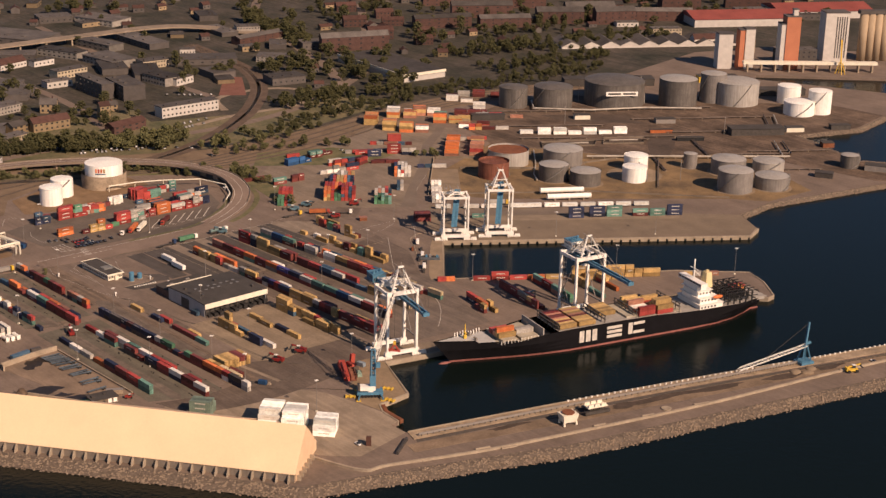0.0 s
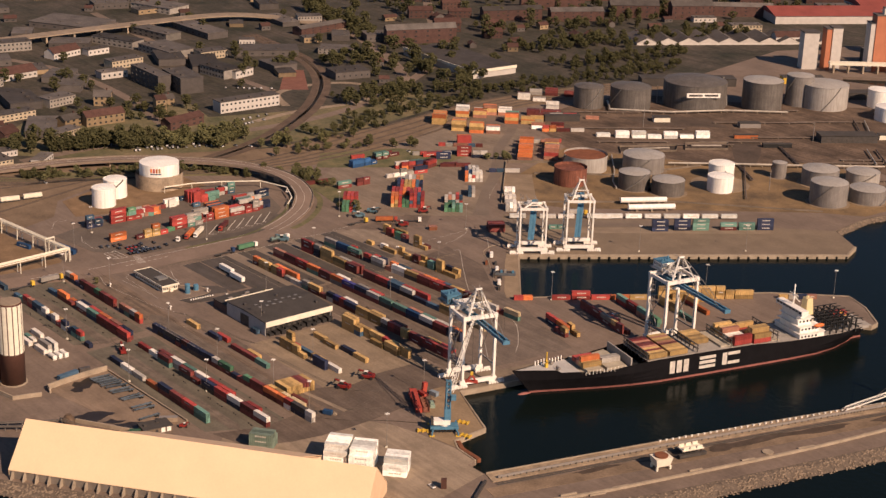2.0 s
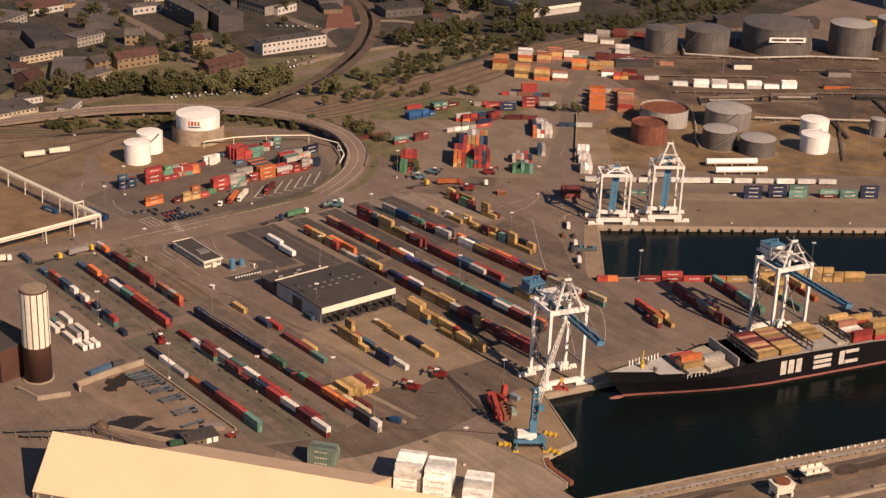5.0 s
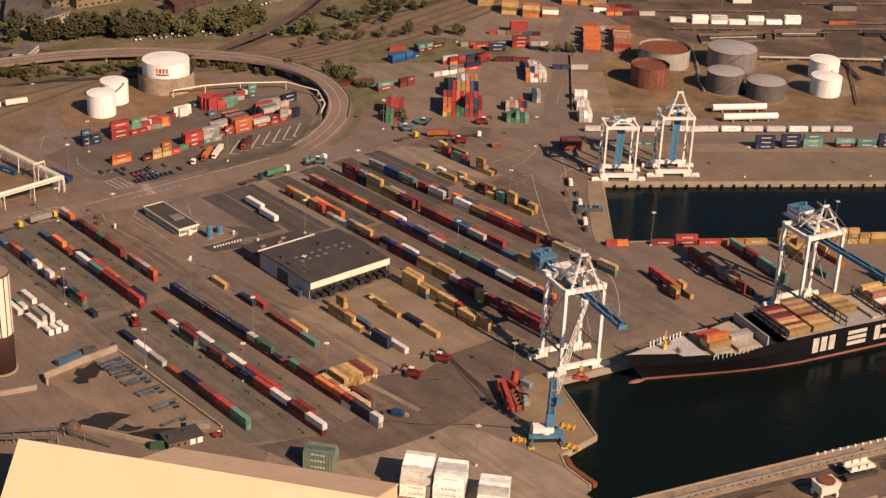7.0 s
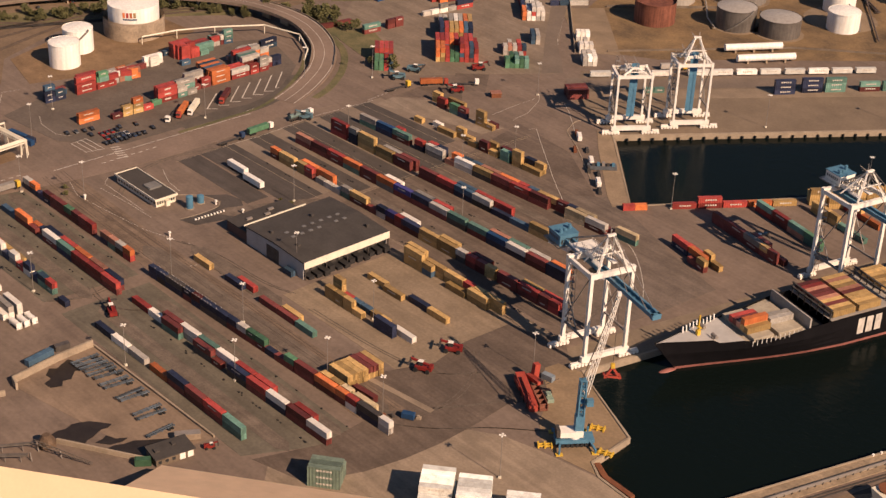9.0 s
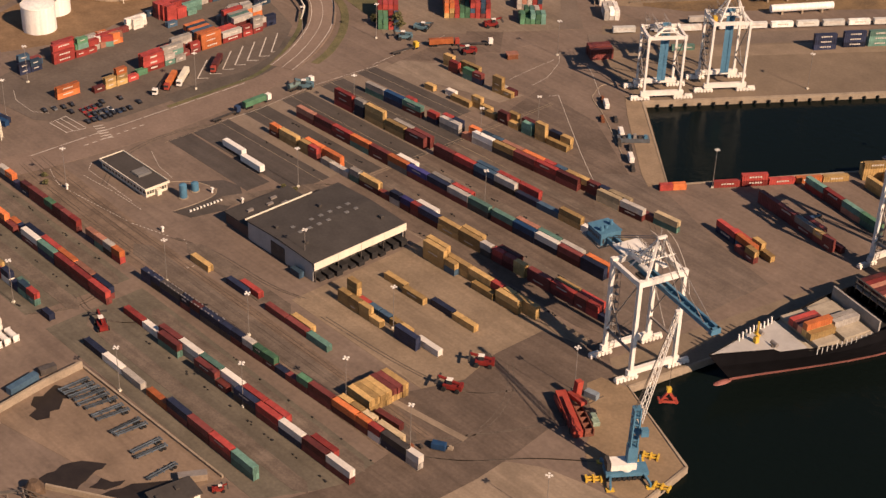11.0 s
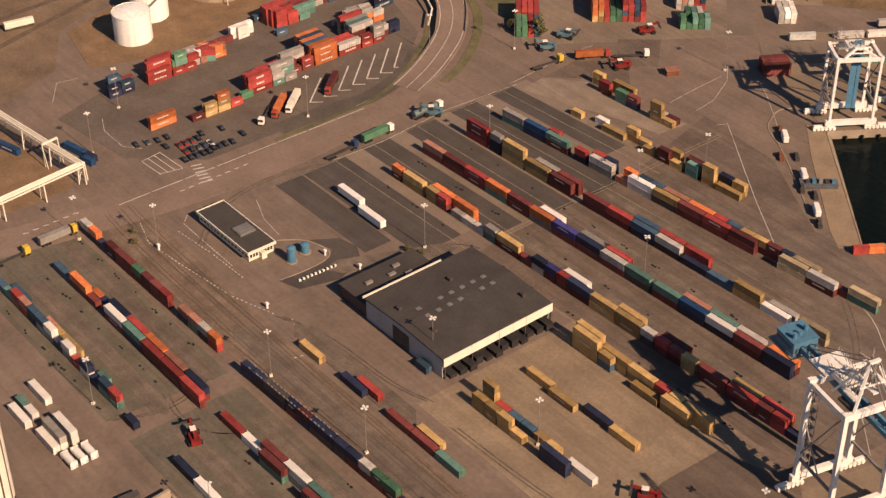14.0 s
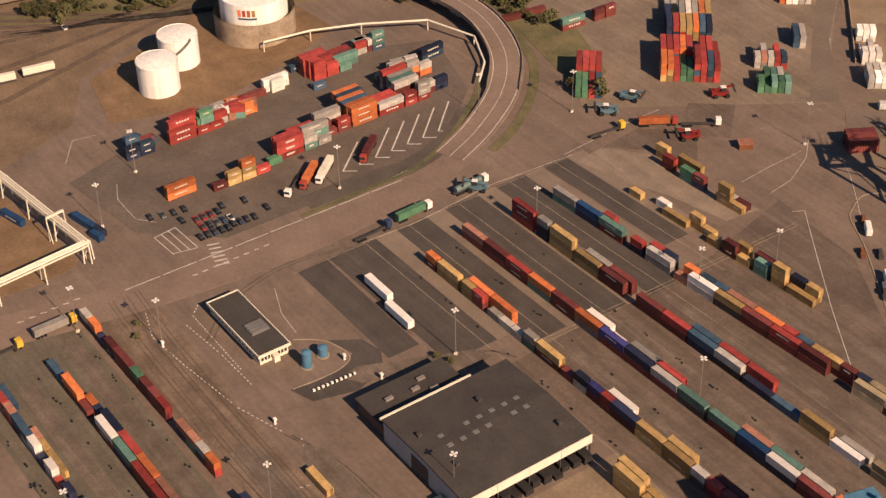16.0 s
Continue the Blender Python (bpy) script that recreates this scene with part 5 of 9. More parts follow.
    part("machine_deck", bm, m, t, "white machine deck above the portal")
    if not raised:
        for sx in (-1.4, 1.4):
            for q, r in (((sx, out * 0.85, hb + 1), 0.16), ((sx, out * 0.42, hb + 1), 0.13), ((sx, -gauge - back * 0.4, hb + 1.5), 0.16)):
                bm = bmesh.new()
                add_rod(bm, (sx, ay, h + apex), q, r, 6)
                part("forestay", bm, GREYSTEEL, t, "thin steel stay rod")
        bm = bmesh.new()
        add_box(bm, -2.2, -9.5, hb - 4.4, 0.4, -7, hb - 1.2)
        part("operator_cab", bm, WHITE, t, "white operator cab under the girders")
        bm = bmesh.new()
        add_box(bm, -3.4, -11, hb - 1.4, 3.4, -4.5, hb - 0.6)
        part("trolley", bm, DARKSTEEL, t, "dark trolley under the boom")
    if house:
        hy = -house_back if house_back else -gauge - back * 0.52
        z0 = h + 0.2 if house_back else hb - 1.8
        hm = house_mat or bmt
        bm = bmesh.new()
        add_box(bm, -4.2, hy - 4.4, z0, 4.2, hy + 4.4, z0 + 4.6)
        bmesh.ops.bevel(bm, geom=bm.edges[:], offset=0.15, segments=1, affect="EDGES")
        add_box(bm, -3.4, hy - 6.6, z0 - 0.4, 0.6, hy - 4.4, z0 + 2.6)
        ho = part("machinery_house", bm, hm, t, "pale machinery house over the portal" if house_mat else "blue machinery house behind the portal")
        bm = bmesh.new()
        add_box(bm, -4.4, hy - 4.6, z0 + 4.6, 4.4, hy + 4.6, z0 + 4.9)
        part("roof", bm, house_roof or hm, ho)
        for k in (-2.6, 0.2, 2.6):
            bm = bmesh.new()
            add_cyl(bm, k, hy + 1 + 0.4 * k, z0 + 4.9, z0 + 6.0 + 0.3 * abs(k), 0.7, seg=10)
            part("vent", bm, house_roof or hm, ho)
        for k in range(6):
            bm = bmesh.new()
            add_box(bm, 4.2, hy - 3.6 + k * 1.2, z0 + 2.2, 4.26, hy - 2.9 + k * 1.2, z0 + 3.4)
            part("louvre", bm, DARKSTEEL, ho)
            bm = bmesh.new()
            add_box(bm, -3.7 + k * 1.3, hy + 4.4, z0 + 0.8, -3.0 + k * 1.3, hy + 4.46, z0 + 2.8)
            part("louvre", bm, DARKSTEEL, ho)
        bm = bmesh.new()
        for sx in (-4.9, 4.9):
            for k in range(8):
                add_rod(bm, (sx, hy - 5 + k * 1.4, z0), (sx, hy - 5 + k * 1.4, z0 + 1.2), 0.06, 5)
            add_rod(bm, (sx, hy - 5, z0 + 1.2), (sx, hy + 4.8, z0 + 1.2), 0.06, 5)
        add_box(bm, -5.0, hy - 6.8, z0 - 0.5, 5.0, hy + 4.8, z0)
        part("house_walkway", bm, GREYSTEEL, ho)
        bm = bmesh.new()
        add_box(bm, -5, -gauge - 7, h + 0.1, 5, -gauge + 1, h + 0.5)
        for k in range(10):
            add_rod(bm, (-5, -gauge - 7 + k * 0.85, h + 0.5), (-5, -gauge - 7 + k * 0.85, h + 1.7), 0.06, 5)
            add_rod(bm, (5, -gauge - 7 + k * 0.85, h + 0.5), (5, -gauge - 7 + k * 0.85, h + 1.7), 0.06, 5)
        part("walkway", bm, m, t)
    return t


quay_crane(120.4, 53.6, 75, "white steel quay crane with blue boom at the ship's bow", span=18.2, gauge=16.5, h=40.2, apex=13.5, back=38, out=30.5)
quay_crane(148.0, 178.5, 78, "white steel quay crane with blue boom working the ship", span=20.0, h=42.0, out=41.0, apex=12.0, back=10, gauge=17.0, drop=4.4, house_back=19.0, house_mat=CRANEWHITE, house_roof=CRANEBLUE)
quay_crane(-17.2, 218.5, 55.5, "white portal crane with raised blue boom on the far pier", span=17, gauge=13, h=31.5, apex=2.5, house=False, raised=True)
quay_crane(-3.8, 247.7, 55.5, "white gantry crane with hanging blue boom on the far pier", span=17.0, gauge=14, h=35, apex=13, house=False, raised=True)


def lattice(bm, p, q, w0, w1, n, r=0.14):
    """A square lattice jib from p to q."""
    p, q = Vector(p), Vector(q)
    d = (q - p).normalized()
    a = d.orthogonal().normalized()
    b = d.cross(a)
    corners = [(a + b), (a - b), (-a - b), (-a + b)]
    for k in range(4):
        add_rod(bm, p + corners[k] * w0 / 2, q + corners[k] * w1 / 2, r, 6)
    for i in range(n):
        u, v = i / n, (i + 1) / n
        wu, wv = w0 + (w1 - w0) * u, w0 + (w1 - w0) * v
        pu, pv = p.lerp(q, u), p.lerp(q, v)
        for k in range(4):
            add_rod(bm, pu + corners[k] * wu / 2, pv + corners[(k + 1) % 4] * wv / 2, r * 0.65, 5)


# ---- mobile harbour crane ----
mc = thing("mobile_crane", "blue mobile harbour crane with white lattice jib on outriggers", "crane", at=pose(151.5, 5, 0.06, 0, 0, 55))
bm = bmesh.new()
add_box(bm, -7, -2.6, 1.4, 7, 2.6, 2.9)
part("chassis", bm, CRANEBLUE, mc)
for sx in (-5.5, 5.5):
    for sy in (-1, 1):
        bm = bmesh.new()
        add_beam(bm, (sx, sy * 2.5, 1.9), (sx + (1 if sx > 0 else -1), sy * 7, 1.5), 0.7)
        add_rod(bm, (sx + (1 if sx > 0 else -1), sy * 7, 0.3), (sx + (1 if sx > 0 else -1), sy * 7, 1.8), 0.4)
        leg = part("outrigger", bm, CRANEBLUE, mc)
        bm = bmesh.new()
        x = sx + (1 if sx > 0 else -1)
        add_box(bm, x - 1.3, sy * 7 - 0.9, 0, x + 1.3, sy * 7 + 0.9, 0.35)
        part("pad", bm, YELLOW, leg, "yellow outrigger pad")
for k in range(8):
    for sy in (-1, 1):
        bm = bmesh.new()
        add_rod(bm, (-6 + 1.7 * k, sy * 2.0, 0.75), (-6 + 1.7 * k, sy * 2.9, 0.75), 0.75, 14)
        part("wheel", bm, BLACK, mc)
bm = bmesh.new()
add_cyl(bm, 0, 0, 2.9, 3.8, 2.2, seg=20)
add_box(bm, -5.5, -2.3, 3.8, 2.8, 2.3, 6.0)
part("slewing_deck", bm, WHITE, mc, "white slewing deck and engine house")
bm = bmesh.new()
add_box(bm, -6.8, -2.1, 3.8, -5.5, 2.1, 6.8)
part("counterweight", bm, DARKSTEEL, mc)
bm = bmesh.new()
for sx, sy in ((0.2, -1.2), (0.2, 1.2), (2.6, -1.2), (2.6, 1.2)):
    add_beam(bm, (sx, sy, 5), (sx * 0.8 + 0.4, sy * 0.8, 27), 0.55)
for k in range(7):
    z = 6 + 3 * k
    add_beam(bm, (0.2, -1.2, z), (2.6, 1.2, z + 3), 0.25)
    add_beam(bm, (0.2, 1.2, z), (2.6, -1.2, z + 3), 0.25)
    add_box(bm, 0.1, -1.3, z + 2.7, 2.7, 1.3, z + 2.9)
add_box(bm, -0.2, -1.5, 5, 3.0, 1.5, 12)
part("tower", bm, CRANEBLUE, mc)
bm = bmesh.new()
add_box(bm, 2.8, -3.2, 17.5, 5.2, -1.2, 20.0)
cab = part("operator_cab", bm, CRANEBLUE, mc)
bm = bmesh.new()
add_box(bm, 5.2, -3.0, 18.3, 5.26, -1.4, 19.6)
part("window", bm, GLASS, cab)
bm = bmesh.new()
lattice(bm, (2.6, 1.0, 20), (13.3, 7.8, 56.5), 2.0, 1.0, 16)
add_box(bm, 12.6, 7.1, 56.2, 14.0, 8.5, 57.4)
part("jib", bm, CRANEWHITE, mc, "white lattice jib pointing steeply up")
bm = bmesh.new()
add_rod(bm, (1.2, 0, 27), (12.8, 7.6, 56.6), 0.1, 6)
add_rod(bm, (1.2, 0.8, 27), (13.2, 8.2, 56.6), 0.1, 6)
add_rod(bm, (13.6, 7.9, 56.4), (13.6, 7.9, 27.5), 0.08, 5)
part("hoist_rope", bm, DARKSTEEL, mc)
bm = bmesh.new()
add_box(bm, 12.9, 7.2, 26.4, 14.3, 8.6, 28.0)
grab = part("grab_block", bm, YELLOW, mc, "yellow pulley block on the hoist rope")
for nm, p, q, w in (("grab_arm", (13.6, 7.9, 26.6), (11.4, 7.9, 23.2), 0.8), ("grab_arm", (13.6, 7.9, 26.6), (15.8, 7.9, 23.0), 0.8), ("grab_side", (10.9, 6.9, 23.4), (16.3, 6.9, 22.6), 0.6), ("grab_side", (10.9, 8.9, 23.4), (16.3, 8.9, 22.6), 0.6),
                    ("grab_jaw", (10.9, 6.6, 23.2), (10.9, 9.2, 23.2), 0.9), ("grab_jaw", (16.3, 6.6, 22.6), (16.3, 9.2, 22.6), 0.9)):
    bm = bmesh.new()
    add_beam(bm, p, q, w)
    part(nm, bm, RED, grab, "red steel bar of the open grab")

# yellow spreaders and red hopper on the quay corner
for x, y, a in ((151, 18, 30), (146.5, -4.5, 50), (163.5, 9, 20)):
    s = thing("spreader", "yellow steel lifting frame lying on the quay", "spreader", "yellow frames on the quay", pose(x, y, 0.1, 0, 0, a))
    bm = bmesh.new()
    add_box(bm, -2.6, -0.9, 0.2, 2.6, -0.5, 0.8)
    add_box(bm, -2.6, 0.5, 0.2, 2.6, 0.9, 0.8)
    part("beam", bm, YELLOW, s)
    for k in (-2.4, 0, 2.4):
        bm = bmesh.new()
        add_box(bm, k - 0.3, -1.5, 0, k + 0.3, 1.5, 1.0)
        part("crossbar", bm, YELLOW, s)
gr = thing("hopper", "dull red steel bulk hopper lying on the quay apron", "hopper", at=pose(120, 14.5, 0.08, 0, 0, -30))
bm = bmesh.new()
for v in add_box(bm, -10, -3.4, 0, 11, -0.2, 3.2):
    if v.co.z > 3:
        v.co.y *= 1.15
        v.co.z += 0.9 if v.co.x < 0 else -0.6
add_box(bm, -9.4, -4.4, 1.2, -1.5, -3.2, 3.2)
part("body", bm, RED, gr)
bm = bmesh.new()
add_box(bm, -2.5, 0.3, 0.2, 11.4, 0.6, 3.0)
add_box(bm, -2.5, 3.2, 0.2, 11.4, 3.5, 3.0)
add_box(bm, -2.5, 0.6, 0.2, 11.4, 3.2, 0.9)
for k in range(5):
    add_box(bm, -2.2 + 3.1 * k, 0.1, 0.2, -1.9 + 3.1 * k, 3.7, 2.7)
part("trough", bm, mat("rusty_trough", (0.21, 0.085, 0.055), 0.8, 0.1, var=0.4, scale=0.4), gr, "open rust-brown trough")
bm = bmesh.new()
add_beam(bm, (-9, 3.4, 0), (-9.3, 4.2, 7.6), 2.0, 2.4)
add_beam(bm, (-10, 1.6, 2.4), (-1.5, 3.8, 3.8), 2.4, 1.4)
part("chute", bm, RED, gr)
bm = bmesh.new()
add_beam(bm, (-5.5, -2.2, 4.4), (4.2, -2.2, 3.9), 1.1)
add_beam(bm, (4.2, -2.2, 3.9), (10.4, -3.2, 3.2), 0.9)
part("boom", bm, RED, gr)
bm = bmesh.new()
for k in range(5):
    add_beam(bm, (-9 + 4.4 * k, -4.1, 0), (-9 + 4.4 * k, -4.1, 2.6), 0.35)
part("stay", bm, DARKSTEEL, gr)
bm = bmesh.new()
add_box(bm, 1.0, 4.6, 0, 6.6, 7.2, 1.6)
add_box(bm, 1.6, 5.0, 1.6, 4.4, 6.8, 2.3)
bmesh.ops.bevel(bm, geom=bm.edges[:], offset=0.12, segments=1, affect="EDGES")
solo("plant_skip", bm, BOXMAT["e"], "dull green steel skip beside the red hopper", "skip", at=pose(120, 14.5, 0.08, 0, 0, -30))
bm = bmesh.new()
add_box(bm, -2.4, -1.2, 0, 2.4, 1.2, 2.3)
solo("hut", bm, mat("hut_blue_grey", (0.20, 0.24, 0.27), 0.7, var=0.2, scale=0.5), "small blue-grey steel hut on the quay corner", "hut", at=pose(116.5, 27, 0.08, 0, 0, 10))

# ---- container ship ----
HULL = mat("hull_black", (0.0075, 0.0068, 0.0078), 0.6, var=0.3, scale=0.2, fine=1.0, spec=0.12)
BOOT = mat("boot_top_red", (0.27, 0.105, 0.085), 0.6, var=0.25, scale=0.2, fine=1.0)
DECK = mat("deck_grey", (0.33, 0.30, 0.26), 0.8, var=0.2, scale=0.2, fine=1.0)
HATCH = mat("hatch_buff", (0.38, 0.33, 0.25), 0.75, var=0.2, scale=0.2, fine=1.0)
ship = thing("container_ship", "black container ship with red boot top moored at the quay", "ship", at=pose(137.2, 66.5, 0, 0, 0, 75.5))
LOA, HB = 226.0, 13.5
STATIONS = [0, 3, 7, 12, 17, 20.5, 23, 29, 36, 44, 46, 53, 62, 80, 110, 140, 165, 185, 200, 212, 220, 226]


def half_beam(s, z):
    """Half breadth of the hull, fuller higher up at bow and stern."""
    k = max(0.0, min(1.0, (z + 2.5) / 9.0))
    a = (s - 5.5 * (1 - k)) / (84 - 22 * k)
    fore = 0.0 if a <= 0 else min(1.0, math.sin(min(a, 1) * math.pi / 2) ** (1.22 - 0.12 * k))
    b = (LOA - s - 10 * (1 - k)) / (46 - 20 * k)
    aft = 0.0 if b <= 0 else min(1.0, math.sin(min(b, 1) * math.pi / 2) ** 0.6)
    return HB * max(0.02, min(fore, max(aft, 0.72 * k if s < LOA - 9 * (1 - k) else 0.02)))


def sheer(s):
    """Height of the top of the black plating."""
    pts = [(0, 11.5), (12, 11.0), (20.5, 10.7), (23, 9.2), (44, 9.3), (46, 8.5), (60, 10.3), (72, 11.0), (134, 11.0), (160, 9.0), (200, 8.6), (226, 8.8)]
    for (a, za), (b, zb) in zip(pts, pts[1:]):
        if a <= s <= b:
            u = (s - a) / (b - a)
            return za + (zb - za) * u
    return 8.6


def hull_band(name, levels, material, label=""):
    bm = bmesh.new()
    for side in (-1, 1):
        cols = []
        for s in STATIONS:
            col = []
            for lv in levels:
                z = lv if lv < 90 else sheer(s) + (lv - 100)
                rake = 8.0 * (1 - (z + 2.5) / 10.0) * max(0, 1 - s / 26)
                col.append(bm.verts.new((s + rake, side * half_beam(s + rake, z), z)))
            cols.append(col)
        for a, b in zip(cols, cols[1:]):
            for k in range(len(levels) - 1):
                f = (a[k], b[k], b[k + 1], a[k + 1])
                bm.faces.new(f if side < 0 else f[::-1])
        # transom
    last = STATIONS[-1]
    tv = [[bm.verts.new((last, sd * half_beam(last, (lv if lv < 90 else sheer(last) + lv - 100)), (lv if lv < 90 else sheer(last) + lv - 100))) for lv in levels] for sd in (-1, 1)]
    for k in range(len(levels) - 1):
        bm.faces.new((tv[0][k], tv[1][k], tv[1][k + 1], tv[0][k + 1]))
    bmesh.ops.remove_doubles(bm, verts=bm.verts[:], dist=0.01)
    return part(name, bm, material, ship, label)


hull_band("boot_top", [-5.0, -2.4, -1.35], BOOT, "rust red boot top at the waterline")
ob = hull_band("hull", [-1.35, 0.5, 2.5, 5.5, 100.0], HULL)
bm = bmesh.new()
for side in (-1, 1):
    prev = None
    for s in (0, 3, 7, 12, 17, 20.5, 23, 29, 33):
        z = sheer(s)
        y = side * (half_beam(s, z) + 0.03)
        dx = -3.0 * max(0, 1 - s / 26)
        a, b = bm.verts.new((s + dx, y, z - 0.05)), bm.verts.new((s + dx - 0.1, y + side * 0.02, z + 0.35))
        if prev:
            bm.faces.new((prev[0], a, b, prev[1]) if side < 0 else (prev[1], b, a, prev[0]))
        prev = (a, b)
part("bulwark", bm, HULL, ship, "black bow bulwark")


def deck_plate(name, s0, s1, dz, material, label=""):
    bm = bmesh.new()
    st = [s0] + [s for s in STATIONS if s0 < s < s1] + [s1]
    cols = []
    for s in st:
        x = s - 3.0 * max(0, 1 - s / 26)
        hb = max(0.05, half_beam(s, sheer(s)) - 0.1)
        cols.append((bm.verts.new((x, -hb, sheer(s) + dz)), bm.verts.new((x, hb, sheer(s) + dz))))
    for a, b in zip(cols, cols[1:]):
        bm.faces.new((a[0], b[0], b[1], a[1]))
    return part(name, bm, material, ship, label)


deck_plate("forecastle_deck", 0.6, 33, -0.05, mat("bow_deck", (0.44, 0.42, 0.39), 0.75, var=0.15), "pale grey forecastle deck")
deck_plate("well_deck", 33, 60, -0.9, HATCH, "buff well deck")
deck_plate("main_deck", 72, 225.6, -0.3, DECK)
bm = bmesh.new()
bmesh.ops.create_uvsphere(bm, u_segments=14, v_segments=8, radius=1.0, matrix=Matrix.Translation((4.6, 0, -3.4)) @ Matrix.Diagonal((5.0, 1.7, 1.6, 1)))
part("bulbous_bow", bm, BOOT, ship, "red bulbous bow breaking the surface")
# hatch covers and coamings
for s0, s1, z in ((36, 46, 9.9), (48, 60, 9.7), (120, 128, 11.7), (154, 160, 9.9)):
    bm = bmesh.new()
    for k in range(3):
        add_box(bm, s0 + 0.2, -10.6 + 7.1 * k, z - 1.6, s1 - 0.2, -10.6 + 7.1 * k + 6.8, z)
    part("hatch_cover", bm, HATCH, ship)
bm = bmesh.new()
add_box(bm, 61.5, -12.6, 8.6, 62.3, 12.6, 14.0)
part("breakwater_wall", bm, DECK, ship, "steel wave breaker across the deck")
for s in (72, 104, 126, 157):
    bm = bmesh.new()
    for y in range(-12, 13, 4):
        add_beam(bm, (s, y, 8.6), (s, y, 15.2), 0.35)
    add_box(bm, s - 0.5, -12.6, 12.8, s + 0.5, 12.6, 13.2)
    add_box(bm, s - 0.4, -12.6, 15.0, s + 0.4, 12.6, 15.3)
    part("lashing_bridge", bm, DARKSTEEL, ship, "dark steel lashing bridge")
# Black slabs stand in for the shade inside the open hold.
bm = bmesh.new()
for k in range(-3, 4):
    add_box(bm, 62.6, k * 3.7 - 1.8, 6.6, 71.8, k * 3.7 + 1.8, 7.0)
part("open_hold", bm, BLACK, ship, "black slabs standing for the shade in the open hold")
# foremast, windlasses, rails
bm = bmesh.new()
add_rod(bm, (17, 0, 10), (17, 0, 19.5), 0.35)
add_box(bm, 16.4, -1.3, 14, 17.6, 1.3, 14.4)
add_beam(bm, (17, 0, 10), (17, 0, 13), 1.5)
part("foremast", bm, YELLOW, ship, "pale yellow foremast")
for y in (-4, 4):
    bm = bmesh.new()
    add_rod(bm, (22, y - 1.5, 11.2), (22, y + 1.5, 11.2), 0.8, 12)
    add_box(bm, 20.8, y - 0.6, 10.0, 23.2, y + 0.6, 10.9)
    part("windlass", bm, GREYSTEEL, ship)
bm = bmesh.new()
for k in range(10):
    s_ = 12 + k * 2.1
    add_beam(bm, (s_, half_beam(s_, 10) - 0.5, sheer(s_) - 0.1), (s_, half_beam(s_, 10) - 0.2, sheer(s_) + 2.6), 0.45)
for k in range(12):
    add_rod(bm, (34 + k * 2.2, -12.9, 8.4), (34 + k * 2.2, -12.9, 10.6), 0.16, 5)
part("bulwark_stay", bm, WHITE, ship, "pale deck stanchions and stays")
# bridge house
bm = bmesh.new()
add_box(bm, 172, -12.6, 7.4, 189, 11, 11.4)
add_box(bm, 173, -11, 11.4, 186, 8, 15.2)
add_box(bm, 173, -8.5, 15.2, 182, 7, 19.0)
add_box(bm, 172.5, -7.5, 19.0, 179, 6.5, 22.6)
add_box(bm, 171.8, -12.5, 22.2, 176.5, 11.5, 24.8)
br = part("bridge_house", bm, WHITE, ship, "white bridge house with stepped decks")
for k in range(8):
    bm = bmesh.new()
    add_box(bm, 171.72, -11.8 + 2.9 * k, 23.2, 171.78, -9.6 + 2.9 * k, 24.4)
    part("bridge_window", bm, GLASS, br)
for lv, (x0, y) in enumerate(((173, -12.6), (174, -11), (174, -8.5))):
    for k in range(5):
        bm = bmesh.new()
        add_box(bm, x0 + 2.4 * k, y - 0.06, 9.0 + lv * 3.8, x0 + 1.2 + 2.4 * k, y, 10.2 + lv * 3.8)
        part("porthole", bm, GLASS, br)
for z, y0, y1 in ((11.5, -13.2, 11.6), (15.3, -11.6, 8.6), (19.1, -9.2, 7.6)):
    bm = bmesh.new()
    add_box(bm, 171.4, y0, z - 0.2, 189.6 - (z - 11.5) * 0.8, y1, z)
    part("deck_edge", bm, WHITE, br)
bm = bmesh.new()
for v in add_box(bm, 182.5, -3, 18, 187.5, 3, 27.5):
    if v.co.z > 25:
        v.co.x = 185 + (v.co.x - 185) * 0.75
        v.co.y *= 0.7
add_cyl(bm, 184.6, 0, 27.5, 28.6, 0.6, seg=10)
add_cyl(bm, 186, 0.8, 27.5, 28.3, 0.4, seg=10)
part("funnel", bm, mat("funnel_buff", (0.62, 0.50, 0.27), 0.6, var=0.12), ship, "cream funnel with a rounded casing")
bm = bmesh.new()
add_rod(bm, (175, 0, 25.6), (175, 0, 37), 0.45)
add_beam(bm, (175, -4, 31), (175, 4, 31), 0.4)
add_beam(bm, (174, -1.6, 33.5), (176, 1.6, 33.5), 0.5)
add_rod(bm, (175, 0, 30), (179.5, 0, 25.6), 0.2)
part("radar_mast", bm, WHITE, ship)
for y in (-12.4, 12.4):
    bm = bmesh.new()
    bmesh.ops.create_uvsphere(bm, u_segments=12, v_segments=8, radius=1.0, matrix=Matrix.Translation((185, y, 15.2)) @ Matrix.Diagonal((3.6, 1.3, 1.2, 1)))
    part("lifeboat", bm, mat("lifeboat_orange", (0.60, 0.16, 0.04), 0.5), ship, "orange lifeboat")
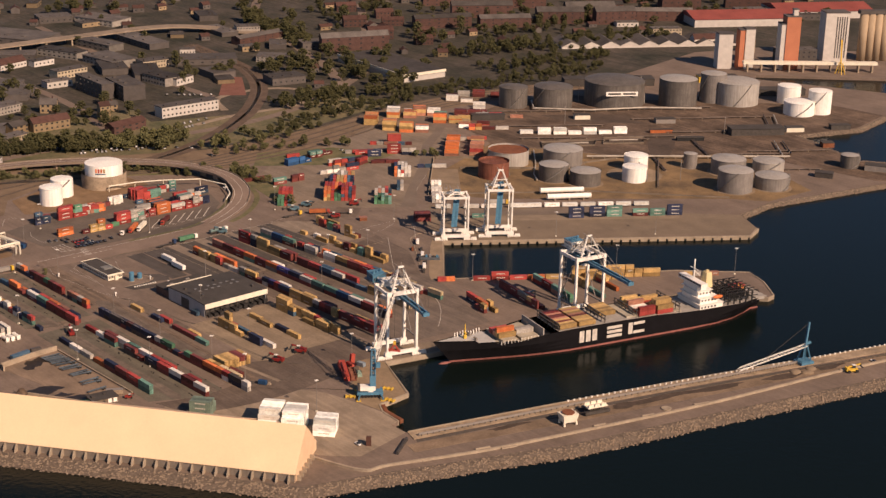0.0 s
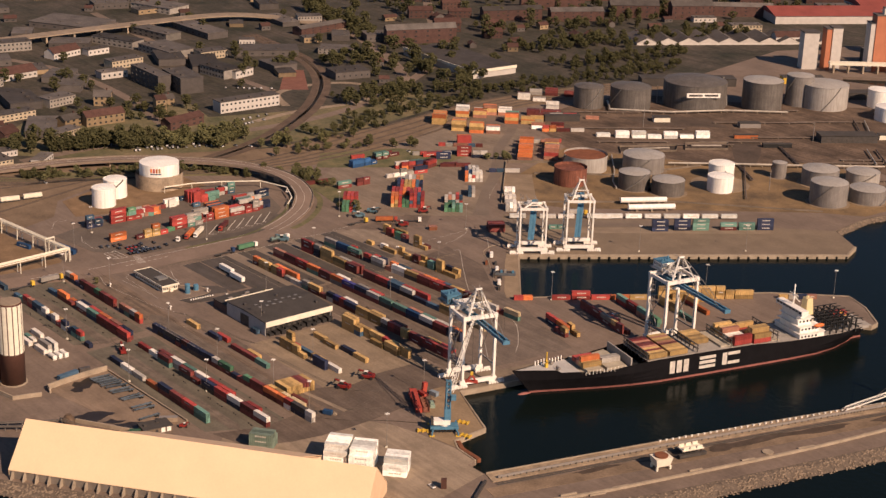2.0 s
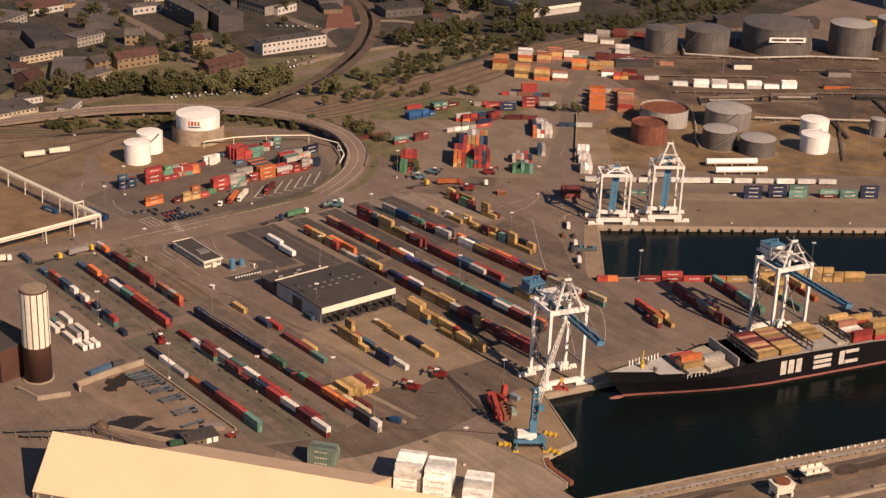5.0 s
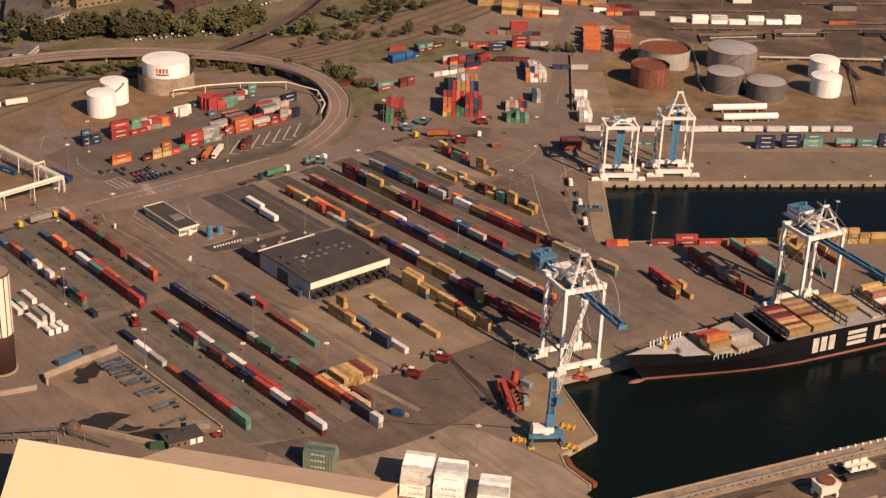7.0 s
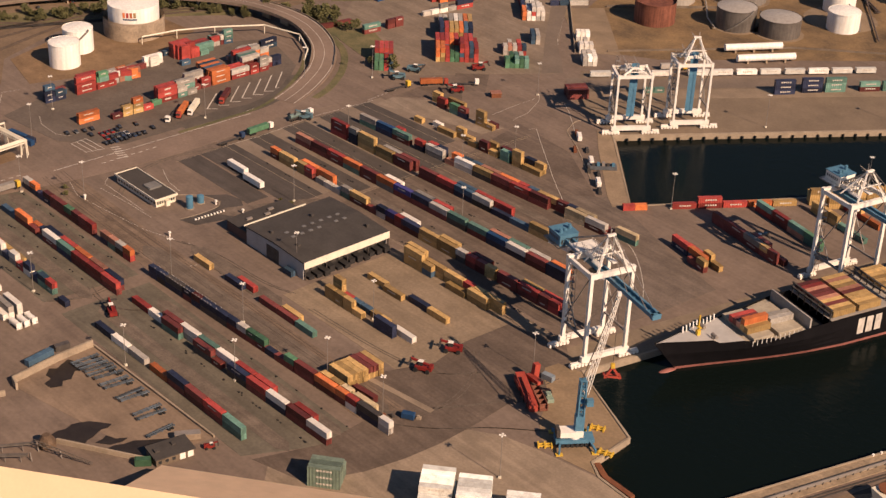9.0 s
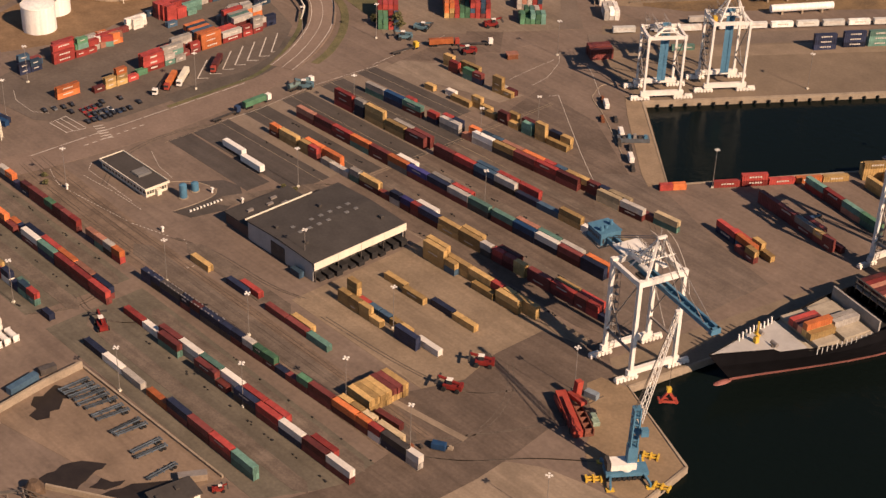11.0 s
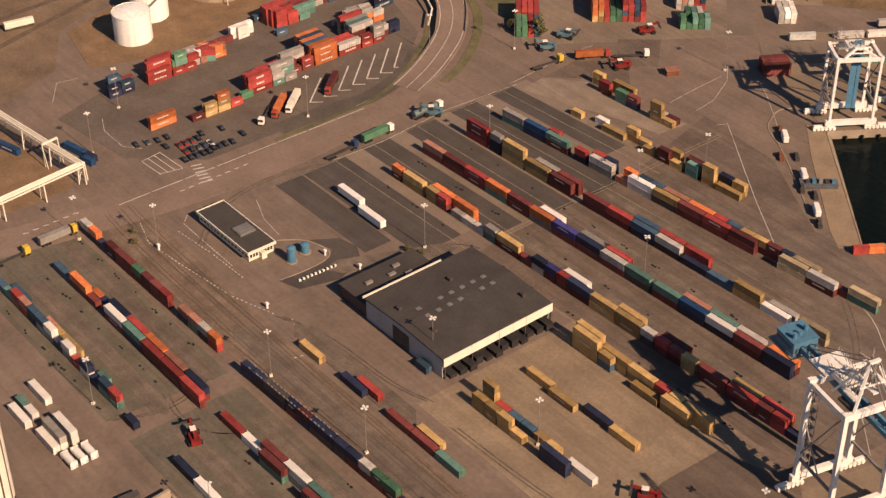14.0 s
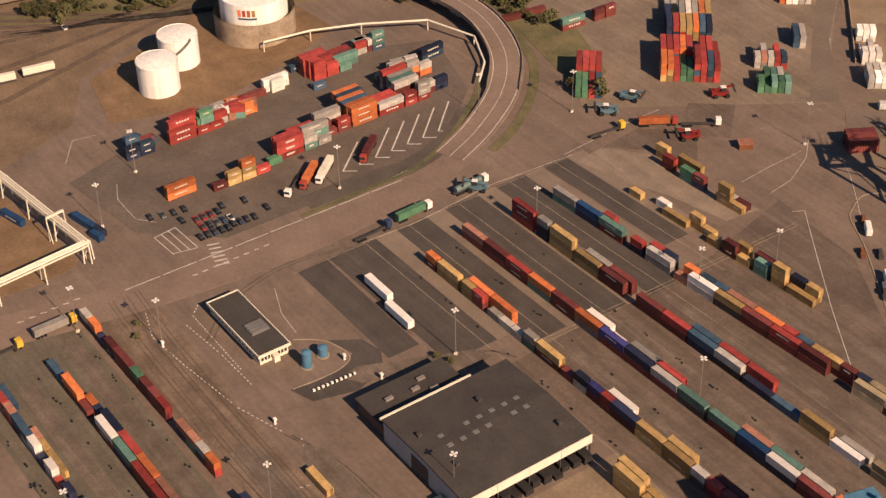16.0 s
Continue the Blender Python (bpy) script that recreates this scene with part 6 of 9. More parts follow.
# aft cell guides and stern gear
for s in (193.5, 198, 202.5, 207, 211.5):
    for side in (-12, -8, -4, 0, 4, 8, 12):
        bm = bmesh.new()
        add_beam(bm, (s, side, 7.4), (s, side, 15.6), 0.7)
        add_beam(bm, (s, side, 15.4), (s + 4.4, side, 15.4), 0.4)
        add_beam(bm, (s, side, 12), (s + 4.4, side, 12), 0.35)
        if side < 11:
            add_beam(bm, (s, side, 15.4), (s, side + 4, 15.4), 0.4)
            add_beam(bm, (s, side, 11.4), (s, side + 4, 11.4), 0.4)
        part("cell_guide", bm, BLACK, ship, "dark cell guide post")
bm = bmesh.new()
for k in range(5):
    add_beam(bm, (213 + k * 1.2, 2 + k, 7.6), (216 + k, 8 - 0.5 * k, 13 - k), 0.4)
part("stern_derrick", bm, YELLOW, ship, "yellow stern lifting gear")
bm = bmesh.new()
add_box(bm, 216, -10, 7.4, 223, -4, 9.4)
add_box(bm, 217, 4, 7.4, 222, 12, 8.8)
part("winch_house", bm, DECK, ship)
# white marks on the side, drawn as plain blocks
SIDE_Y = -HB - 0.08
for name, blocks in (("side_mark", [(86, 89.2), (90.4, 93.6), (94.8, 98)]), ):
    for a, b in blocks:
        bm = bmesh.new()
        add_box(bm, a, SIDE_Y, 1.4, b, SIDE_Y + 0.06, 8.6)
        part("side_mark", bm, PAINT, ship, "large white painted mark")
for z0, z1 in ((1.4, 3.2), (4.1, 5.9), (6.8, 8.6)):
    bm = bmesh.new()
    add_box(bm, 105, SIDE_Y, z0, 115.4, SIDE_Y + 0.06, z1)
    part("side_mark", bm, PAINT, ship, "large white painted mark")
for a, b, z0, z1 in ((120, 123, 1.4, 8.6), (123.6, 131.4, 6.8, 8.6), (123.6, 131.4, 1.4, 3.2)):
    bm = bmesh.new()
    add_box(bm, a, SIDE_Y, z0, b, SIDE_Y + 0.06, z1)
    part("side_mark", bm, PAINT, ship, "large white painted mark")


def cargo(s, ys, spec, z, lab):
    """Boxes across the deck, one token a column."""
    for y, col in zip(ys, spec.split()):
        for lv, ch in enumerate(col):
            if ch == "_":
                continue
            p = pose(137.2, 66.5, 0, 0, 0, 75.5) @ Vector((s, y, z + lv * CH))
            container(p.x, p.y, p.z, ch, 75.5, False, "containers on the ship", label=f"{PAINTS[ch][1]} container {lab}")


YS = [-10.9, -8.4, -5.95, -3.5, -1.05, 1.4, 3.85, 6.3, 8.75, 11.2]
cargo(41, YS[2:7], "y yo s m r", 10.0, "lashed on the ship's fore deck")
cargo(54, YS[3:5], "k k", 9.8, "lashed on the ship's fore deck")
cargo(79, YS, "y y m y s m m s r m", 11.2, "lashed on the ship's deck")
cargo(92, YS, "y y y y m s y y s y", 11.2, "lashed on the ship's deck")
cargo(112, YS, "_ _ _ _ y y y y y y", 10.8, "lashed on the ship's deck")
cargo(134, YS, "rr r s w w ss yy y yy y", 10.9, "lashed on the ship's deck")
cargo(147, YS, "ry yyy yyy yy m s r yy r y", 10.2, "lashed on the ship's deck")
cargo(215, YS[8:], "r r", 8.7, "standing on the ship's stern")

# ---- warehouse ----
# Near-black colour puts the shade under the canopy into the docks.
DOCKSHADE = mat("dock_shade", (0.028, 0.026, 0.025), 0.85, var=0.35, scale=0.4)
wh = thing("warehouse", "low warehouse with dark felt roof and white fascia", "warehouse", at=pose(0, 0, 0.05))
PALEWALL = mat("pale_wall_sheet", (0.40, 0.385, 0.36), 0.7, var=0.12, scale=0.2, fine=1.5)
bm = bmesh.new()
add_box(bm, -40.5, -0.2, 0, -0.6, 0.2, 8.2)
part("side_wall", bm, PALEWALL, wh)
bm = bmesh.new()
add_box(bm, -40.5, 44.6, 0, -0.6, 45, 8.2)
part("side_wall", bm, PALEWALL, wh)
bm = bmesh.new()
add_box(bm, -2.9, 0.2, 0, -2.5, 44.6, 8.2)
part("dock_wall", bm, DOCKSHADE, wh, "recessed loading dock wall, near black for the canopy shade")
bm = bmesh.new()
add_box(bm, -40.5, 0.2, 0, -40.1, 44.6, 8.2)
part("rear_wall", bm, PALEWALL, wh)
bm = bmesh.new()
prof = [(-41, 8.0), (-41, 8.5), (-20.5, 9.5), (0.6, 8.5), (0.6, 8.0), (-20.5, 9.0)]
a = [bm.verts.new((x, -0.7, z)) for x, z in prof]
b = [bm.verts.new((x, 45.6, z)) for x, z in prof]
for k in range(6):
    bm.faces.new((a[k], a[(k + 1) % 6], b[(k + 1) % 6], b[k]))
bm.faces.new(a[::-1])
bm.faces.new(b)
bmesh.ops.recalc_face_normals(bm, faces=bm.faces[:])
roof = part("roof", bm, ROOFDARK, wh, "dark felt roof")
LENS = mat("skylight_grey", (0.17, 0.165, 0.155), 0.5, var=0.2)
for k in range(7):
    for x in (-24.2, -19.4):
        if (k * 3 + int(x)) % 7 == 0:
            continue
        bm = bmesh.new()
        z = 9.5 - abs(x + 20.5) * 0.0488
        add_box(bm, x - 0.7, 9 + 4.6 * k - 0.9, z - 0.2, x + 0.7, 9 + 4.6 * k + 0.9, z + 0.2)
        part("skylight", bm, LENS, roof, "grey domed skylight")
for x, y in ((-28, 4), (-30, 27), (-12, 6), (-8, 40)):
    bm = bmesh.new()
    add_box(bm, x - 0.7, y - 0.7, 8.6, x + 0.7, y + 0.7, 10.2)
    part("vent", bm, DARKSTEEL, roof)
for k in range(4):
    bm = bmesh.new()
    add_box(bm, 0.62, -0.6 + 11.5 * k, 5.5, 0.9, 10.8 + 11.5 * k, 8.7)
    part("fascia_panel", bm, CREAM, wh, "white fascia panel over the loading docks")
for k in range(12):
    bm = bmesh.new()
    add_box(bm, -2.4, 1.6 + 3.6 * k, 0.0, 1.4 + (k % 3) * 0.7, 4.4 + 3.6 * k, 1.3 + (k % 4) * 0.5)
    part("dock_platform", bm, DOCKSHADE, wh)
    bm = bmesh.new()
    add_box(bm, -2.5, 1.8 + 3.6 * k, 1.9, -2.4, 4.2 + 3.6 * k, 4.6)
    part("dock_door", bm, DARKSTEEL, wh)
for k in range(5):
    bm = bmesh.new()
    add_beam(bm, (0.2, 0.3 + 11.2 * k, 0), (0.2, 0.3 + 11.2 * k, 8.1), 0.4)
    part("canopy_post", bm, DARKSTEEL, wh)
bm = bmesh.new()
add_box(bm, -26, -0.34, 0, -17.5, -0.2, 6.4)
part("gate", bm, DARKSTEEL, wh, "dark open gate in the side wall")
bm = bmesh.new()
add_box(bm, -56, 0.5, 0, -41.4, 31.5, 4.8)
part("annex_wall", bm, mat("annex_brown", (0.12, 0.072, 0.055), 0.8, var=0.2), wh, "brown annex wall")
bm = bmesh.new()
add_box(bm, -56.6, 0, 4.8, -41.2, 32, 5.2)
part("annex_roof", bm, ROOFDARK, wh, "dark flat annex roof")
bm = bmesh.new()
add_box(bm, -41.6, -0.9, 8.3, -41.02, 32.2, 8.9)
part("annex_parapet", bm, CREAM, wh, "white parapet strip")
for x, y in ((-50, 8), (-49, 17), (-52, 21), (-46, 22)):
    bm = bmesh.new()
    add_box(bm, x - 0.6, y - 1.4, 5.2, x + 0.6, y + 1.4, 6.0)
    part("roof_unit", bm, GREYSTEEL, wh)

# ---- gate office ----
of = thing("gate_office", "long low gate office with dark roof and white edge", "office", at=pose(-108.5, -7.5, 0.05) @ Matrix.Diagonal((0.9, 0.86, 1, 1)))
bm = bmesh.new()
add_box(bm, -18, -6, 0, 18, 6, 3.6)
part("wall", bm, CREAM, of)
bm = bmesh.new()
add_box(bm, -18.6, -6.6, 3.6, 18.6, 6.6, 4.0)
part("roof", bm, ROOFDARK, of)
for x0, y0, x1, y1 in ((-18.9, -6.9, 18.9, -6.5), (-18.9, 6.5, 18.9, 6.9), (-18.9, -6.5, -18.5, 6.5), (18.5, -6.5, 18.9, 6.5)):
    bm = bmesh.new()
    add_box(bm, x0, y0, 3.3, x1, y1, 4.35)
    part("roof_edge", bm, CREAM, of, "white roof edge")
bm = bmesh.new()
add_box(bm, 1, -2.6, 4.0, 7.5, 5, 4.5)
for k in range(4):
    add_box(bm, 1.3 + 1.6 * k, -2.4, 4.5, 2.5 + 1.6 * k, 4.8, 4.9)
part("skylight", bm, LENS, of, "grey glazed roof light")
for k in range(8):
    bm = bmesh.new()
    add_box(bm, 18.0, -5.4 + 1.4 * k, 1.2, 18.06, -4.4 + 1.4 * k, 2.6)
    part("window", bm, GLASS, of)
for k in range(14):
    bm = bmesh.new()
    add_box(bm, -17 + 2.5 * k, -6.06, 1.2, -15.4 + 2.5 * k, -6.0, 2.6)
    part("window", bm, GLASS, of)
bm = bmesh.new()
add_box(bm, 18.1, -1, 0, 20, 1.4, 2.6)
part("porch", bm, CREAM, of)
for x, y, h in ((-83.0, -1.0, 6.0), (-84.6, 5.8, 3.6)):
    t = thing("fuel_silo", "small blue upright fuel tank on the paving", "tank", "blue tanks by the office", pose(x, y, 0.05))
    bm = bmesh.new()
    add_cyl(bm, 0, 0, 0.3, h, 1.6, seg=20)
    add_cyl(bm, 0, 0, h, h + 0.5, 1.6, 0.5, seg=20)
    part("shell", bm, CRANEBLUE, t)
    bm = bmesh.new()
    add_cyl(bm, 0, 0, 0, 0.3, 2.1, seg=16)
    part("plinth", bm, CONC, t)
bm = bmesh.new()
add_prism(bm, [(-76.5, -11), (-75.5, -2), (-76, 8.6), (-80, 14), (-90, 11), (-84, 20), (-76, 22), (-68, 18), (-64, 6), (-68, -8)], 0, 0.08)
solo("fuel_apron", bm, DARKPAVE, "dark stained apron round the blue tanks", "pavement", kind="structure")

def dashes(pts, step, length):
    out = []
    for a, b in zip(pts, pts[1:]):
        a, b = Vector(a), Vector(b)
        d = (b - a).normalized()
        for k in range(int((b - a).length / step)):
            p = a + d * (k * step)
            q = p + d * length
            out.append((p.x, p.y, q.x, q.y))
    return out


painted("kerb_dashes", dashes([(-150, -38), (-145.5, -36.3), (-141, -29), (-137.4, -29.9), (-124.7, -33.9), (-107.6, -32.1), (-79.4, -28.2), (-60, -22)], 1.9, 1.0) + dashes([(-124, -22), (-104, -20), (-84, -19.4)], 1.9, 1.0) + dashes([(-56.2, -19.5), (-37.5, -25.5), (-40.3, -36.8), (-57.1, -40.7)], 2.2, 1.1) + dashes([(-131, -14), (-127, -18), (-92, -18.6)], 1.6, 0.9), 0.36, "broken pale kerb stones round the gate office", 0.075)
strip("island_kerb", [(-76.5, -10.2), (-75.6, -1), (-76.2, 8), (-79.9, 12.6), (-90.3, 10), (-97, 2.1)], 0.45, 0.0, 0.18, CONC, "pale concrete kerb round the fuel island", "kerb")
br_ = thing("barrier", "black and white block barrier beside the fuel island", "barrier", at=pose(-71.5, 1.7, 0.08, 0, 0, 87))
for k in range(19):
    bm = bmesh.new()
    add_box(bm, -7.5 + 0.8 * k, -0.35, 0, -6.72 + 0.8 * k, 0.35, 0.7)
    part("block", bm, WHITE if k % 2 == 0 else BLACK, br_)
for x, y in ((-66.3, -22.6), (-118.8, -33.2), (-78.8, 10.2), (-64.2, 14.6)):
    bm = bmesh.new()
    add_cyl(bm, 0, 0, 0, 1.5, 0.45, 0.3, seg=10)
    add_box(bm, -0.5, -0.5, 1.5, 0.5, 0.5, 2.3)
    solo("gate_post", bm, CRANEWHITE, "short white gate post with a square head", "post", "gate posts", at=pose(x, y, 0.06))

# ---- long shed ----
sh = thing("long_shed", "long steep-roofed storage shed with pale yellow sheeting", "shed", at=pose(0, 0, 0.05, 0, 0, 37.0))
S0, S1 = -56.0, 114.0
NF, NR, NB, HR, HE = -195.6, -176.2, -157.4, 21.4, 4.4


def sloped(verts):
    bm = bmesh.new()
    v = [bm.verts.new(c) for c in verts]
    w = [bm.verts.new((c[0], c[1], c[2] - 0.35)) for c in verts]
    k = len(v)
    bm.faces.new(v)
    bm.faces.new(w[::-1])
    for i in range(k):
        bm.faces.new((v[i], v[(i + 1) % k], w[(i + 1) % k], w[i]))
    bmesh.ops.recalc_face_normals(bm, faces=bm.faces[:])
    return bm


NPAN = 17
for k in range(NPAN):
    a, b = S0 + (S1 - S0) * k / NPAN, S0 + (S1 - S0) * (k + 1) / NPAN
    part("roof_sheet", sloped([(a, NF, HE), (b, NF, HE), (b, NR, HR), (a, NR, HR)]), SHEDROOF, sh)
for a, b in ((S0, -9.5), (78.5, S1)):
    part("rear_roof", sloped([(a, NR, HR), (b, NR, HR), (b, NB, HE), (a, NB, HE)]), SHEDROOF, sh)
for k in range(8):
    a, b = -9.5 + 11 * k, 1.5 + 11 * k
    part("rear_roof_sheet", sloped([(a, NR, HR), (b, NR, HR), (b, -144.4, 6.8), (a, -144.4, 6.8)]), SHEDWALL, sh, "flatter pinkish rear roof sheet")
bm = bmesh.new()
add_box(bm, -9.2, -145.2, 0, 78.2, -144.8, 6.3)
part("rear_wall", bm, SHEDWALL, sh)
for s in (-9.2, 77.9):
    bm = bmesh.new()
    a = [bm.verts.new((s, n, z)) for n, z in ((NR, 0), (-145.2, 0), (-145.2, 6.2), (NR, HR - 0.5))]
    b = [bm.verts.new((q.co.x + 0.3, q.co.y, q.co.z)) for q in a]
    bm.faces.new(a)
    bm.faces.new(b[::-1])
    for k in range(4):
        bm.faces.new((a[k], b[k], b[(k + 1) % 4], a[(k + 1) % 4]))
    bmesh.ops.recalc_face_normals(bm, faces=bm.faces[:])
    part("cheek_wall", bm, SHEDWALL, sh)
for a, b in ((S0 + 0.2, -9.4), (78.4, S1 - 0.2)):
    bm = bmesh.new()
    add_box(bm, a, NB - 0.7, 0, b, NB - 0.4, HE - 0.4)
    part("rear_wall", bm, SHEDWALL, sh)
for s in (S0 + 0.1, S1 - 0.1):
    bm = bmesh.new()
    v = [bm.verts.new(c) for c in ((s, NF + 0.3, 0), (s, NB - 0.3, 0), (s, NB - 0.3, HE - 0.3), (s, NR, HR - 0.3), (s, NF + 0.3, HE - 0.3))]
    f = bm.faces.new(v)
    r = bmesh.ops.extrude_face_region(bm, geom=[f])
    for q in r["geom"]:
        if isinstance(q, bmesh.types.BMVert):
            q.co.x += 0.3 if s < 0 else -0.3
    bmesh.ops.recalc_face_normals(bm, faces=bm.faces[:])
    part("gable_wall", bm, SHEDWALL, sh, "pinkish gable wall")
bm = bmesh.new()
add_box(bm, S0, NF + 0.4, 0, S1, NF + 0.9, HE - 0.1)
part("front_wall", bm, mat("shed_concrete", (0.20, 0.165, 0.13), 0.9, var=0.25, scale=0.2), sh, "weathered concrete base wall")
for k in range(28):
    s = S0 + 2 + 6.1 * k
    bm = bmesh.new()
    v = [(s, NF + 0.5, 0), (s, NF - 2.6, 0), (s, NF - 1.9, 1.6), (s, NF - 0.4, HE - 0.6), (s, NF + 0.5, HE - 0.6)]
    a = [bm.verts.new(c) for c in v]
    b = [bm.verts.new((c[0] + 0.7, c[1], c[2])) for c in v]
    bm.faces.new(a)
    bm.faces.new(b[::-1])
    for i in range(5):
        bm.faces.new((a[i], b[i], b[(i + 1) % 5], a[(i + 1) % 5]))
    bmesh.ops.recalc_face_normals(bm, faces=bm.faces[:])
    part("buttress", bm, CONC, sh)
for k in range(6):
    bm = bmesh.new()
    n = NF + 2.5 + 4.6 * k
    add_box(bm, S1, n, 0, S1 + 2.2, n + 0.7, 2.8)
    part("buttress", bm, CONC, sh)

# ---- striped silo and mill ----
si = thing("silo", "tall brown silo with white vertical stripes", "silo", at=pose(-24, -141, 0.05))
BROWN = mat("mill_brown", (0.085, 0.040, 0.028), 0.7, var=0.2, scale=0.1)
bm = bmesh.new()
add_cyl(bm, 0, 0, 0, 45, 6.3, seg=40)
ob = part("shaft", bm, BROWN, si)
smooth_sides(ob.data)
for k in range(14):
    a = 2 * math.pi * k / 14
    bm = bmesh.new()
    v = []
    for q in range(4):
        t = a + (q / 3 - 0.5) * 0.36
        v.append((bm.verts.new((6.42 * math.cos(t), 6.42 * math.sin(t), 17.5)), bm.verts.new((6.42 * math.cos(t), 6.42 * math.sin(t), 44.2))))
    for (p0, p1), (q0, q1) in zip(v, v[1:]):
        bm.faces.new((p0, q0, q1, p1))
    part("stripe", bm, CREAM, si, "cream vertical panel")
bm = bmesh.new()
add_cyl(bm, 0, 0, 45, 45.4, 6.0, seg=40)
part("top", bm, LIGHTPAVE, si)
bm = bmesh.new()
add_cyl(bm, 0, 0, 0, 0.5, 7.2, seg=40)
part("plinth", bm, CONC, si)
ml = thing("mill_building", "dark brown sheet-clad mill building beside the silo", "building", at=pose(-52, -150, 0.05, 0, 0, 12))
bm = bmesh.new()
add_box(bm, -26, -12, 0, 22, 8, 16)
part("wall", bm, BROWN, ml)
bm = bmesh.new()
add_box(bm, -26.4, -12.4, 16, 22.4, 8.4, 16.6)
part("roof", bm, ROOFDARK, ml)
bm = bmesh.new()
add_box(bm, -26, -11, 16.6, -2, 6, 27)
part("upper_block", bm, CREAM, ml, "cream upper storey")
for k in range(3):
    bm = bmesh.new()
    add_box(bm, -20 + 6 * k, -11.2, 19 + 2 * k, -16 + 6 * k, -11.0, 21 + 2 * k)
    part("window", bm, GLASS, ml)

# ---- concrete-walled tank with white upper shell ----
dt = thing("walled_tank", "white tank rising from a round weathered concrete wall", "tank", at=pose(-281, 95, 0.05))
bm = bmesh.new()
add_cyl(bm, 0, 0, 0, 10.5, 17, seg=56, caps=False)
add_cyl(bm, 0, 0, 0, 10.5, 16.5, seg=56, caps=False)
ob = part("bund_wall", bm, mat("bund_concrete", (0.34, 0.265, 0.185), 0.9, var=0.35, scale=0.15, fine=0.8), dt, "stained concrete ring wall")
smooth_sides(ob.data)
bm = bmesh.new()
add_cyl(bm, 0, 0, 0, 18.0, 14.2, seg=56, caps=False)
ob = part("shell", bm, TANKWHITE, dt)
smooth_sides(ob.data)
bm = bmesh.new()
add_cyl(bm, 0, 0, 18.0, 19.2, 14.2, 0.2, seg=56)
part("roof", bm, TANKWHITE, dt)
for k, (c, z0, z1) in enumerate((("o", 13.2, 16.2), ("r", 13.2, 16.2), ("o", 13.2, 16.2), ("y", 13.2, 16.2), ("b", 11.8, 12.7))):
    bm = bmesh.new()
    a0 = -0.98 + 0.14 * k if k < 4 else -0.98
    a1 = a0 + (0.10 if k < 4 else 0.56)
    v = []
    for q in range(7):
        t = a0 + (a1 - a0) * q / 6
        v.append((bm.verts.new((14.28 * math.cos(t), 14.28 * math.sin(t), z0)), bm.verts.new((14.28 * math.cos(t), 14.28 * math.sin(t), z1))))
    for (p0, p1), (q0, q1) in zip(v, v[1:]):
        bm.faces.new((p0, q0, q1, p1))
    part("sign_bar", bm, BOXMAT[c], dt, "coloured sign bar on the shell")

# ---- pipe bridge ----
pb = thing("pipe_bridge", "white overhead pipe bridge on steel trestles", "pipe bridge", at=pose(0, 0, 0.05))
PIPES = [(-400, -66, 8.4), (-300, -49, 8.4), (-228, -39.4, 8.4), (-174.3, -32.6, 8.4), (-171.2, -67, 8.4), (-169, -96, 8.4), (-186, -190, 8.4)]
for (a, b) in zip(PIPES, PIPES[1:]):
    a, b = Vector(a), Vector(b)
    d = (b - a).normalized()
    n = Vector((-d.y, d.x, 0))
    for o, r in ((-0.9, 0.42), (0, 0.3), (0.9, 0.45)):
        bm = bmesh.new()
        add_rod(bm, a + n * o, b + n * o, r, 10)
        part("pipe", bm, CREAM, pb)
    k = int((b - a).length / 15)
    for i in range(k + 1):
        c = a.lerp(b, i / max(k, 1))
        bm = bmesh.new()
        for o in (-1.5, 1.5):
            add_beam(bm, c + n * o * 1.3 - Vector((0, 0, 8.4)), c + n * o, 0.4)
        add_beam(bm, c + n * -1.7 - Vector((0, 0, 0.7)), c + n * 1.7 - Vector((0, 0, 0.7)), 0.5)
        add_beam(bm, c + n * -1.8 - Vector((0, 0, 6)), c + n * 1.5 - Vector((0, 0, 1)), 0.2)
        part("trestle", bm, CREAM, pb)
    bm = bmesh.new()
    add_beam(bm, a + n * -1.3 - Vector((0, 0, 0.9)), b + n * -1.3 - Vector((0, 0, 0.9)), 0.3, 0.6)
    add_beam(bm, a + n * 1.3 - Vector((0, 0, 0.9)), b + n * 1.3 - Vector((0, 0, 0.9)), 0.3, 0.6)
    part("carrier_beam", bm, CREAM, pb)
bm = bmesh.new()
for o in (-3.4, 3.4):
    add_beam(bm, (-193.2 - 0.12 * o, -35.2 + o, 0), (-193.2 - 0.12 * o, -35.2 + o, 10.2), 0.35)
    add_beam(bm, (-191.4 - 0.12 * o, -35.0 + o, 0), (-193.2 - 0.12 * o, -35.2 + o, 8.6), 0.25)
add_beam(bm, (-192.8, -38.6, 10.2), (-193.6, -31.8, 10.2), 0.6, 0.8)
part("portal_frame", bm, CREAM, pb, "taller white portal frame over the pipes")
lp = thing("pipe_line", "white pipe on short posts beside the walled tank", "pipe", at=pose(0, 0, 0.05))
PL = [(-262, 88, 4.5), (-258, 108, 5), (-250, 128, 5), (-236, 152, 5), (-214, 160, 4.5), (-196, 152, 3.5), (-186, 142, 3)]
for a, b in zip(PL, PL[1:]):
    bm = bmesh.new()
    add_rod(bm, a, b, 0.45, 8)
    part("pipe", bm, CREAM, lp)
    bm = bmesh.new()
    add_rod(bm, (a[0], a[1], 0), a, 0.25, 6)
    part("post", bm, CREAM, lp)

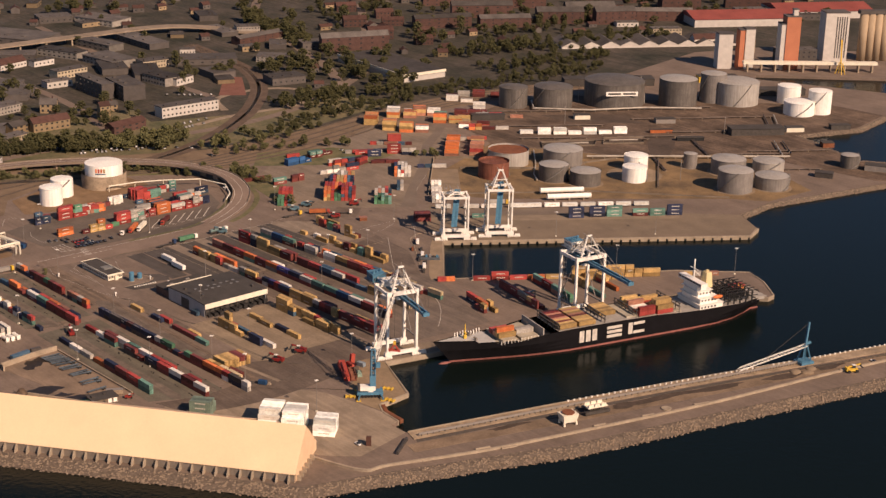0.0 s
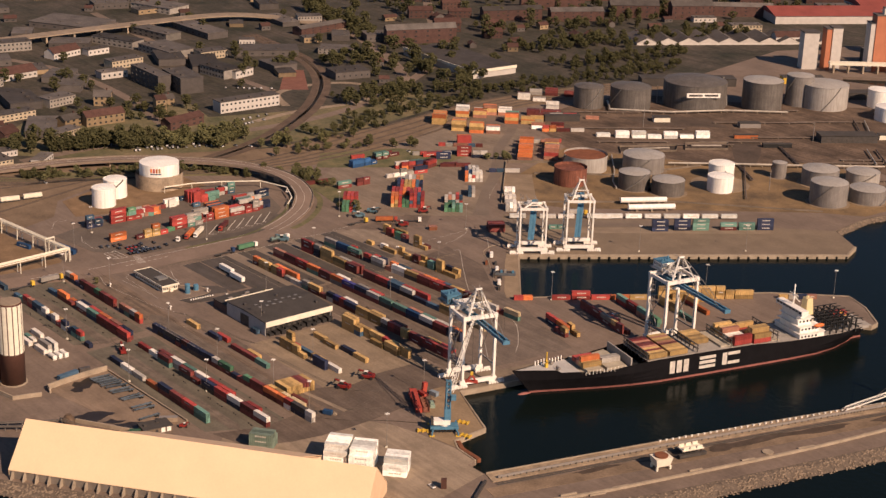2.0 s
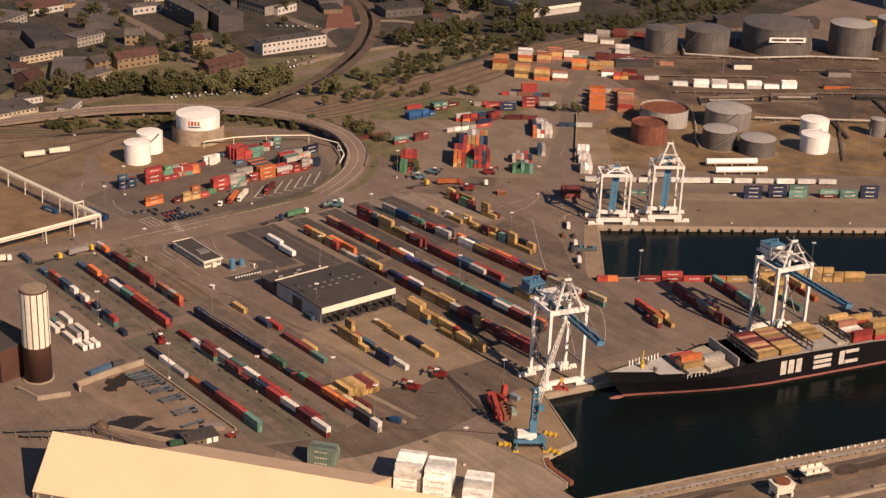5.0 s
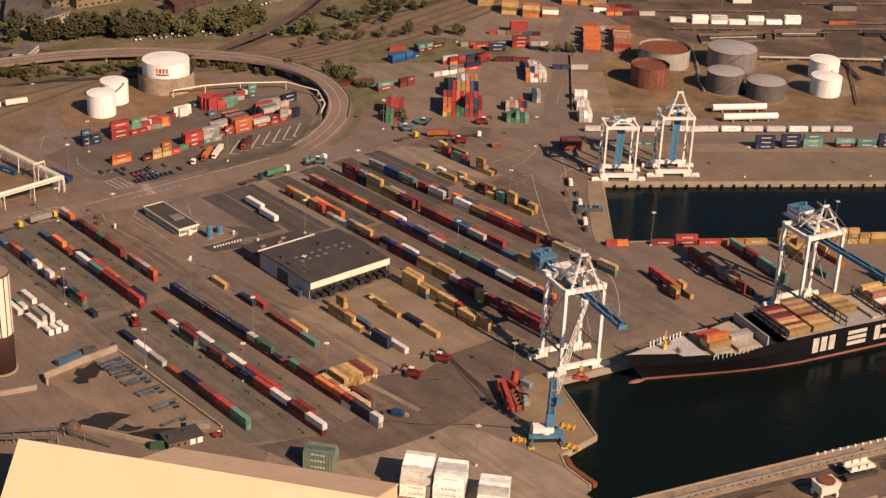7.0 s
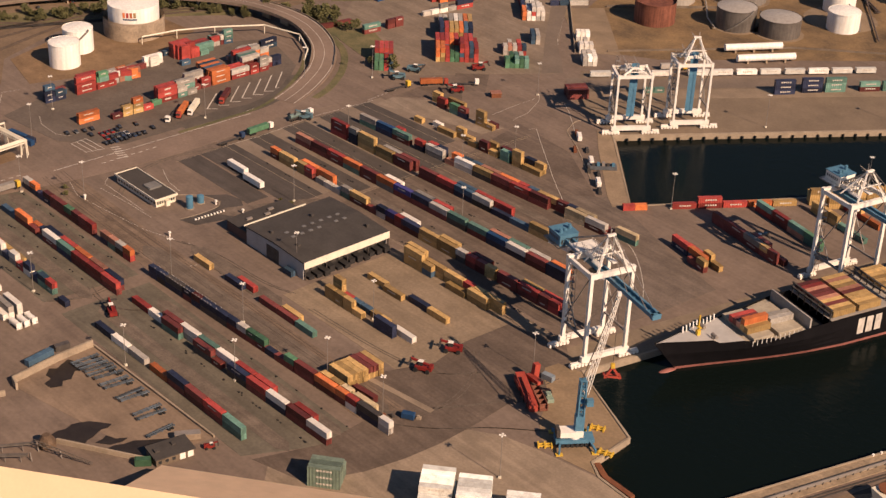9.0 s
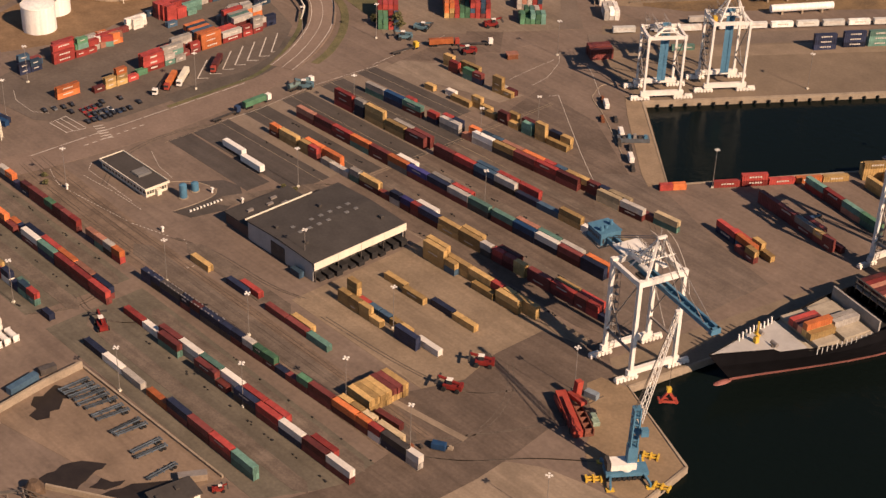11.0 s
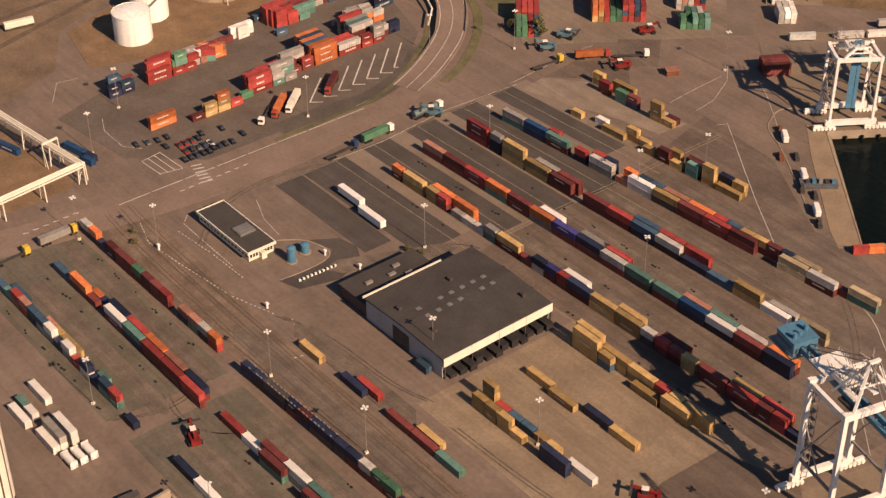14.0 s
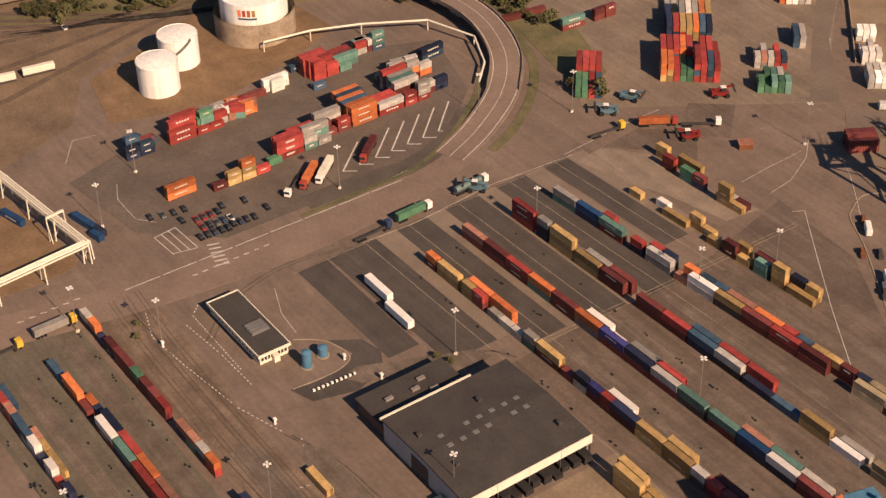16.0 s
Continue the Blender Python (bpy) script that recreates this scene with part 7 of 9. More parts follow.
# ---- walls and chassis yard ----
strip("yard_wall", [(-0.5, -132), (-5.4, -131), (-8.6, -110), (-9.4, -94.8)], 0.9, -0.1, 3.0, CONC, "pale concrete block wall round the chassis yard", "wall", curve=False)
strip("yard_wall", [(-9.4, -94.5), (69, -92.8)], 0.7, -0.1, 1.0, CONC, "low concrete wall along the chassis yard", "wall", curve=False)
strip("yard_wall", [(66.5, -119), (64, -120.8), (37.5, -137.4)], 0.8, -0.1, 1.9, CONC, "low concrete wall at the shed", "wall", curve=False)
strip("yard_wall", [(-18, -154), (-4, -151), (0, -137)], 0.9, -0.1, 2.2, CONC, "short concrete block wall", "wall", curve=False)
CHASSIS = mat("chassis_blue", (0.085, 0.105, 0.125), 0.7, var=0.4, obj_var=0.5)


def chassis(x, y, rz, length=11.5):
    c = thing("trailer_chassis", "empty blue-grey skeletal container trailer", "trailer", "trailers in the chassis yard", pose(x, y, 0.06, 0, 0, rz))
    for sy in (-0.5, 0.5):
        bm = bmesh.new()
        add_box(bm, -length / 2, sy - 0.12, 0.95, length / 2, sy + 0.12, 1.35)
        part("beam", bm, CHASSIS, c)
    for k in range(5):
        bm = bmesh.new()
        xx = -length / 2 + 0.4 + k * (length - 0.8) / 4
        add_box(bm, xx - 0.16, -1.15, 1.0, xx + 0.16, 1.15, 1.3)
        part("crossbar", bm, CHASSIS, c)
    for k in (3.2, 4.5):
        for sy in (-0.95, 0.95):
            bm = bmesh.new()
            add_rod(bm, (k, sy - 0.25, 0.5), (k, sy + 0.25, 0.5), 0.5, 12)
            part("wheel", bm, BLACK, c)
    return c


c0 = chassis(-2, -102.6, 88)
for x, y in ((0.8, -102.4), (3.6, -102.2), (6.3, -101.6), (9.2, -102), (12.6, -101.2), (17.4, -101.8), (20.4, -101.6), (28, -101.8), (30.8, -101.4), (41, -102.5), (44.5, -103), (55, -106)):
    copy_thing(c0, pose(x, y, 0.06, 0, 0, 86 + JIT.uniform(-7, 7)))
cv = thing("conveyor", "inclined grey belt conveyor beside the long shed", "conveyor", at=pose(0, 0, 0.05))
OLDSTEEL = mat("old_grey_steel", (0.14, 0.12, 0.10), 0.7, 0.1, var=0.35, scale=0.3)
bm = bmesh.new()
lattice(bm, (37, -146, 4.2), (57, -135, 1.2), 1.3, 0.7, 14, 0.1)
part("gallery", bm, OLDSTEEL, cv, "slender lattice stacking arm")
for y0, y1, w in ((-172, -150.5, 1.6), (-176, -146, 1.2)):
    bm = bmesh.new()
    add_beam(bm, (25 if w > 1.4 else 18, y0, 2.4), (41 if w > 1.4 else 36, y1, 2.8), w, 0.5)
    belt = part("belt", bm, OLDSTEEL, cv)
    bm = bmesh.new()
    for k in range(5):
        u = (k + 0.5) / 5
        x, y = (25 if w > 1.4 else 18) * (1 - u) + (41 if w > 1.4 else 36) * u, y0 * (1 - u) + y1 * u
        add_beam(bm, (x - 0.6, y, 0), (x - 0.6, y, 2.3), 0.2)
        add_beam(bm, (x + 0.6, y, 0), (x + 0.6, y, 2.3), 0.2)
    part("trestle", bm, GREYSTEEL, belt)
bm = bmesh.new()
add_prism(bm, [(34.4, -144), (38.8, -144), (39.4, -138.6), (35, -138)], 0, 2.2)
for v in bmesh.ops.create_cone(bm, cap_ends=True, segments=10, radius1=3.2, radius2=1.4, depth=2.6)["verts"]:
    v.co += Vector((37, -141, 3.5))
part("feed_hopper", bm, mat("rusty_hopper", (0.13, 0.088, 0.058), 0.9, 0.1, var=0.4, scale=0.4), cv, "rust-brown feed hopper")
for p in ((37.4, -145, 4.0), (46, -140.9, 2.8), (31, -163, 2.4), (41, -149.6, 3.2)):
    bm = bmesh.new()
    add_beam(bm, (p[0] - 0.9, p[1], 0), p, 0.3)
    add_beam(bm, (p[0] + 0.9, p[1], 0), p, 0.3)
    part("support", bm, GREYSTEEL, cv)
hu = thing("site_hut", "low brown site office with a dark flat roof", "hut", at=pose(68.3, -110.6, 0.05, 0, 0, 81))
bm = bmesh.new()
add_box(bm, -7.2, -4.4, 0, 7.2, 4.4, 3.0)
part("wall", bm, mat("hut_brown", (0.15, 0.115, 0.082), 0.85, var=0.3, scale=0.4), hu)
bm = bmesh.new()
add_box(bm, -7.6, -4.8, 3.0, 7.6, 4.8, 3.35)
add_box(bm, -6.0, -1.0, 3.35, -4.2, 0.8, 4.1)
add_box(bm, 1.0, 0.5, 3.35, 2.4, 2.2, 3.9)
part("roof", bm, ROOFDARK, hu, "dark felt roof with two vents")
for k in range(3):
    bm = bmesh.new()
    add_box(bm, -6.4 + 2.6 * k, -4.46, 1.0, -5.2 + 2.6 * k, -4.4, 2.2)
    part("window", bm, GLASS, hu)
for x in (1.6, 4.6):
    bm = bmesh.new()
    add_box(bm, x, -4.5, 0.3, x + 2.1, -4.4, 2.7)
    part("door", bm, WHITE, hu, "bright white panel door")
cn = thing("site_cabin", "pale mobile cabin beside the site office", "hut", at=pose(64, -100.6, 0.05, 0, 0, 60))
bm = bmesh.new()
add_box(bm, -4.5, -1.3, 0.2, 4.5, 1.3, 2.7)
bmesh.ops.bevel(bm, geom=bm.edges[:], offset=0.08, segments=1, affect="EDGES")
part("body", bm, LIGHTPAVE, cn)
bm = bmesh.new()
add_box(bm, -4.6, -1.4, 2.7, 4.6, 1.4, 2.85)
part("roof", bm, GREYSTEEL, cn)
bl = thing("generator_box", "small blue steel generator box at the end of the rails", "generator", at=pose(102.8, -31.2, 0.06, 0, 0, 30))
bm = bmesh.new()
add_box(bm, -2.4, -1.2, 0.2, 2.4, 1.2, 2.4)
bmesh.ops.bevel(bm, geom=bm.edges[:], offset=0.1, segments=1, affect="EDGES")
part("body", bm, BOXMAT["u"], bl)
bm = bmesh.new()
add_box(bm, -2.6, -1.3, 0, 2.6, 1.3, 0.2)
part("skid", bm, DARKSTEEL, bl)
for k, (x, y) in enumerate(((98.6, -35.4), (105.6, -28.6), (96.4, -37.6), (91.5, -43.5))):
    bm = bmesh.new()
    add_box(bm, -0.9, -0.6, 0, 0.9, 0.6, 0.9)
    add_box(bm, -0.5, -0.4, 0.9, 0.3, 0.4, 1.4)
    solo("scrap_crate", bm, (DARKSTEEL, CONC, RUST, WHITE)[k], "small open crate of lashing gear at the rail end", "crate", "crates at the rail end", at=pose(x, y, 0.06, 0, 0, 30 * k))
patch("rail_end_strip", [(70, -27.6), (105.4, -22.8), (105, -20.2), (70, -25)], LIGHTPAVE, "pale concrete strip beside the sunk rails", 0.075)

# ---- lamp masts ----
def lamp_mast(h=18.0):
    t = thing("lamp_mast", "slim grey lamp mast with white floodlights", "lamp mast", "lamp masts of the terminal")
    bm = bmesh.new()
    add_cyl(bm, 0, 0, 0, h, 0.15, 0.08, seg=8)
    part("pole", bm, GREYSTEEL, t)
    bm = bmesh.new()
    add_box(bm, -0.9, -0.08, h - 0.08, 0.9, 0.08, h + 0.08)
    add_box(bm, -0.08, -0.9, h - 0.08, 0.08, 0.9, h + 0.08)
    part("arm", bm, WHITE, t)
    for a, b in ((0.85, 0), (-0.85, 0), (0, 0.85), (0, -0.85)):
        bm = bmesh.new()
        add_box(bm, a - 0.34, b - 0.34, h - 0.1, a + 0.34, b + 0.34, h + 0.15)
        part("floodlight", bm, CRANEWHITE, t)
    bm = bmesh.new()
    add_box(bm, -0.5, -0.5, 0, 0.5, 0.5, 0.7)
    part("footing", bm, CREAM, t)
    return t


lm = lamp_mast()
lm.matrix_basis = pose(10, -92.3, 0.05)
for x, y in ((12, -39.5), (-36, -41.5), (64, -38), (-8.6, 2.6), (97, -38.5), (42, 2.5), (-97, 101.2), (2.6, 86.2), (110, 25.3), (51, 172), (-120, -32.8), (-38, 122.9), (149, 318), (96, 260), (-60, 40), (-142, -52), (-190, -20), (-160, 60), (-170, 130), (-150, 160), (-80, 215), (20, 280), (60, 340), (-30, 150), (150, -30), (-214, 5), (-60, -92), (44, -66)):
    copy_thing(lm, pose(x, y, 0.05, 0, 0, JIT.uniform(0, 90)))


# ---- vehicles ----
def car(colour):
    t = thing("car", f"{colour[1]} parked passenger car", "car", "parked cars")
    bm = bmesh.new()
    add_box(bm, -2.1, -0.85, 0.32, 2.1, 0.85, 0.85)
    bmesh.ops.bevel(bm, geom=bm.edges[:], offset=0.12, segments=1, affect="EDGES")
    part("body", bm, colour[0], t)
    bm = bmesh.new()
    vs = add_box(bm, -1.3, -0.75, 0.85, 0.9, 0.75, 1.42)
    for v in vs:
        if v.co.z > 1.2:
            v.co.x = v.co.x * 0.7 - 0.1
            v.co.y *= 0.85
    part("cabin", bm, GLASS, t)
    for x in (-1.3, 1.3):
        for y in (-0.8, 0.8):
            bm = bmesh.new()
            add_rod(bm, (x, y - 0.1, 0.32), (x, y + 0.1, 0.32), 0.32, 10)
            part("wheel", bm, BLACK, t)
    return t


CARCOL = [(mat("car_red", (0.30, 0.03, 0.03), 0.35), "red"), (mat("car_black", (0.015, 0.015, 0.018), 0.3), "black"), (mat("car_grey", (0.16, 0.16, 0.16), 0.35), "grey"), (mat("car_blue", (0.03, 0.05, 0.10), 0.35), "dark blue"), (mat("car_white", (0.7, 0.68, 0.64), 0.4), "white")]
protos = [car(c) for c in CARCOL]
for k, p in enumerate(protos):
    p.matrix_basis = pose(-168 + 0.2 * k, 8 + 2.7 * k, 0.06, 0, 0, 178)
for x, y, k in ((-173.3, 8.4, 0), (-173.3, 11.2, 0), (-173.4, 14, 0), (-173.4, 16.9, 1), (-163.1, 4.6, 1), (-163, 7.4, 1), (-162.8, 10, 3), (-162.6, 12.6, 1), (-162.4, 15.2, 1), (-163.5, 17.8, 1), (-163.2, 20.4, 3), (-163, 23, 1), (-162.7, 26, 1), (-184.4, -4.2, 1), (-183, 0, 2), (-182, 4, 1), (-181.8, 8, 1), (-175.5, 19.8, 1), (-173.7, 28.1, 1), (-165.2, 32.4, 1), (-176, 4, 1),
                (-330, 30, 4), (-344, 70, 1), (-340, 90, 0), (-300, 205, 2), (194.8, -38, 4), (-250, 300, 4), (-330, 205, 4), (-338, 196, 2), (-342, 186, 4), (-350, 178, 4), (296, 262, 4)):
    copy_thing(protos[k], pose(x, y, 0.08, 0, 0, 178 + JIT.uniform(-6, 6)))


def lorry(cab_mat, load, lab):
    t = thing("lorry", lab, "lorry", "lorries")
    bm = bmesh.new()
    add_box(bm, 5.4, -1.2, 0.7, 7.6, 1.2, 3.5)
    bmesh.ops.bevel(bm, geom=bm.edges[:], offset=0.15, segments=1, affect="EDGES")
    cab_ = part("cab", bm, cab_mat, t)
    bm = bmesh.new()
    add_box(bm, 7.58, -1.0, 2.0, 7.64, 1.0, 3.0)
    part("windscreen", bm, GLASS, cab_)
    bm = bmesh.new()
    add_box(bm, -7.6, -0.6, 0.8, 5.4, 0.6, 1.2)
    part("frame", bm, DARKSTEEL, t)
    for x in (-6.4, -5.1, -3.8, 4.6, 6.4):
        for y in (-1.0, 1.0):
            bm = bmesh.new()
            add_rod(bm, (x, y - 0.2, 0.5), (x, y + 0.2, 0.5), 0.5, 10)
            part("wheel", bm, BLACK, t)
    if load:
        bm = bmesh.new()
        add_box(bm, -7.4, -1.22, 1.2, 4.6, 1.22, 3.8)
        bmesh.ops.bevel(bm, geom=bm.edges[:], offset=0.06, segments=1, affect="EDGES")
        part("box_body", bm, load, t)
    return t


L1 = lorry(WHITE, None, "white lorry with an empty container chassis")
L1.matrix_basis = pose(-170.5, 47, 0.06, 0, 0, -50)
L2 = lorry(RED, BOXMAT["o"], "red lorry with an orange box body")
L2.matrix_basis = pose(-171.5, 54, 0.06, 0, 0, -50)
L3 = lorry(WHITE, CREAM, "white lorry with a cream box body")
L3.matrix_basis = pose(-171, 60.5, 0.06, 0, 0, -50)
L4 = lorry(RED, BOXMAT["m"], "dark red lorry with a maroon box")
L4.matrix_basis = pose(-173, 81, 0.06, 0, 0, -50)
L5 = lorry(WHITE, BOXMAT["g"], "white lorry with a dark green box body")
L5.matrix_basis = pose(-130, 72, 0.06, 0, 0, 92)
L6 = lorry(CARCOL[3][0], None, "dark blue lorry with an empty chassis")
L6.matrix_basis = pose(-129, 54, 0.06, 0, 0, 92)
L7 = lorry(YELLOW, None, "yellow terminal lorry with an empty chassis")
L8 = lorry(YELLOW, BOXMAT["k"], "yellow terminal lorry with a light grey box")
L8.matrix_basis = pose(-60, 300, 0.06, 0, 0, 56)
for l, x, y, a in ((L2, -123, 180, 58), (L1, -113, 193, 55), (L8, -147, -57.6, 91), (L7, -145.6, -77, 92), (L3, -160, -100, 72)):
    copy_thing(l, pose(x, y, 0.08, 0, 0, a))
L7.matrix_basis = pose(-130, 161, 0.06, 0, 0, 84)
tk = lorry(WHITE, None, "white lorry with a silver-green tank trailer")
tk.matrix_basis = pose(-131.5, 98, 0.06, 0, 0, 92)
bm = bmesh.new()
add_rod(bm, (-7, 0, 2.4), (4.6, 0, 2.4), 1.2, 18)
part("tank_barrel", bm, mat("tanker_green", (0.16, 0.22, 0.2), 0.35, 0.3), tk)


def reach_stacker(m=mat("stacker_red", (0.20, 0.022, 0.018), 0.5, var=0.35, scale=0.5), lab="red reach stacker with a lowered boom"):
    t = thing("reach_stacker", lab, "reach stacker", "reach stackers")
    bm = bmesh.new()
    add_box(bm, -3.6, -1.5, 0.9, 2.6, 1.5, 2.3)
    add_box(bm, -4.2, -1.5, 1.0, -3.0, 1.5, 2.9)
    part("chassis", bm, m, t)
    bm = bmesh.new()
    add_box(bm, -0.4, -0.7, 2.3, 1.4, 0.7, 4.1)
    cb = part("cab", bm, GLASS, t)
    bm = bmesh.new()
    add_box(bm, -0.6, -0.9, 4.1, 1.6, 0.9, 4.3)
    part("cab_roof", bm, CRANEWHITE, cb, "white cab roof")
    bm = bmesh.new()
    add_beam(bm, (-3, 0, 3.0), (4.6, 0, 4.6), 0.7)
    b = part("boom", bm, m, t)
    bm = bmesh.new()
    add_box(bm, 4.2, -3.2, 3.3, 5.0, 3.2, 3.7)
    add_box(bm, 4.3, -0.5, 3.4, 4.9, 0.5, 4.7)
    part("spreader", bm, DARKSTEEL, b)
    for x, r in ((2.1, 0.9), (-2.7, 0.8)):
        for y in (-1.7, 1.7):
            bm = bmesh.new()
            add_rod(bm, (x, y - 0.45, r), (x, y + 0.45, r), r, 14)
            part("wheel", bm, BLACK, t)
    return t


rs = reach_stacker()
rs.matrix_basis = pose(82, -6.5, 0.06, 0, 0, -150)
for x, y, a in ((79, 11.5, -140), (-26, -76.3, 160), (-109, 183, 240), (-124, 214, 60)):
    copy_thing(rs, pose(x, y, 0.06, 0, 0, a))
sl = reach_stacker(mat("loader_red", (0.24, 0.03, 0.022), 0.5), "small red loader beside the site office")
sl.matrix_basis = pose(73.6, -97.4, 0.06, 0, 0, 60) @ Matrix.Scale(0.55, 4)
rb = reach_stacker(mat("stacker_teal", (0.10, 0.17, 0.2), 0.5), "blue-grey reach stacker with a lowered boom")
rb.matrix_basis = pose(-143, 184, 0.06, 0, 0, 30)
for x, y, a in ((-141, 170, 235), (-129.5, 99, 230), (96, 178, 60)):
    copy_thing(rb, pose(x, y, 0.06, 0, 0, a))

# ---- breakwater plant ----
hp = thing("ship_loader_hopper", "cream receiving hopper with red bin on the breakwater", "hopper", at=pose(244, 63, 0.1, 0, 0, 74))
bm = bmesh.new()
for v in add_box(bm, -4.6, -3.4, 1.8, 4.6, 3.4, 6.2):
    if v.co.z < 3:
        v.co.x *= 0.8
        v.co.y *= 0.8
part("casing", bm, CREAM, hp)
bm = bmesh.new()
add_cyl(bm, 0, 0, 6.2, 6.9, 3.2, 3.4, seg=20)
part("bin", bm, RUST, hp, "rust red round bin")
for sx in (-3.6, 3.6):
    for sy in (-2.6, 2.6):
        bm = bmesh.new()
        add_box(bm, sx - 0.5, sy - 0.5, 0, sx + 0.5, sy + 0.5, 2.0)
        part("foot", bm, CREAM, hp)
gm = thing("loading_machine", "grey travelling loading machine with open bins", "machine", at=pose(243, 85, 0.1, 0, 0, 74))
bm = bmesh.new()
add_box(bm, -6, -2.6, 3.6, 6, 2.6, 4.2)
for k in range(3):
    add_box(bm, -5.5 + 3.8 * k, -2.4, 4.2, -2.6 + 3.8 * k, -2.0, 5.6)
    add_box(bm, -5.5 + 3.8 * k, 2.0, 4.2, -2.6 + 3.8 * k, 2.4, 5.6)
part("deck", bm, CREAM, gm)
for sx in (-5, -1.6, 1.6, 5):
    for sy in (-2.2, 2.2):
        bm = bmesh.new()
        add_beam(bm, (sx, sy, 0), (sx * 0.9, sy, 3.6), 0.5)
        part("leg", bm, DARKSTEEL, gm)
bm = bmesh.new()
add_box(bm, -8, -3.5, 0.6, 7, -1.5, 2.2)
add_box(bm, -3, 1.5, 0.5, 6, 3.4, 1.8)
part("drive", bm, DARKSTEEL, gm)
cvb = thing("belt_conveyor", "long low belt conveyor along the breakwater quay", "conveyor", at=pose(0, 0, 0.3))
for a, b in zip([(207, -8), (229, 76), (257, 176)], [(229, 76), (257, 176), (271, 226)]):
    bm = bmesh.new()
    add_beam(bm, (*a, 1.2), (*b, 1.2), 0.5, 1.2)
    part("belt", bm, GREYSTEEL, cvb)
    bm = bmesh.new()
    for k in range(26):
        u = (k + 0.5) / 26
        add_box(bm, a[0] + (b[0] - a[0]) * u - 0.3, a[1] + (b[1] - a[1]) * u - 0.3, 0, a[0] + (b[0] - a[0]) * u + 0.3, a[1] + (b[1] - a[1]) * u + 0.3, 1.0)
    tagged(part("stand", bm, DARKSTEEL, cvb), kind="stuff")
bc = thing("ship_loader", "blue tower crane with an inclined belt on the breakwater", "crane", at=pose(272, 228, 0.3, 0, 0, 75))
bm = bmesh.new()
for sx in (-3.4, 3.4):
    for sy in (-3.0, 3.0):
        add_beam(bm, (sx, sy, 0), (sx * 0.25, sy * 0.25, 11), 0.7)
add_box(bm, -4.4, -3.8, 0.4, 4.4, 3.8, 1.8)
part("portal", bm, CRANEBLUE, bc)
bm = bmesh.new()
add_beam(bm, (0, 0, 10), (1.2, 0, 25), 1.1)
add_beam(bm, (0, 0, 12), (3.5, 0, 12.6), 1.2)
part("mast", bm, CRANEBLUE, bc)
bm = bmesh.new()
lattice(bm, (1, 0, 11), (-44, 2.5, 2.5), 1.8, 1.8, 20, 0.16)
part("inclined_belt", bm, CRANEWHITE, bc, "pale lattice belt gallery sloping down")
bm = bmesh.new()
add_rod(bm, (1.2, 0, 24.5), (-26, 1.4, 7), 0.12, 6)
part("stay", bm, DARKSTEEL, bc)
wl = reach_stacker(YELLOW, "yellow wheel loader on the breakwater road")
wl.matrix_basis = pose(297, 240, 0.12, 0, 0, 60)
bm = bmesh.new()
for k in range(9):
    s = 0.6 + 0.4 * math.sin(k * 1.7)
    bmesh.ops.create_icosphere(bm, subdivisions=2, radius=2.6 * s, matrix=Matrix.Translation((k * 1.6, math.sin(k) * 2, 0)) @ Matrix.Diagonal((1.4, 1.2, 0.55, 1)))
solo("gravel_heap", bm, SANDY, "low heap of sandy gravel on the breakwater", "heap", at=pose(278, 212, 0.05, 0, 0, 75))
for k in range(3):
    bm = bmesh.new()
    add_box(bm, -6, -0.8, 0, 6, 0.8, 1.1)
    solo("concrete_block", bm, CONC, "long pale concrete block on the breakwater quay", "block", "concrete blocks", at=pose((236, 262, 254)[k], (106, 204, 172)[k], 0.35, 0, 0, 74))
bm = bmesh.new()
add_rod(bm, (0, 0, 0.6), (0, 0, 1.1), 2.8, 20)
solo("round_cover", bm, CONC, "round pale concrete cover lying on the road", "cover", at=pose(264, 118, -0.5))
bm = bmesh.new()
add_box(bm, -1.3, -1.2, 0, 1.3, 1.2, 4.6)
solo("kiosk", bm, BROWN, "small upright dark brown kiosk", "kiosk", at=pose(198.5, -34, 0.05, 0, 0, 50))
strip("ramp_wall", [(206, -15), (216, -30)], 1.2, -0.1, 1.6, DARKSTEEL, "low dark barrier across the breakwater road", "barrier", curve=False)
strip("pontoon", [(165.5, 2.4), (173, -1.2), (186.5, -2)], 2.2, -1.6, 0.5, RUST, "rusty steel fender rack along the quay step", "rack", curve=False)

# ---- rail wagons, long white tanks, pier clutter ----
for x, y, a in ((-304, -10, 78), (-302, 6, 80), (-306, -52, 70)):
    w = thing("rail_wagon", "cream covered goods wagon on the harbour track", "wagon", "goods wagons", pose(x, y, 0.2, 0, 0, a))
    bm = bmesh.new()
    add_box(bm, -6.5, -1.4, 1.0, 6.5, 1.4, 3.9)
    bmesh.ops.bevel(bm, geom=[e for e in bm.edges if e.calc_length() > 10], offset=0.5, segments=2, affect="EDGES")
    part("body", bm, CREAM, w)
    bm = bmesh.new()
    add_box(bm, -6.6, -1.1, 0.3, 6.6, 1.1, 1.0)
    part("underframe", bm, DARKSTEEL, w)
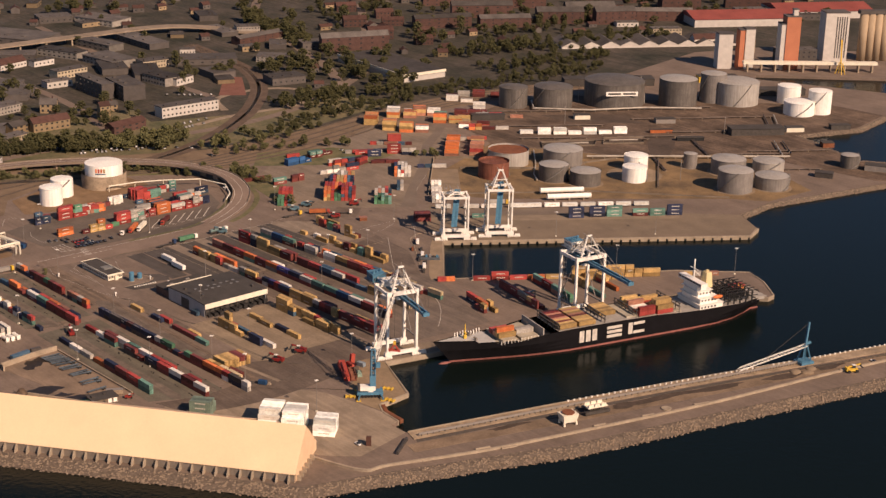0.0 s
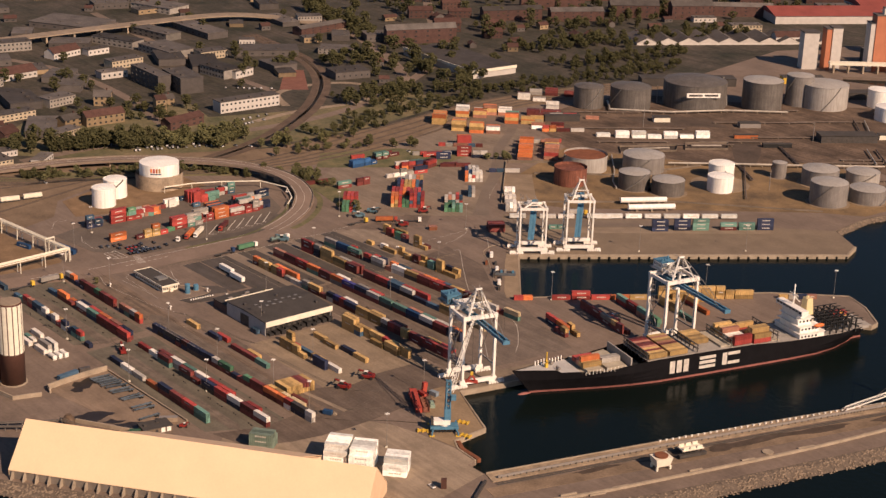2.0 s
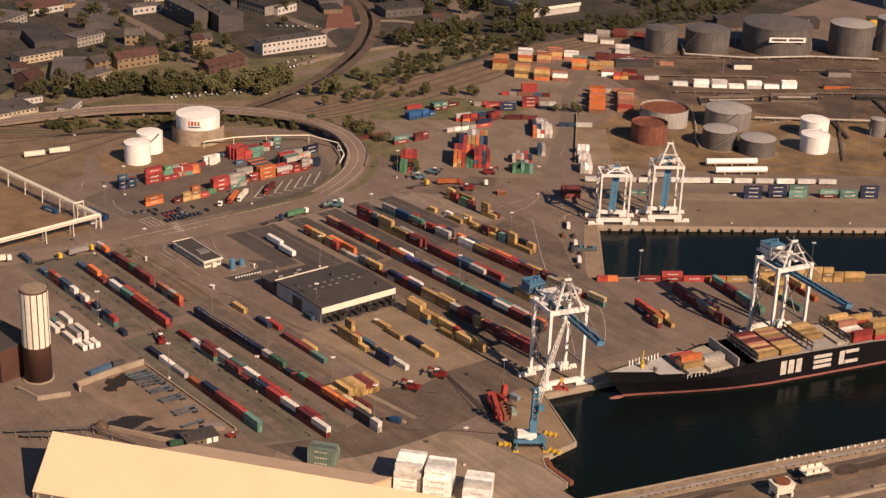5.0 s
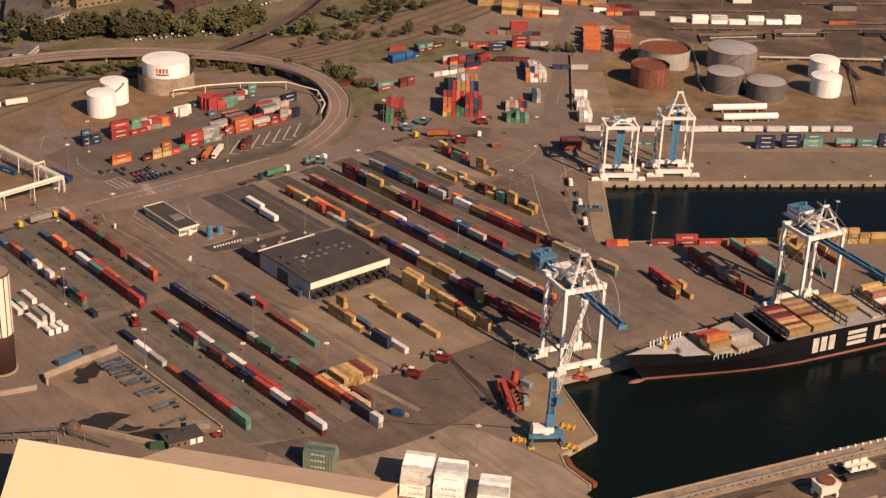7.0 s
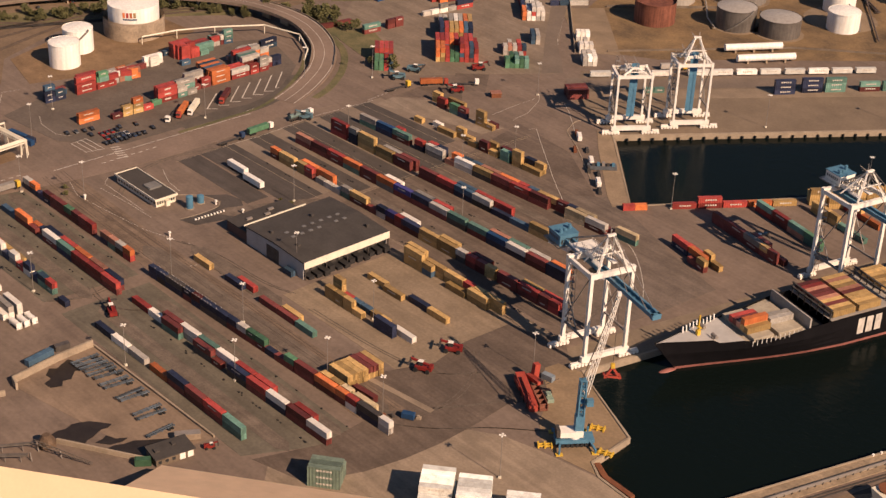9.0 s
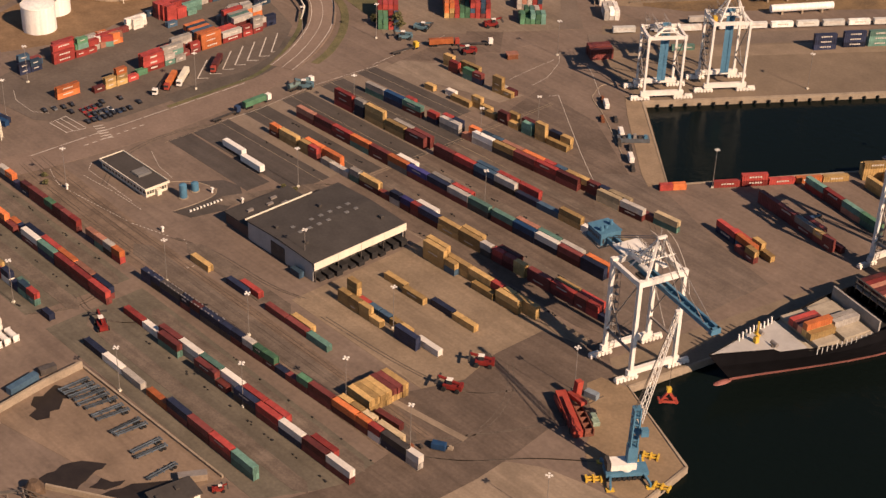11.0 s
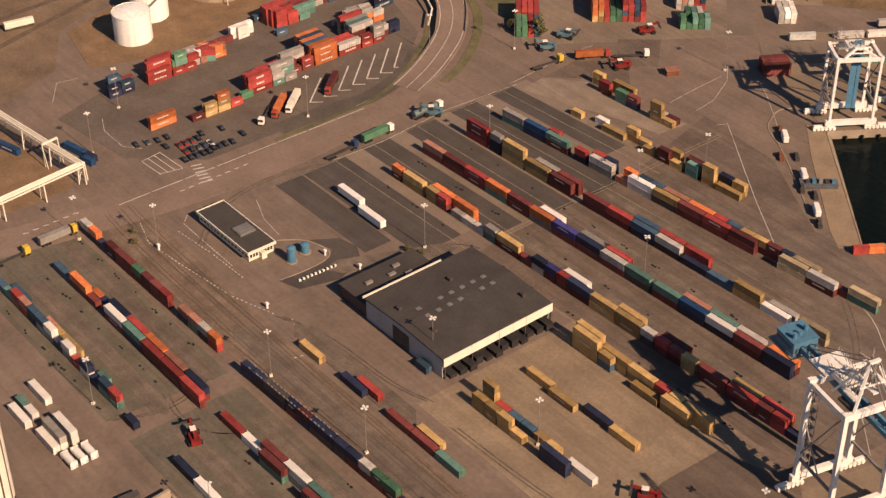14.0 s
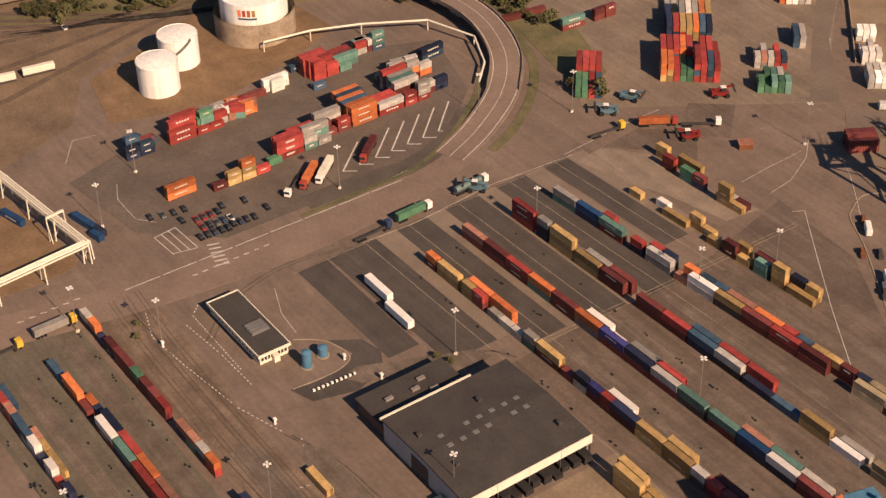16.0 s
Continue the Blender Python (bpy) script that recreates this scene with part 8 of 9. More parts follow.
for x, y in ((-50.6, 357.5), (-36, 350.5)):
    t = thing("tank_barrel", "long white horizontal pressure tank on saddles", "tank", "horizontal tanks", pose(x, y, 0.1, 0, 0, 59))
    bm = bmesh.new()
    add_rod(bm, (-17, 0, 3.2), (17, 0, 3.2), 2.0, 20)
    part("barrel", bm, TANKWHITE, t)
    for k in (-11, 0, 11):
        bm = bmesh.new()
        add_box(bm, k - 0.5, -1.6, 0, k + 0.5, 1.6, 1.8)
        part("saddle", bm, CONC, t)
ds = thing("pier_shed", "long dark flat-roofed shed at the oil depot", "shed", at=pose(-75, 625, 0.05, 0, 0, 56))
bm = bmesh.new()
add_box(bm, -24, -7, 0, 24, 7, 6)
part("wall", bm, DARKSTEEL, ds)
bm = bmesh.new()
add_box(bm, -24.6, -7.6, 6, 24.6, 7.6, 6.5)
part("roof", bm, ROOFDARK, ds)
OLDPIPE = mat("old_pipe", (0.13, 0.10, 0.08), 0.7, 0.2, var=0.4, scale=0.2)
OLDCONC = mat("old_concrete", (0.17, 0.135, 0.10), 0.9, var=0.35, scale=0.1)
for x, y, a, l in ((-250, 520, 56, 60), (-215, 580, 56, 80), (-180, 640, 56, 70), (-200, 500, 56, 90), (-140, 500, 56, 80), (-100, 600, 56, 90), (-70, 545, -34, 60), (-20, 600, 56, 70), (20, 560, 56, 40), (-120, 660, 56, 60), (-170, 470, 56, 60), (-120, 545, 56, 70), (-60, 480, -34, 40), (-150, 610, 56, 90), (-30, 570, 56, 60)):
    d = thing("pipe_rack", "low bundle of depot pipes on sleepers", "pipes", "depot pipes", pose(x, y, 0.1, 0, 0, a))
    for k in (-1, 0, 1):
        bm = bmesh.new()
        add_rod(bm, (-l / 2, k * 0.9, 1.0), (l / 2, k * 0.9, 1.0), 0.35, 8)
        part("pipe", bm, OLDPIPE, d)
    for k in range(5):
        bm = bmesh.new()
        add_box(bm, -l / 2 + 2 + k * (l - 4) / 4 - 0.3, -1.8, 0, -l / 2 + 2 + k * (l - 4) / 4 + 0.3, 1.8, 0.65)
        part("sleeper", bm, CONC, d)
# pale pipe lines on trestles, walled pump pits and stained ground
PALEPIPE = mat("pale_pipe", (0.40, 0.36, 0.30), 0.6, 0.2, var=0.3, scale=0.2)


def pipe_line(pts, radius, z, m, lab, step=9.0):
    d = thing("pipe_line", lab, "pipe", "pipe lines of the oil depot", pose(pts[0][0], pts[0][1], 0.05))
    o = Vector(pts[0])
    for p, q in zip(pts, pts[1:]):
        p, q = Vector(p) - o, Vector(q) - o
        bm = bmesh.new()
        add_rod(bm, (p.x, p.y, z), (q.x, q.y, z), radius, 10)
        part("pipe", bm, m, d)
        k = max(1, int((q - p).length / step))
        for i in range(k):
            c = p.lerp(q, (i + 0.5) / k)
            bm = bmesh.new()
            add_box(bm, c.x - 0.3, c.y - 0.3, 0, c.x + 0.3, c.y + 0.3, z - radius + 0.05)
            part("trestle", bm, CONC, d)


pipe_line([(-275, 545), (-253, 526), (-217, 563), (-193, 611), (-159, 652)], 0.8, 2.2, PALEPIPE, "pale lagged pipe line along the dark tanks")
pipe_line([(-108, 445), (-72, 493), (-49, 522), (-5, 581)], 0.8, 2.4, PALEPIPE, "pale lagged pipe line behind the tank farm")
pipe_line([(-112, 683), (-77, 648)], 0.6, 1.6, OLDPIPE, "brown pipe line at the depot road", 12)
pipe_line([(-104, 688), (-70, 652)], 0.6, 1.6, PALEPIPE, "pale pipe line at the depot road", 12)
pipe_line([(-45.6, 613), (-14, 583)], 0.6, 1.6, PALEPIPE, "pale pipe line near the point", 12)
pipe_line([(-41, 619), (-11, 592)], 0.6, 1.6, OLDPIPE, "brown pipe line near the point", 12)
pipe_line([(-73, 494), (-44, 461), (-15, 428)], 0.5, 1.4, OLDPIPE, "brown pipe line across the tank farm", 12)
pipe_line([(-151, 426), (-118, 396), (-100, 376), (-86, 366)], 0.5, 1.4, PALEPIPE, "pale pipe line across the tank farm", 12)
for pts in (((-167, 451), (-143.3, 494), (-132.5, 480.5), (-153.8, 439.3)), ((-144, 504), (-124.5, 534), (-112.4, 520), (-131.8, 490.3))):
    patch("pump_pit", list(pts), mat("pit_floor", (0.060, 0.046, 0.036), 0.95, var=0.3, scale=0.1), "dark oily floor of a walled pump pit", 0.1)
    strip("pit_wall", list(pts) + [pts[0]], 0.6, -0.1, 1.5, OLDCONC, "low concrete wall round a pump pit", "wall", curve=False)
    a, b = Vector(pts[0]), Vector(pts[2])
    e = (Vector(pts[1]) - a) * 0.7
    for w in (0.25, 0.5, 0.75):
        p = a.lerp(Vector(pts[3]), w) + e * 0.2
        pipe_line([tuple(p), tuple(p + e)], 0.5, 1.1, OLDPIPE if w != 0.5 else PALEPIPE, "short pipe run in a pump pit", 14)
for pts in (((-128, 541), (-114, 563), (-88, 532), (-68.5, 501), (-79, 493), (-100, 512)), ((-236, 518), (-216, 552), (-190, 582), (-158, 572), (-180, 548), (-206, 520))):
    patch("oil_stained_ground", list(pts), mat("depot_stain", (0.085, 0.062, 0.046), 0.95, var=0.35, scale=0.06, fine=0.7), "dark oil-stained depot ground", 0.085)
for x, y in ((-201, 514), (-251, 583), (-90, 600), (-20, 460)):
    bm = bmesh.new()
    add_rod(bm, (0, 0, 0), (0, 0, 16), 0.25, 8)
    solo("lamp_mast", bm, GREYSTEEL, "slim grey lamp mast at the oil depot", "lamp mast", at=pose(x, y, 0.05))
strip("depot_wall", [(-184, 346), (-163, 375)], 0.6, -0.1, 2.0, OLDCONC, "low concrete wall beside the empties yard", "wall", curve=False)
strip("depot_wall", [(-150, 342), (-108, 396), (-92, 470), (-30, 560)], 0.5, -0.1, 1.6, OLDCONC, "low concrete bund wall of the tank farm", "wall", curve=False)
strip("depot_wall", [(-100, 290), (-40, 380), (36, 452)], 0.5, -0.1, 1.2, OLDCONC, "low concrete bund wall of the tank farm", "wall", curve=False)
for x, y, a, l, w, h, m in ((-255, 470, 56, 30, 10, 5, ROOFDARK), (-205, 540, 56, 14, 8, 4, CREAM), (-150, 590, 56, 18, 8, 4, GREYSTEEL), (-60, 660, 56, 16, 8, 4, CREAM), (-10, 640, 56, 10, 8, 4, RUST), (45, 560, 30, 14, 8, 4, DARKSTEEL), (60, 610, 30, 18, 9, 5, GREYSTEEL), (-128, 560, 56, 20, 3, 3, BOXMAT["o"]), (-160, 760, 56, 60, 14, 6, ROOFDARK), (-285, 660, 56, 90, 16, 7, ROOFDARK), (-230, 760, 56, 40, 12, 6, YELLOW), (-95, 560, 56, 24, 4, 3, BLACK), (-40, 700, 56, 18, 7, 4, DARKSTEEL)):
    d = thing("depot_shed", "low flat-roofed shed of the oil depot", "shed", "sheds of the oil depot", pose(x, y, 0.05, 0, 0, a))
    bm = bmesh.new()
    add_box(bm, -l / 2, -w / 2, 0, l / 2, w / 2, h)
    part("wall", bm, m, d)
    bm = bmesh.new()
    add_box(bm, -l / 2 - 0.3, -w / 2 - 0.3, h, l / 2 + 0.3, w / 2 + 0.3, h + 0.3)
    part("roof", bm, ROOFDARK, d)
for x, y, r in ((-112, 421, 18.5), (-83, 381, 14), (-60, 393, 14.5), (-52, 442, 22), (24, 473, 16), (37, 502, 16), (-11, 508, 17), (-39, 494, 8)):
    bm = bmesh.new()
    add_cyl(bm, x, y, -0.2, 0.22, r, seg=40)
    solo("tank_plinth", bm, SANDY, "round gravel plinth under a storage tank", "plinth", kind="structure")
nb = thing("name_board", "white name board with dark bars on the wide tank", "sign", at=pose(-230 + 28.4 * 0.84, 609 - 28.4 * 0.545, 13, 0, 0, 57))
bm = bmesh.new()
add_box(bm, -15, -0.3, 0, 15, 0.3, 4)
part("board", bm, WHITE, nb)
for k in range(2):
    bm = bmesh.new()
    add_box(bm, -13 + 14 * k, -0.4, 1.2, -1 + 14 * k, -0.3, 2.9)
    part("bar", bm, DARKSTEEL, nb)
strip("fence_wall", [(-186, 346), (-110, 274)], 0.4, -0.1, 1.6, CONC, "pale boundary wall of the empties yard", "wall", curve=False)
for x, y in ((-27.8, 192.6), (-4.9, 177.2), (13.4, 163)):
    v = thing("van", "white van parked beside the basin", "van", "vans by the basin", pose(x, y, 0.1, 0, 0, -40))
    bm = bmesh.new()
    add_box(bm, -3.2, -1.1, 0.4, 3.2, 1.1, 2.9)
    bmesh.ops.bevel(bm, geom=bm.edges[:], offset=0.25, segments=2, affect="EDGES")
    part("body", bm, WHITE, v)
    for sx in (-2, 2):
        for sy in (-1, 1):
            bm = bmesh.new()
            add_rod(bm, (sx, sy - 0.15, 0.4), (sx, sy + 0.15, 0.4), 0.4, 10)
            part("wheel", bm, BLACK, v)

gw = thing("floating_gangway", "grey steel gangway and pontoon at the basin corner", "gangway", at=pose(2, 177.5, 0.3, 0, 0, 48))
bm = bmesh.new()
add_box(bm, -7, -2.2, 0, 7, 2.2, 1.6)
part("deck", bm, mat("gangway_grey", (0.10, 0.11, 0.12), 0.7, var=0.3, scale=0.3), gw)
for k in range(5):
    bm = bmesh.new()
    add_box(bm, -5 + 2.4 * k, -1.4, 1.6, -3.6 + 2.4 * k, 0.4 + 0.4 * (k % 2), 2.4 + 0.5 * (k % 3))
    part("machine_box", bm, (DARKSTEEL, CRANEBLUE, GREYSTEEL)[k % 3], gw)
for k, (x, y, a) in enumerate(((-16, 186, -40), (-20, 181.5, -38), (0, 170.5, -40), (6, 171, -40), (-33, 196, -42), (19, 158, -40))):
    bm = bmesh.new()
    add_box(bm, -2.6, -0.8, 0, 2.6, 0.8, 1.1)
    add_box(bm, -1.4, -0.6, 1.1, 0.8, 0.6, 1.7 + 0.3 * (k % 3))
    solo("gear_crate", bm, (DARKSTEEL, RUST, DARKSTEEL)[k % 3], "low dark crate with gear by the basin", "crates", "gear by the basin", at=pose(x, y, 0.1, 0, 0, a))
bm = bmesh.new()
add_box(bm, -6, -1.3, 0.0, 6, 1.3, 2.7)
solo("blue_storage_box", bm, BOXMAT["b"], "faded blue storage container behind the block wall", "container", at=pose(-13.2, -115.6, 0.05, 0, 0, 100))
bm = bmesh.new()
add_box(bm, -3, -1.2, 0, 3, 1.2, 2.4)
solo("dark_storage_box", bm, BOXMAT["d"], "dark storage box behind the block wall", "container", at=pose(-15, -105, 0.05, 0, 0, 84))
rh = thing("wooden_hut", "small rust red hut on the apron", "hut", at=pose(-92, 196, 0.05, 0, 0, 60))
bm = bmesh.new()
add_box(bm, -2.6, -1.8, 0, 2.6, 1.8, 2.4)
part("wall", bm, RUST, rh)
bm = bmesh.new()
add_prism(bm, [(-2.9, -2.1), (2.9, -2.1), (2.9, 2.1), (-2.9, 2.1)], 2.4, 2.7)
part("roof", bm, BOXMAT["s"], rh)

# rubber chocks and dunnage lying along the lanes
CH_R = random.Random(3)
bm = bmesh.new()
for y, x0, x1, step in ((-71.6, -128, -45, 11.9), (-69.4, -8, 92, 11.9), (-52.6, -140, -60, 12), (-91.4, -120, -56, 13), (-52.2, 20, 96, 14), (53.5, -100, 80, 17), (73.4, -105, 80, 19), (94.6, -100, 70, 17)):
    x = x0
    while x < x1:
        for k in range(CH_R.randint(1, 3)):
            cx, cy, r = x + CH_R.uniform(-0.6, 0.6) + k * 1.5, y + CH_R.uniform(-0.5, 0.5), CH_R.uniform(0.25, 0.5)
            add_box(bm, cx - r, cy - r * 0.7, 0.05, cx + r, cy + r * 0.7, 0.38)
        x += step * CH_R.uniform(0.8, 1.2)
solo("rubber_chocks", bm, BLACK, "small dark rubber chocks lying along the container lanes", "chocks", kind="stuff")
TYRE = mat("tyre_black", (0.122, 0.097, 0.075), 0.85, var=0.4, scale=0.3, fine=1.5)
for pts in (((-60, -22), (-40, -16), (-10, -14), (6, -10)), ((92, -40), (104, -20), (116, 4), (118, 30)), ((94, -44), (112, -30), (126, -12), (140, 2)), ((-50, -72), (-38, -74), (-26, -71), (-16, -60)), ((-54, -54), (-46, -62), (-44, -78), (-50, -92)), ((-128, 44), (-132, 20), (-126, -4), (-112, -20)), ((-66, 12), (-58, 30), (-56, 48), (-48, 54)), ((96, 60), (90, 90), (70, 116), (46, 136)), ((20, -12), (60, -10), (86, -4), (98, 12)), ((84, 20), (96, 8), (104, -10), (104, -30))):
    for off in (-1.0, 1.0):
        strip("tyre_mark", [(x + off * 0.7, y + off * 0.7) for x, y in pts], 0.45, 0.0, 0.098, TYRE, "dark curved tyre mark on the paving", "marking")
for k, (x, y) in enumerate(((231, -22), (238, 8), (247, 34), (256, 74), (264, 104), (272, 138), (281, 176), (289, 214), (246, 20), (218, 40), (228, 74))):
    bm = bmesh.new()
    add_box(bm, -3.2 - k % 3, -0.5, 0, 3.2 + k % 2, 0.5, 0.8)
    bmesh.ops.bevel(bm, geom=bm.edges[:], offset=0.08, segments=1, affect="EDGES")
    solo("kerb_block", bm, CONC, "weathered concrete kerb block on the breakwater", "block", "kerb blocks", at=pose(x, y, 0.1, 0, 0, 72 + k % 4))
for x, y, l, w in ((238, 74, 14, 2.2), (252, 124, 24, 2.6), (247, 104, 9, 2.8), (263, 160, 20, 2.2), (277, 204, 15, 2.4), (227, 36, 12, 1.8), (284, 236, 10, 2.6)):
    d = Vector((0.27, 0.963))
    n_ = Vector((-d.y, d.x))
    ring = []
    for k in range(14):
        a = 2 * math.pi * k / 14
        p = Vector((x, y)) + d * (l * math.cos(a) * (1 + 0.25 * math.sin(3 * a + x))) + n_ * (w * math.sin(a) * (1 + 0.45 * math.cos(2 * a + y)))
        ring.append((p.x, p.y))
    patch("damp_stain", ring, mat("damp_earth", (0.078, 0.056, 0.040), 0.8, var=0.35, scale=0.2), "long dark damp stain on the breakwater road", 0.16)
for off in (10.2, 11.6):
    strip("loader_rail", [(199.6 + off, -9 - off * 0.27), (224.4 + off, 81.7 - off * 0.27), (249.4 + off, 170 - off * 0.27), (286.4 + off, 289.5 - off * 0.27)], 0.3, 0.0, 0.5, DARKSTEEL, "dark steel rail of the loading machine", "rail")
bm = bmesh.new()
for k in range(60):
    u = k / 59
    x, y = 224.8 + 61 * u, 83 + 205 * u
    add_box(bm, x - 0.35, y - 0.5, 0.35, x + 0.35, y + 0.5, 1.25)
solo("quay_bollards", bm, CRANEWHITE, "row of small white bollard blocks on the quay edge", "bollards", kind="stuff")

# ---- trees ----
LEAF = mat("foliage", (0.108, 0.100, 0.044), 0.9, var=0.45, scale=0.3, fine=1.5, obj_var=0.35, tint=(0.040, 0.043, 0.020), spec=0.1)
BARK = mat("bark", (0.09, 0.065, 0.045), 0.95, var=0.3)


def tree_meshes(seed, h, r):
    rnd = random.Random(seed)
    bm = bmesh.new()
    add_cyl(bm, 0, 0, 0, h * 0.5, 0.32, 0.16, seg=7)
    for k in range(5):
        a = rnd.uniform(0, 6.28)
        add_beam(bm, (0, 0, h * (0.28 + 0.05 * k)), (math.cos(a) * r * 0.6, math.sin(a) * r * 0.6, h * (0.55 + 0.06 * k)), 0.14)
    trunk = to_mesh("trunk", bm, BARK)
    verts, faces = [], []
    for _ in range(130):
        a, u, v = rnd.uniform(0, 6.28), rnd.random() ** 0.5, rnd.uniform(-1, 1)
        q = math.sqrt(max(0, 1 - v * v)) * u
        lump = 1 + 0.28 * math.sin(3 * a + seed) * math.cos(2 * v)
        c = Vector((math.cos(a) * r * q * lump, math.sin(a) * r * q * lump, h * 0.62 + v * h * 0.36 * lump))
        s = rnd.uniform(0.35, 0.95) * r * 0.26
        k0 = len(verts)
        for dx, dy, dz in ((1, 0, 0), (-1, 0, 0), (0, 1, 0), (0, -1, 0), (0, 0, 1), (0, 0, -1)):
            verts.append((c.x + (dx + rnd.uniform(-0.4, 0.4)) * s, c.y + (dy + rnd.uniform(-0.4, 0.4)) * s, c.z + (dz + rnd.uniform(-0.4, 0.4)) * s * 0.8))
        for f in ((0, 2, 4), (2, 1, 4), (1, 3, 4), (3, 0, 4), (2, 0, 5), (1, 2, 5), (3, 1, 5), (0, 3, 5)):
            faces.append(tuple(k0 + i for i in f))
    me = bpy.data.meshes.new("crown")
    me.from_pydata(verts, [], faces)
    me.materials.append(LEAF)
    return trunk, me


TREES = [tree_meshes(s, h, r) for s, h, r in ((1, 11, 4.2), (2, 9, 3.8), (3, 13, 4.6), (4, 7, 3.6))]
TR = random.Random(21)


WOOD = []


def tree(x, y, k=None, s=1.0):
    if on_branch(x, y, 11):
        return
    WOOD.append((x, y, TR.randrange(4) if k is None else k, s, TR.uniform(0, 6.28), TR.uniform(0.85, 1.15)))


def finish_trees():
    """Trees nearest to the harbour as things, the far town's trees as one wood."""
    WOOD.sort(key=lambda q: math.hypot(q[0] + 150, q[1] - 150))
    verts, faces = [], []
    for i, (x, y, k, s, a, q) in enumerate(WOOD):
        m = Matrix.LocRotScale((x, y, 0.04), Euler((0, 0, a)), (s, s, s * q))
        if i < 300:
            t = thing("tree", "dark green leafy broad tree in late summer" if s > 0.62 else "low dark green bushy young tree", "tree", "trees of the town", m)
            for n, me in zip(("trunk", "crown"), TREES[k]):
                o = new(n, me)
                o.parent = t
        else:
            for me in TREES[k]:
                k0 = len(verts)
                verts += [tuple(m @ v.co) for v in me.vertices]
                faces += [tuple(k0 + j for j in p.vertices) for p in me.polygons]
    me = bpy.data.meshes.new("far_wood")
    me.from_pydata(verts, [], faces)
    me.materials.append(LEAF)
    tagged(new("far_wood", me), "dark green woods and garden trees of the town", "trees", kind="stuff")


def grove(x0, y0, x1, y1, n, w, lo=0.7, hi=1.3):
    for _ in range(n):
        u = TR.random()
        d = Vector((x1 - x0, y1 - y0)).normalized()
        o = TR.gauss(0, w * 0.5)
        tree(x0 + (x1 - x0) * u - d.y * o, y0 + (y1 - y0) * u + d.x * o, None, TR.uniform(lo, hi))


grove(-408, 70, -345, 215, 95, 13, 0.7, 1.25)
grove(-400, 340, -380, 480, 34, 26, 0.8, 1.4)
grove(-345, 240, -318, 330, 16, 10, 0.5, 0.9)
grove(-300, 225, -262, 320, 24, 8, 0.4, 0.8)
grove(-268, 176, -200, 196, 12, 6, 0.4, 0.7)
grove(-350, 20, -300, 138, 110, 8, 0.3, 0.62)
grove(-300, 138, -262, 160, 40, 5, 0.3, 0.55)
grove(-242, 182, -230, 200, 16, 6, 0.5, 0.8)
grove(-420, 40, -380, 140, 50, 12, 0.8, 1.4)
grove(-380, 150, -310, 230, 50, 8, 0.7, 1.2)
grove(-150, 178, -166, 168, 5, 2, 0.4, 0.7)
grove(-200, 335, -188, 352, 6, 3, 0.4, 0.8)
grove(-480, 620, -420, 900, 130, 26, 0.6, 1.1)
grove(-345, 500, -330, 690, 26, 8, 0.4, 0.8)
grove(-520, 730, -540, 900, 60, 30, 0.6, 1.1)
grove(-470, 130, -440, 210, 14, 18, 0.7, 1.2)
grove(-930, 400, -880, 480, 10, 20, 1.0, 1.8)
grove(-560, 380, -500, 470, 14, 20, 0.7, 1.3)
grove(-640, 180, -600, 620, 8, 60, 0.7, 1.3)
grove(-820, 600, -640, 760, 26, 60, 0.8, 1.4)
grove(-440, 980, -380, 1150, 22, 40, 0.9, 1.4)
grove(-760, 900, -560, 1150, 30, 80, 0.9, 1.5)
for x, y in ((-133, -35), (-127, -38), (-62, 34), (-57, 36)):
    tree(x, y, 3, 0.35)

grove(-560, 60, -1000, 1200, 26, 330, 0.7, 1.4)
grove(-480, 420, -620, 1200, 90, 70, 0.8, 1.5)
grove(-420, 60, -560, 420, 12, 60, 0.6, 1.2)
grove(-345, 300, -350, 470, 70, 12, 0.4, 0.8)
grove(-365, 470, -345, 720, 120, 14, 0.4, 0.8)
grove(-400, 600, -380, 760, 90, 22, 0.5, 0.9)
grove(-300, 205, -330, 330, 20, 8, 0.4, 0.8)
grove(-560, 460, -400, 500, 34, 16, 0.7, 1.3)
grove(-760, 560, -590, 530, 70, 16, 0.8, 1.4)
grove(-500, 120, -470, 240, 9, 30, 0.6, 1.1)
grove(-640, 130, -560, 200, 10, 40, 0.6, 1.2)
grove(-420, 340, -396, 430, 22, 14, 0.5, 1.0)
grove(-700, 640, -500, 1100, 60, 120, 0.8, 1.5)
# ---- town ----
# Brick, tile and red sheet are darkened to stand for cloud shade.
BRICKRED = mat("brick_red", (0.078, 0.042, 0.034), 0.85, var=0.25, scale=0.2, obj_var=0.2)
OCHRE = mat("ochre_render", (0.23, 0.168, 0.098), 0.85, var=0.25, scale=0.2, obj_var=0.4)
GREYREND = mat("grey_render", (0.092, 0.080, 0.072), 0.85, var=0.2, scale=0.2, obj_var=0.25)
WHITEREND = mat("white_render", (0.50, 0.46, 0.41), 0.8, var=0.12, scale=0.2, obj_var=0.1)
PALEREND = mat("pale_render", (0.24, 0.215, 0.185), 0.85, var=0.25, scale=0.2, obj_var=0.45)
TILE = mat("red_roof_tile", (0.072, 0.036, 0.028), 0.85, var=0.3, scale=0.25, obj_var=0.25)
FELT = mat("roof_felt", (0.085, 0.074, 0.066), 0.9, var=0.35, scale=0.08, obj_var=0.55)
REDSHEET = mat("red_roof_sheet", (0.25, 0.066, 0.050), 0.7, var=0.2, scale=0.05)
PANE = {}


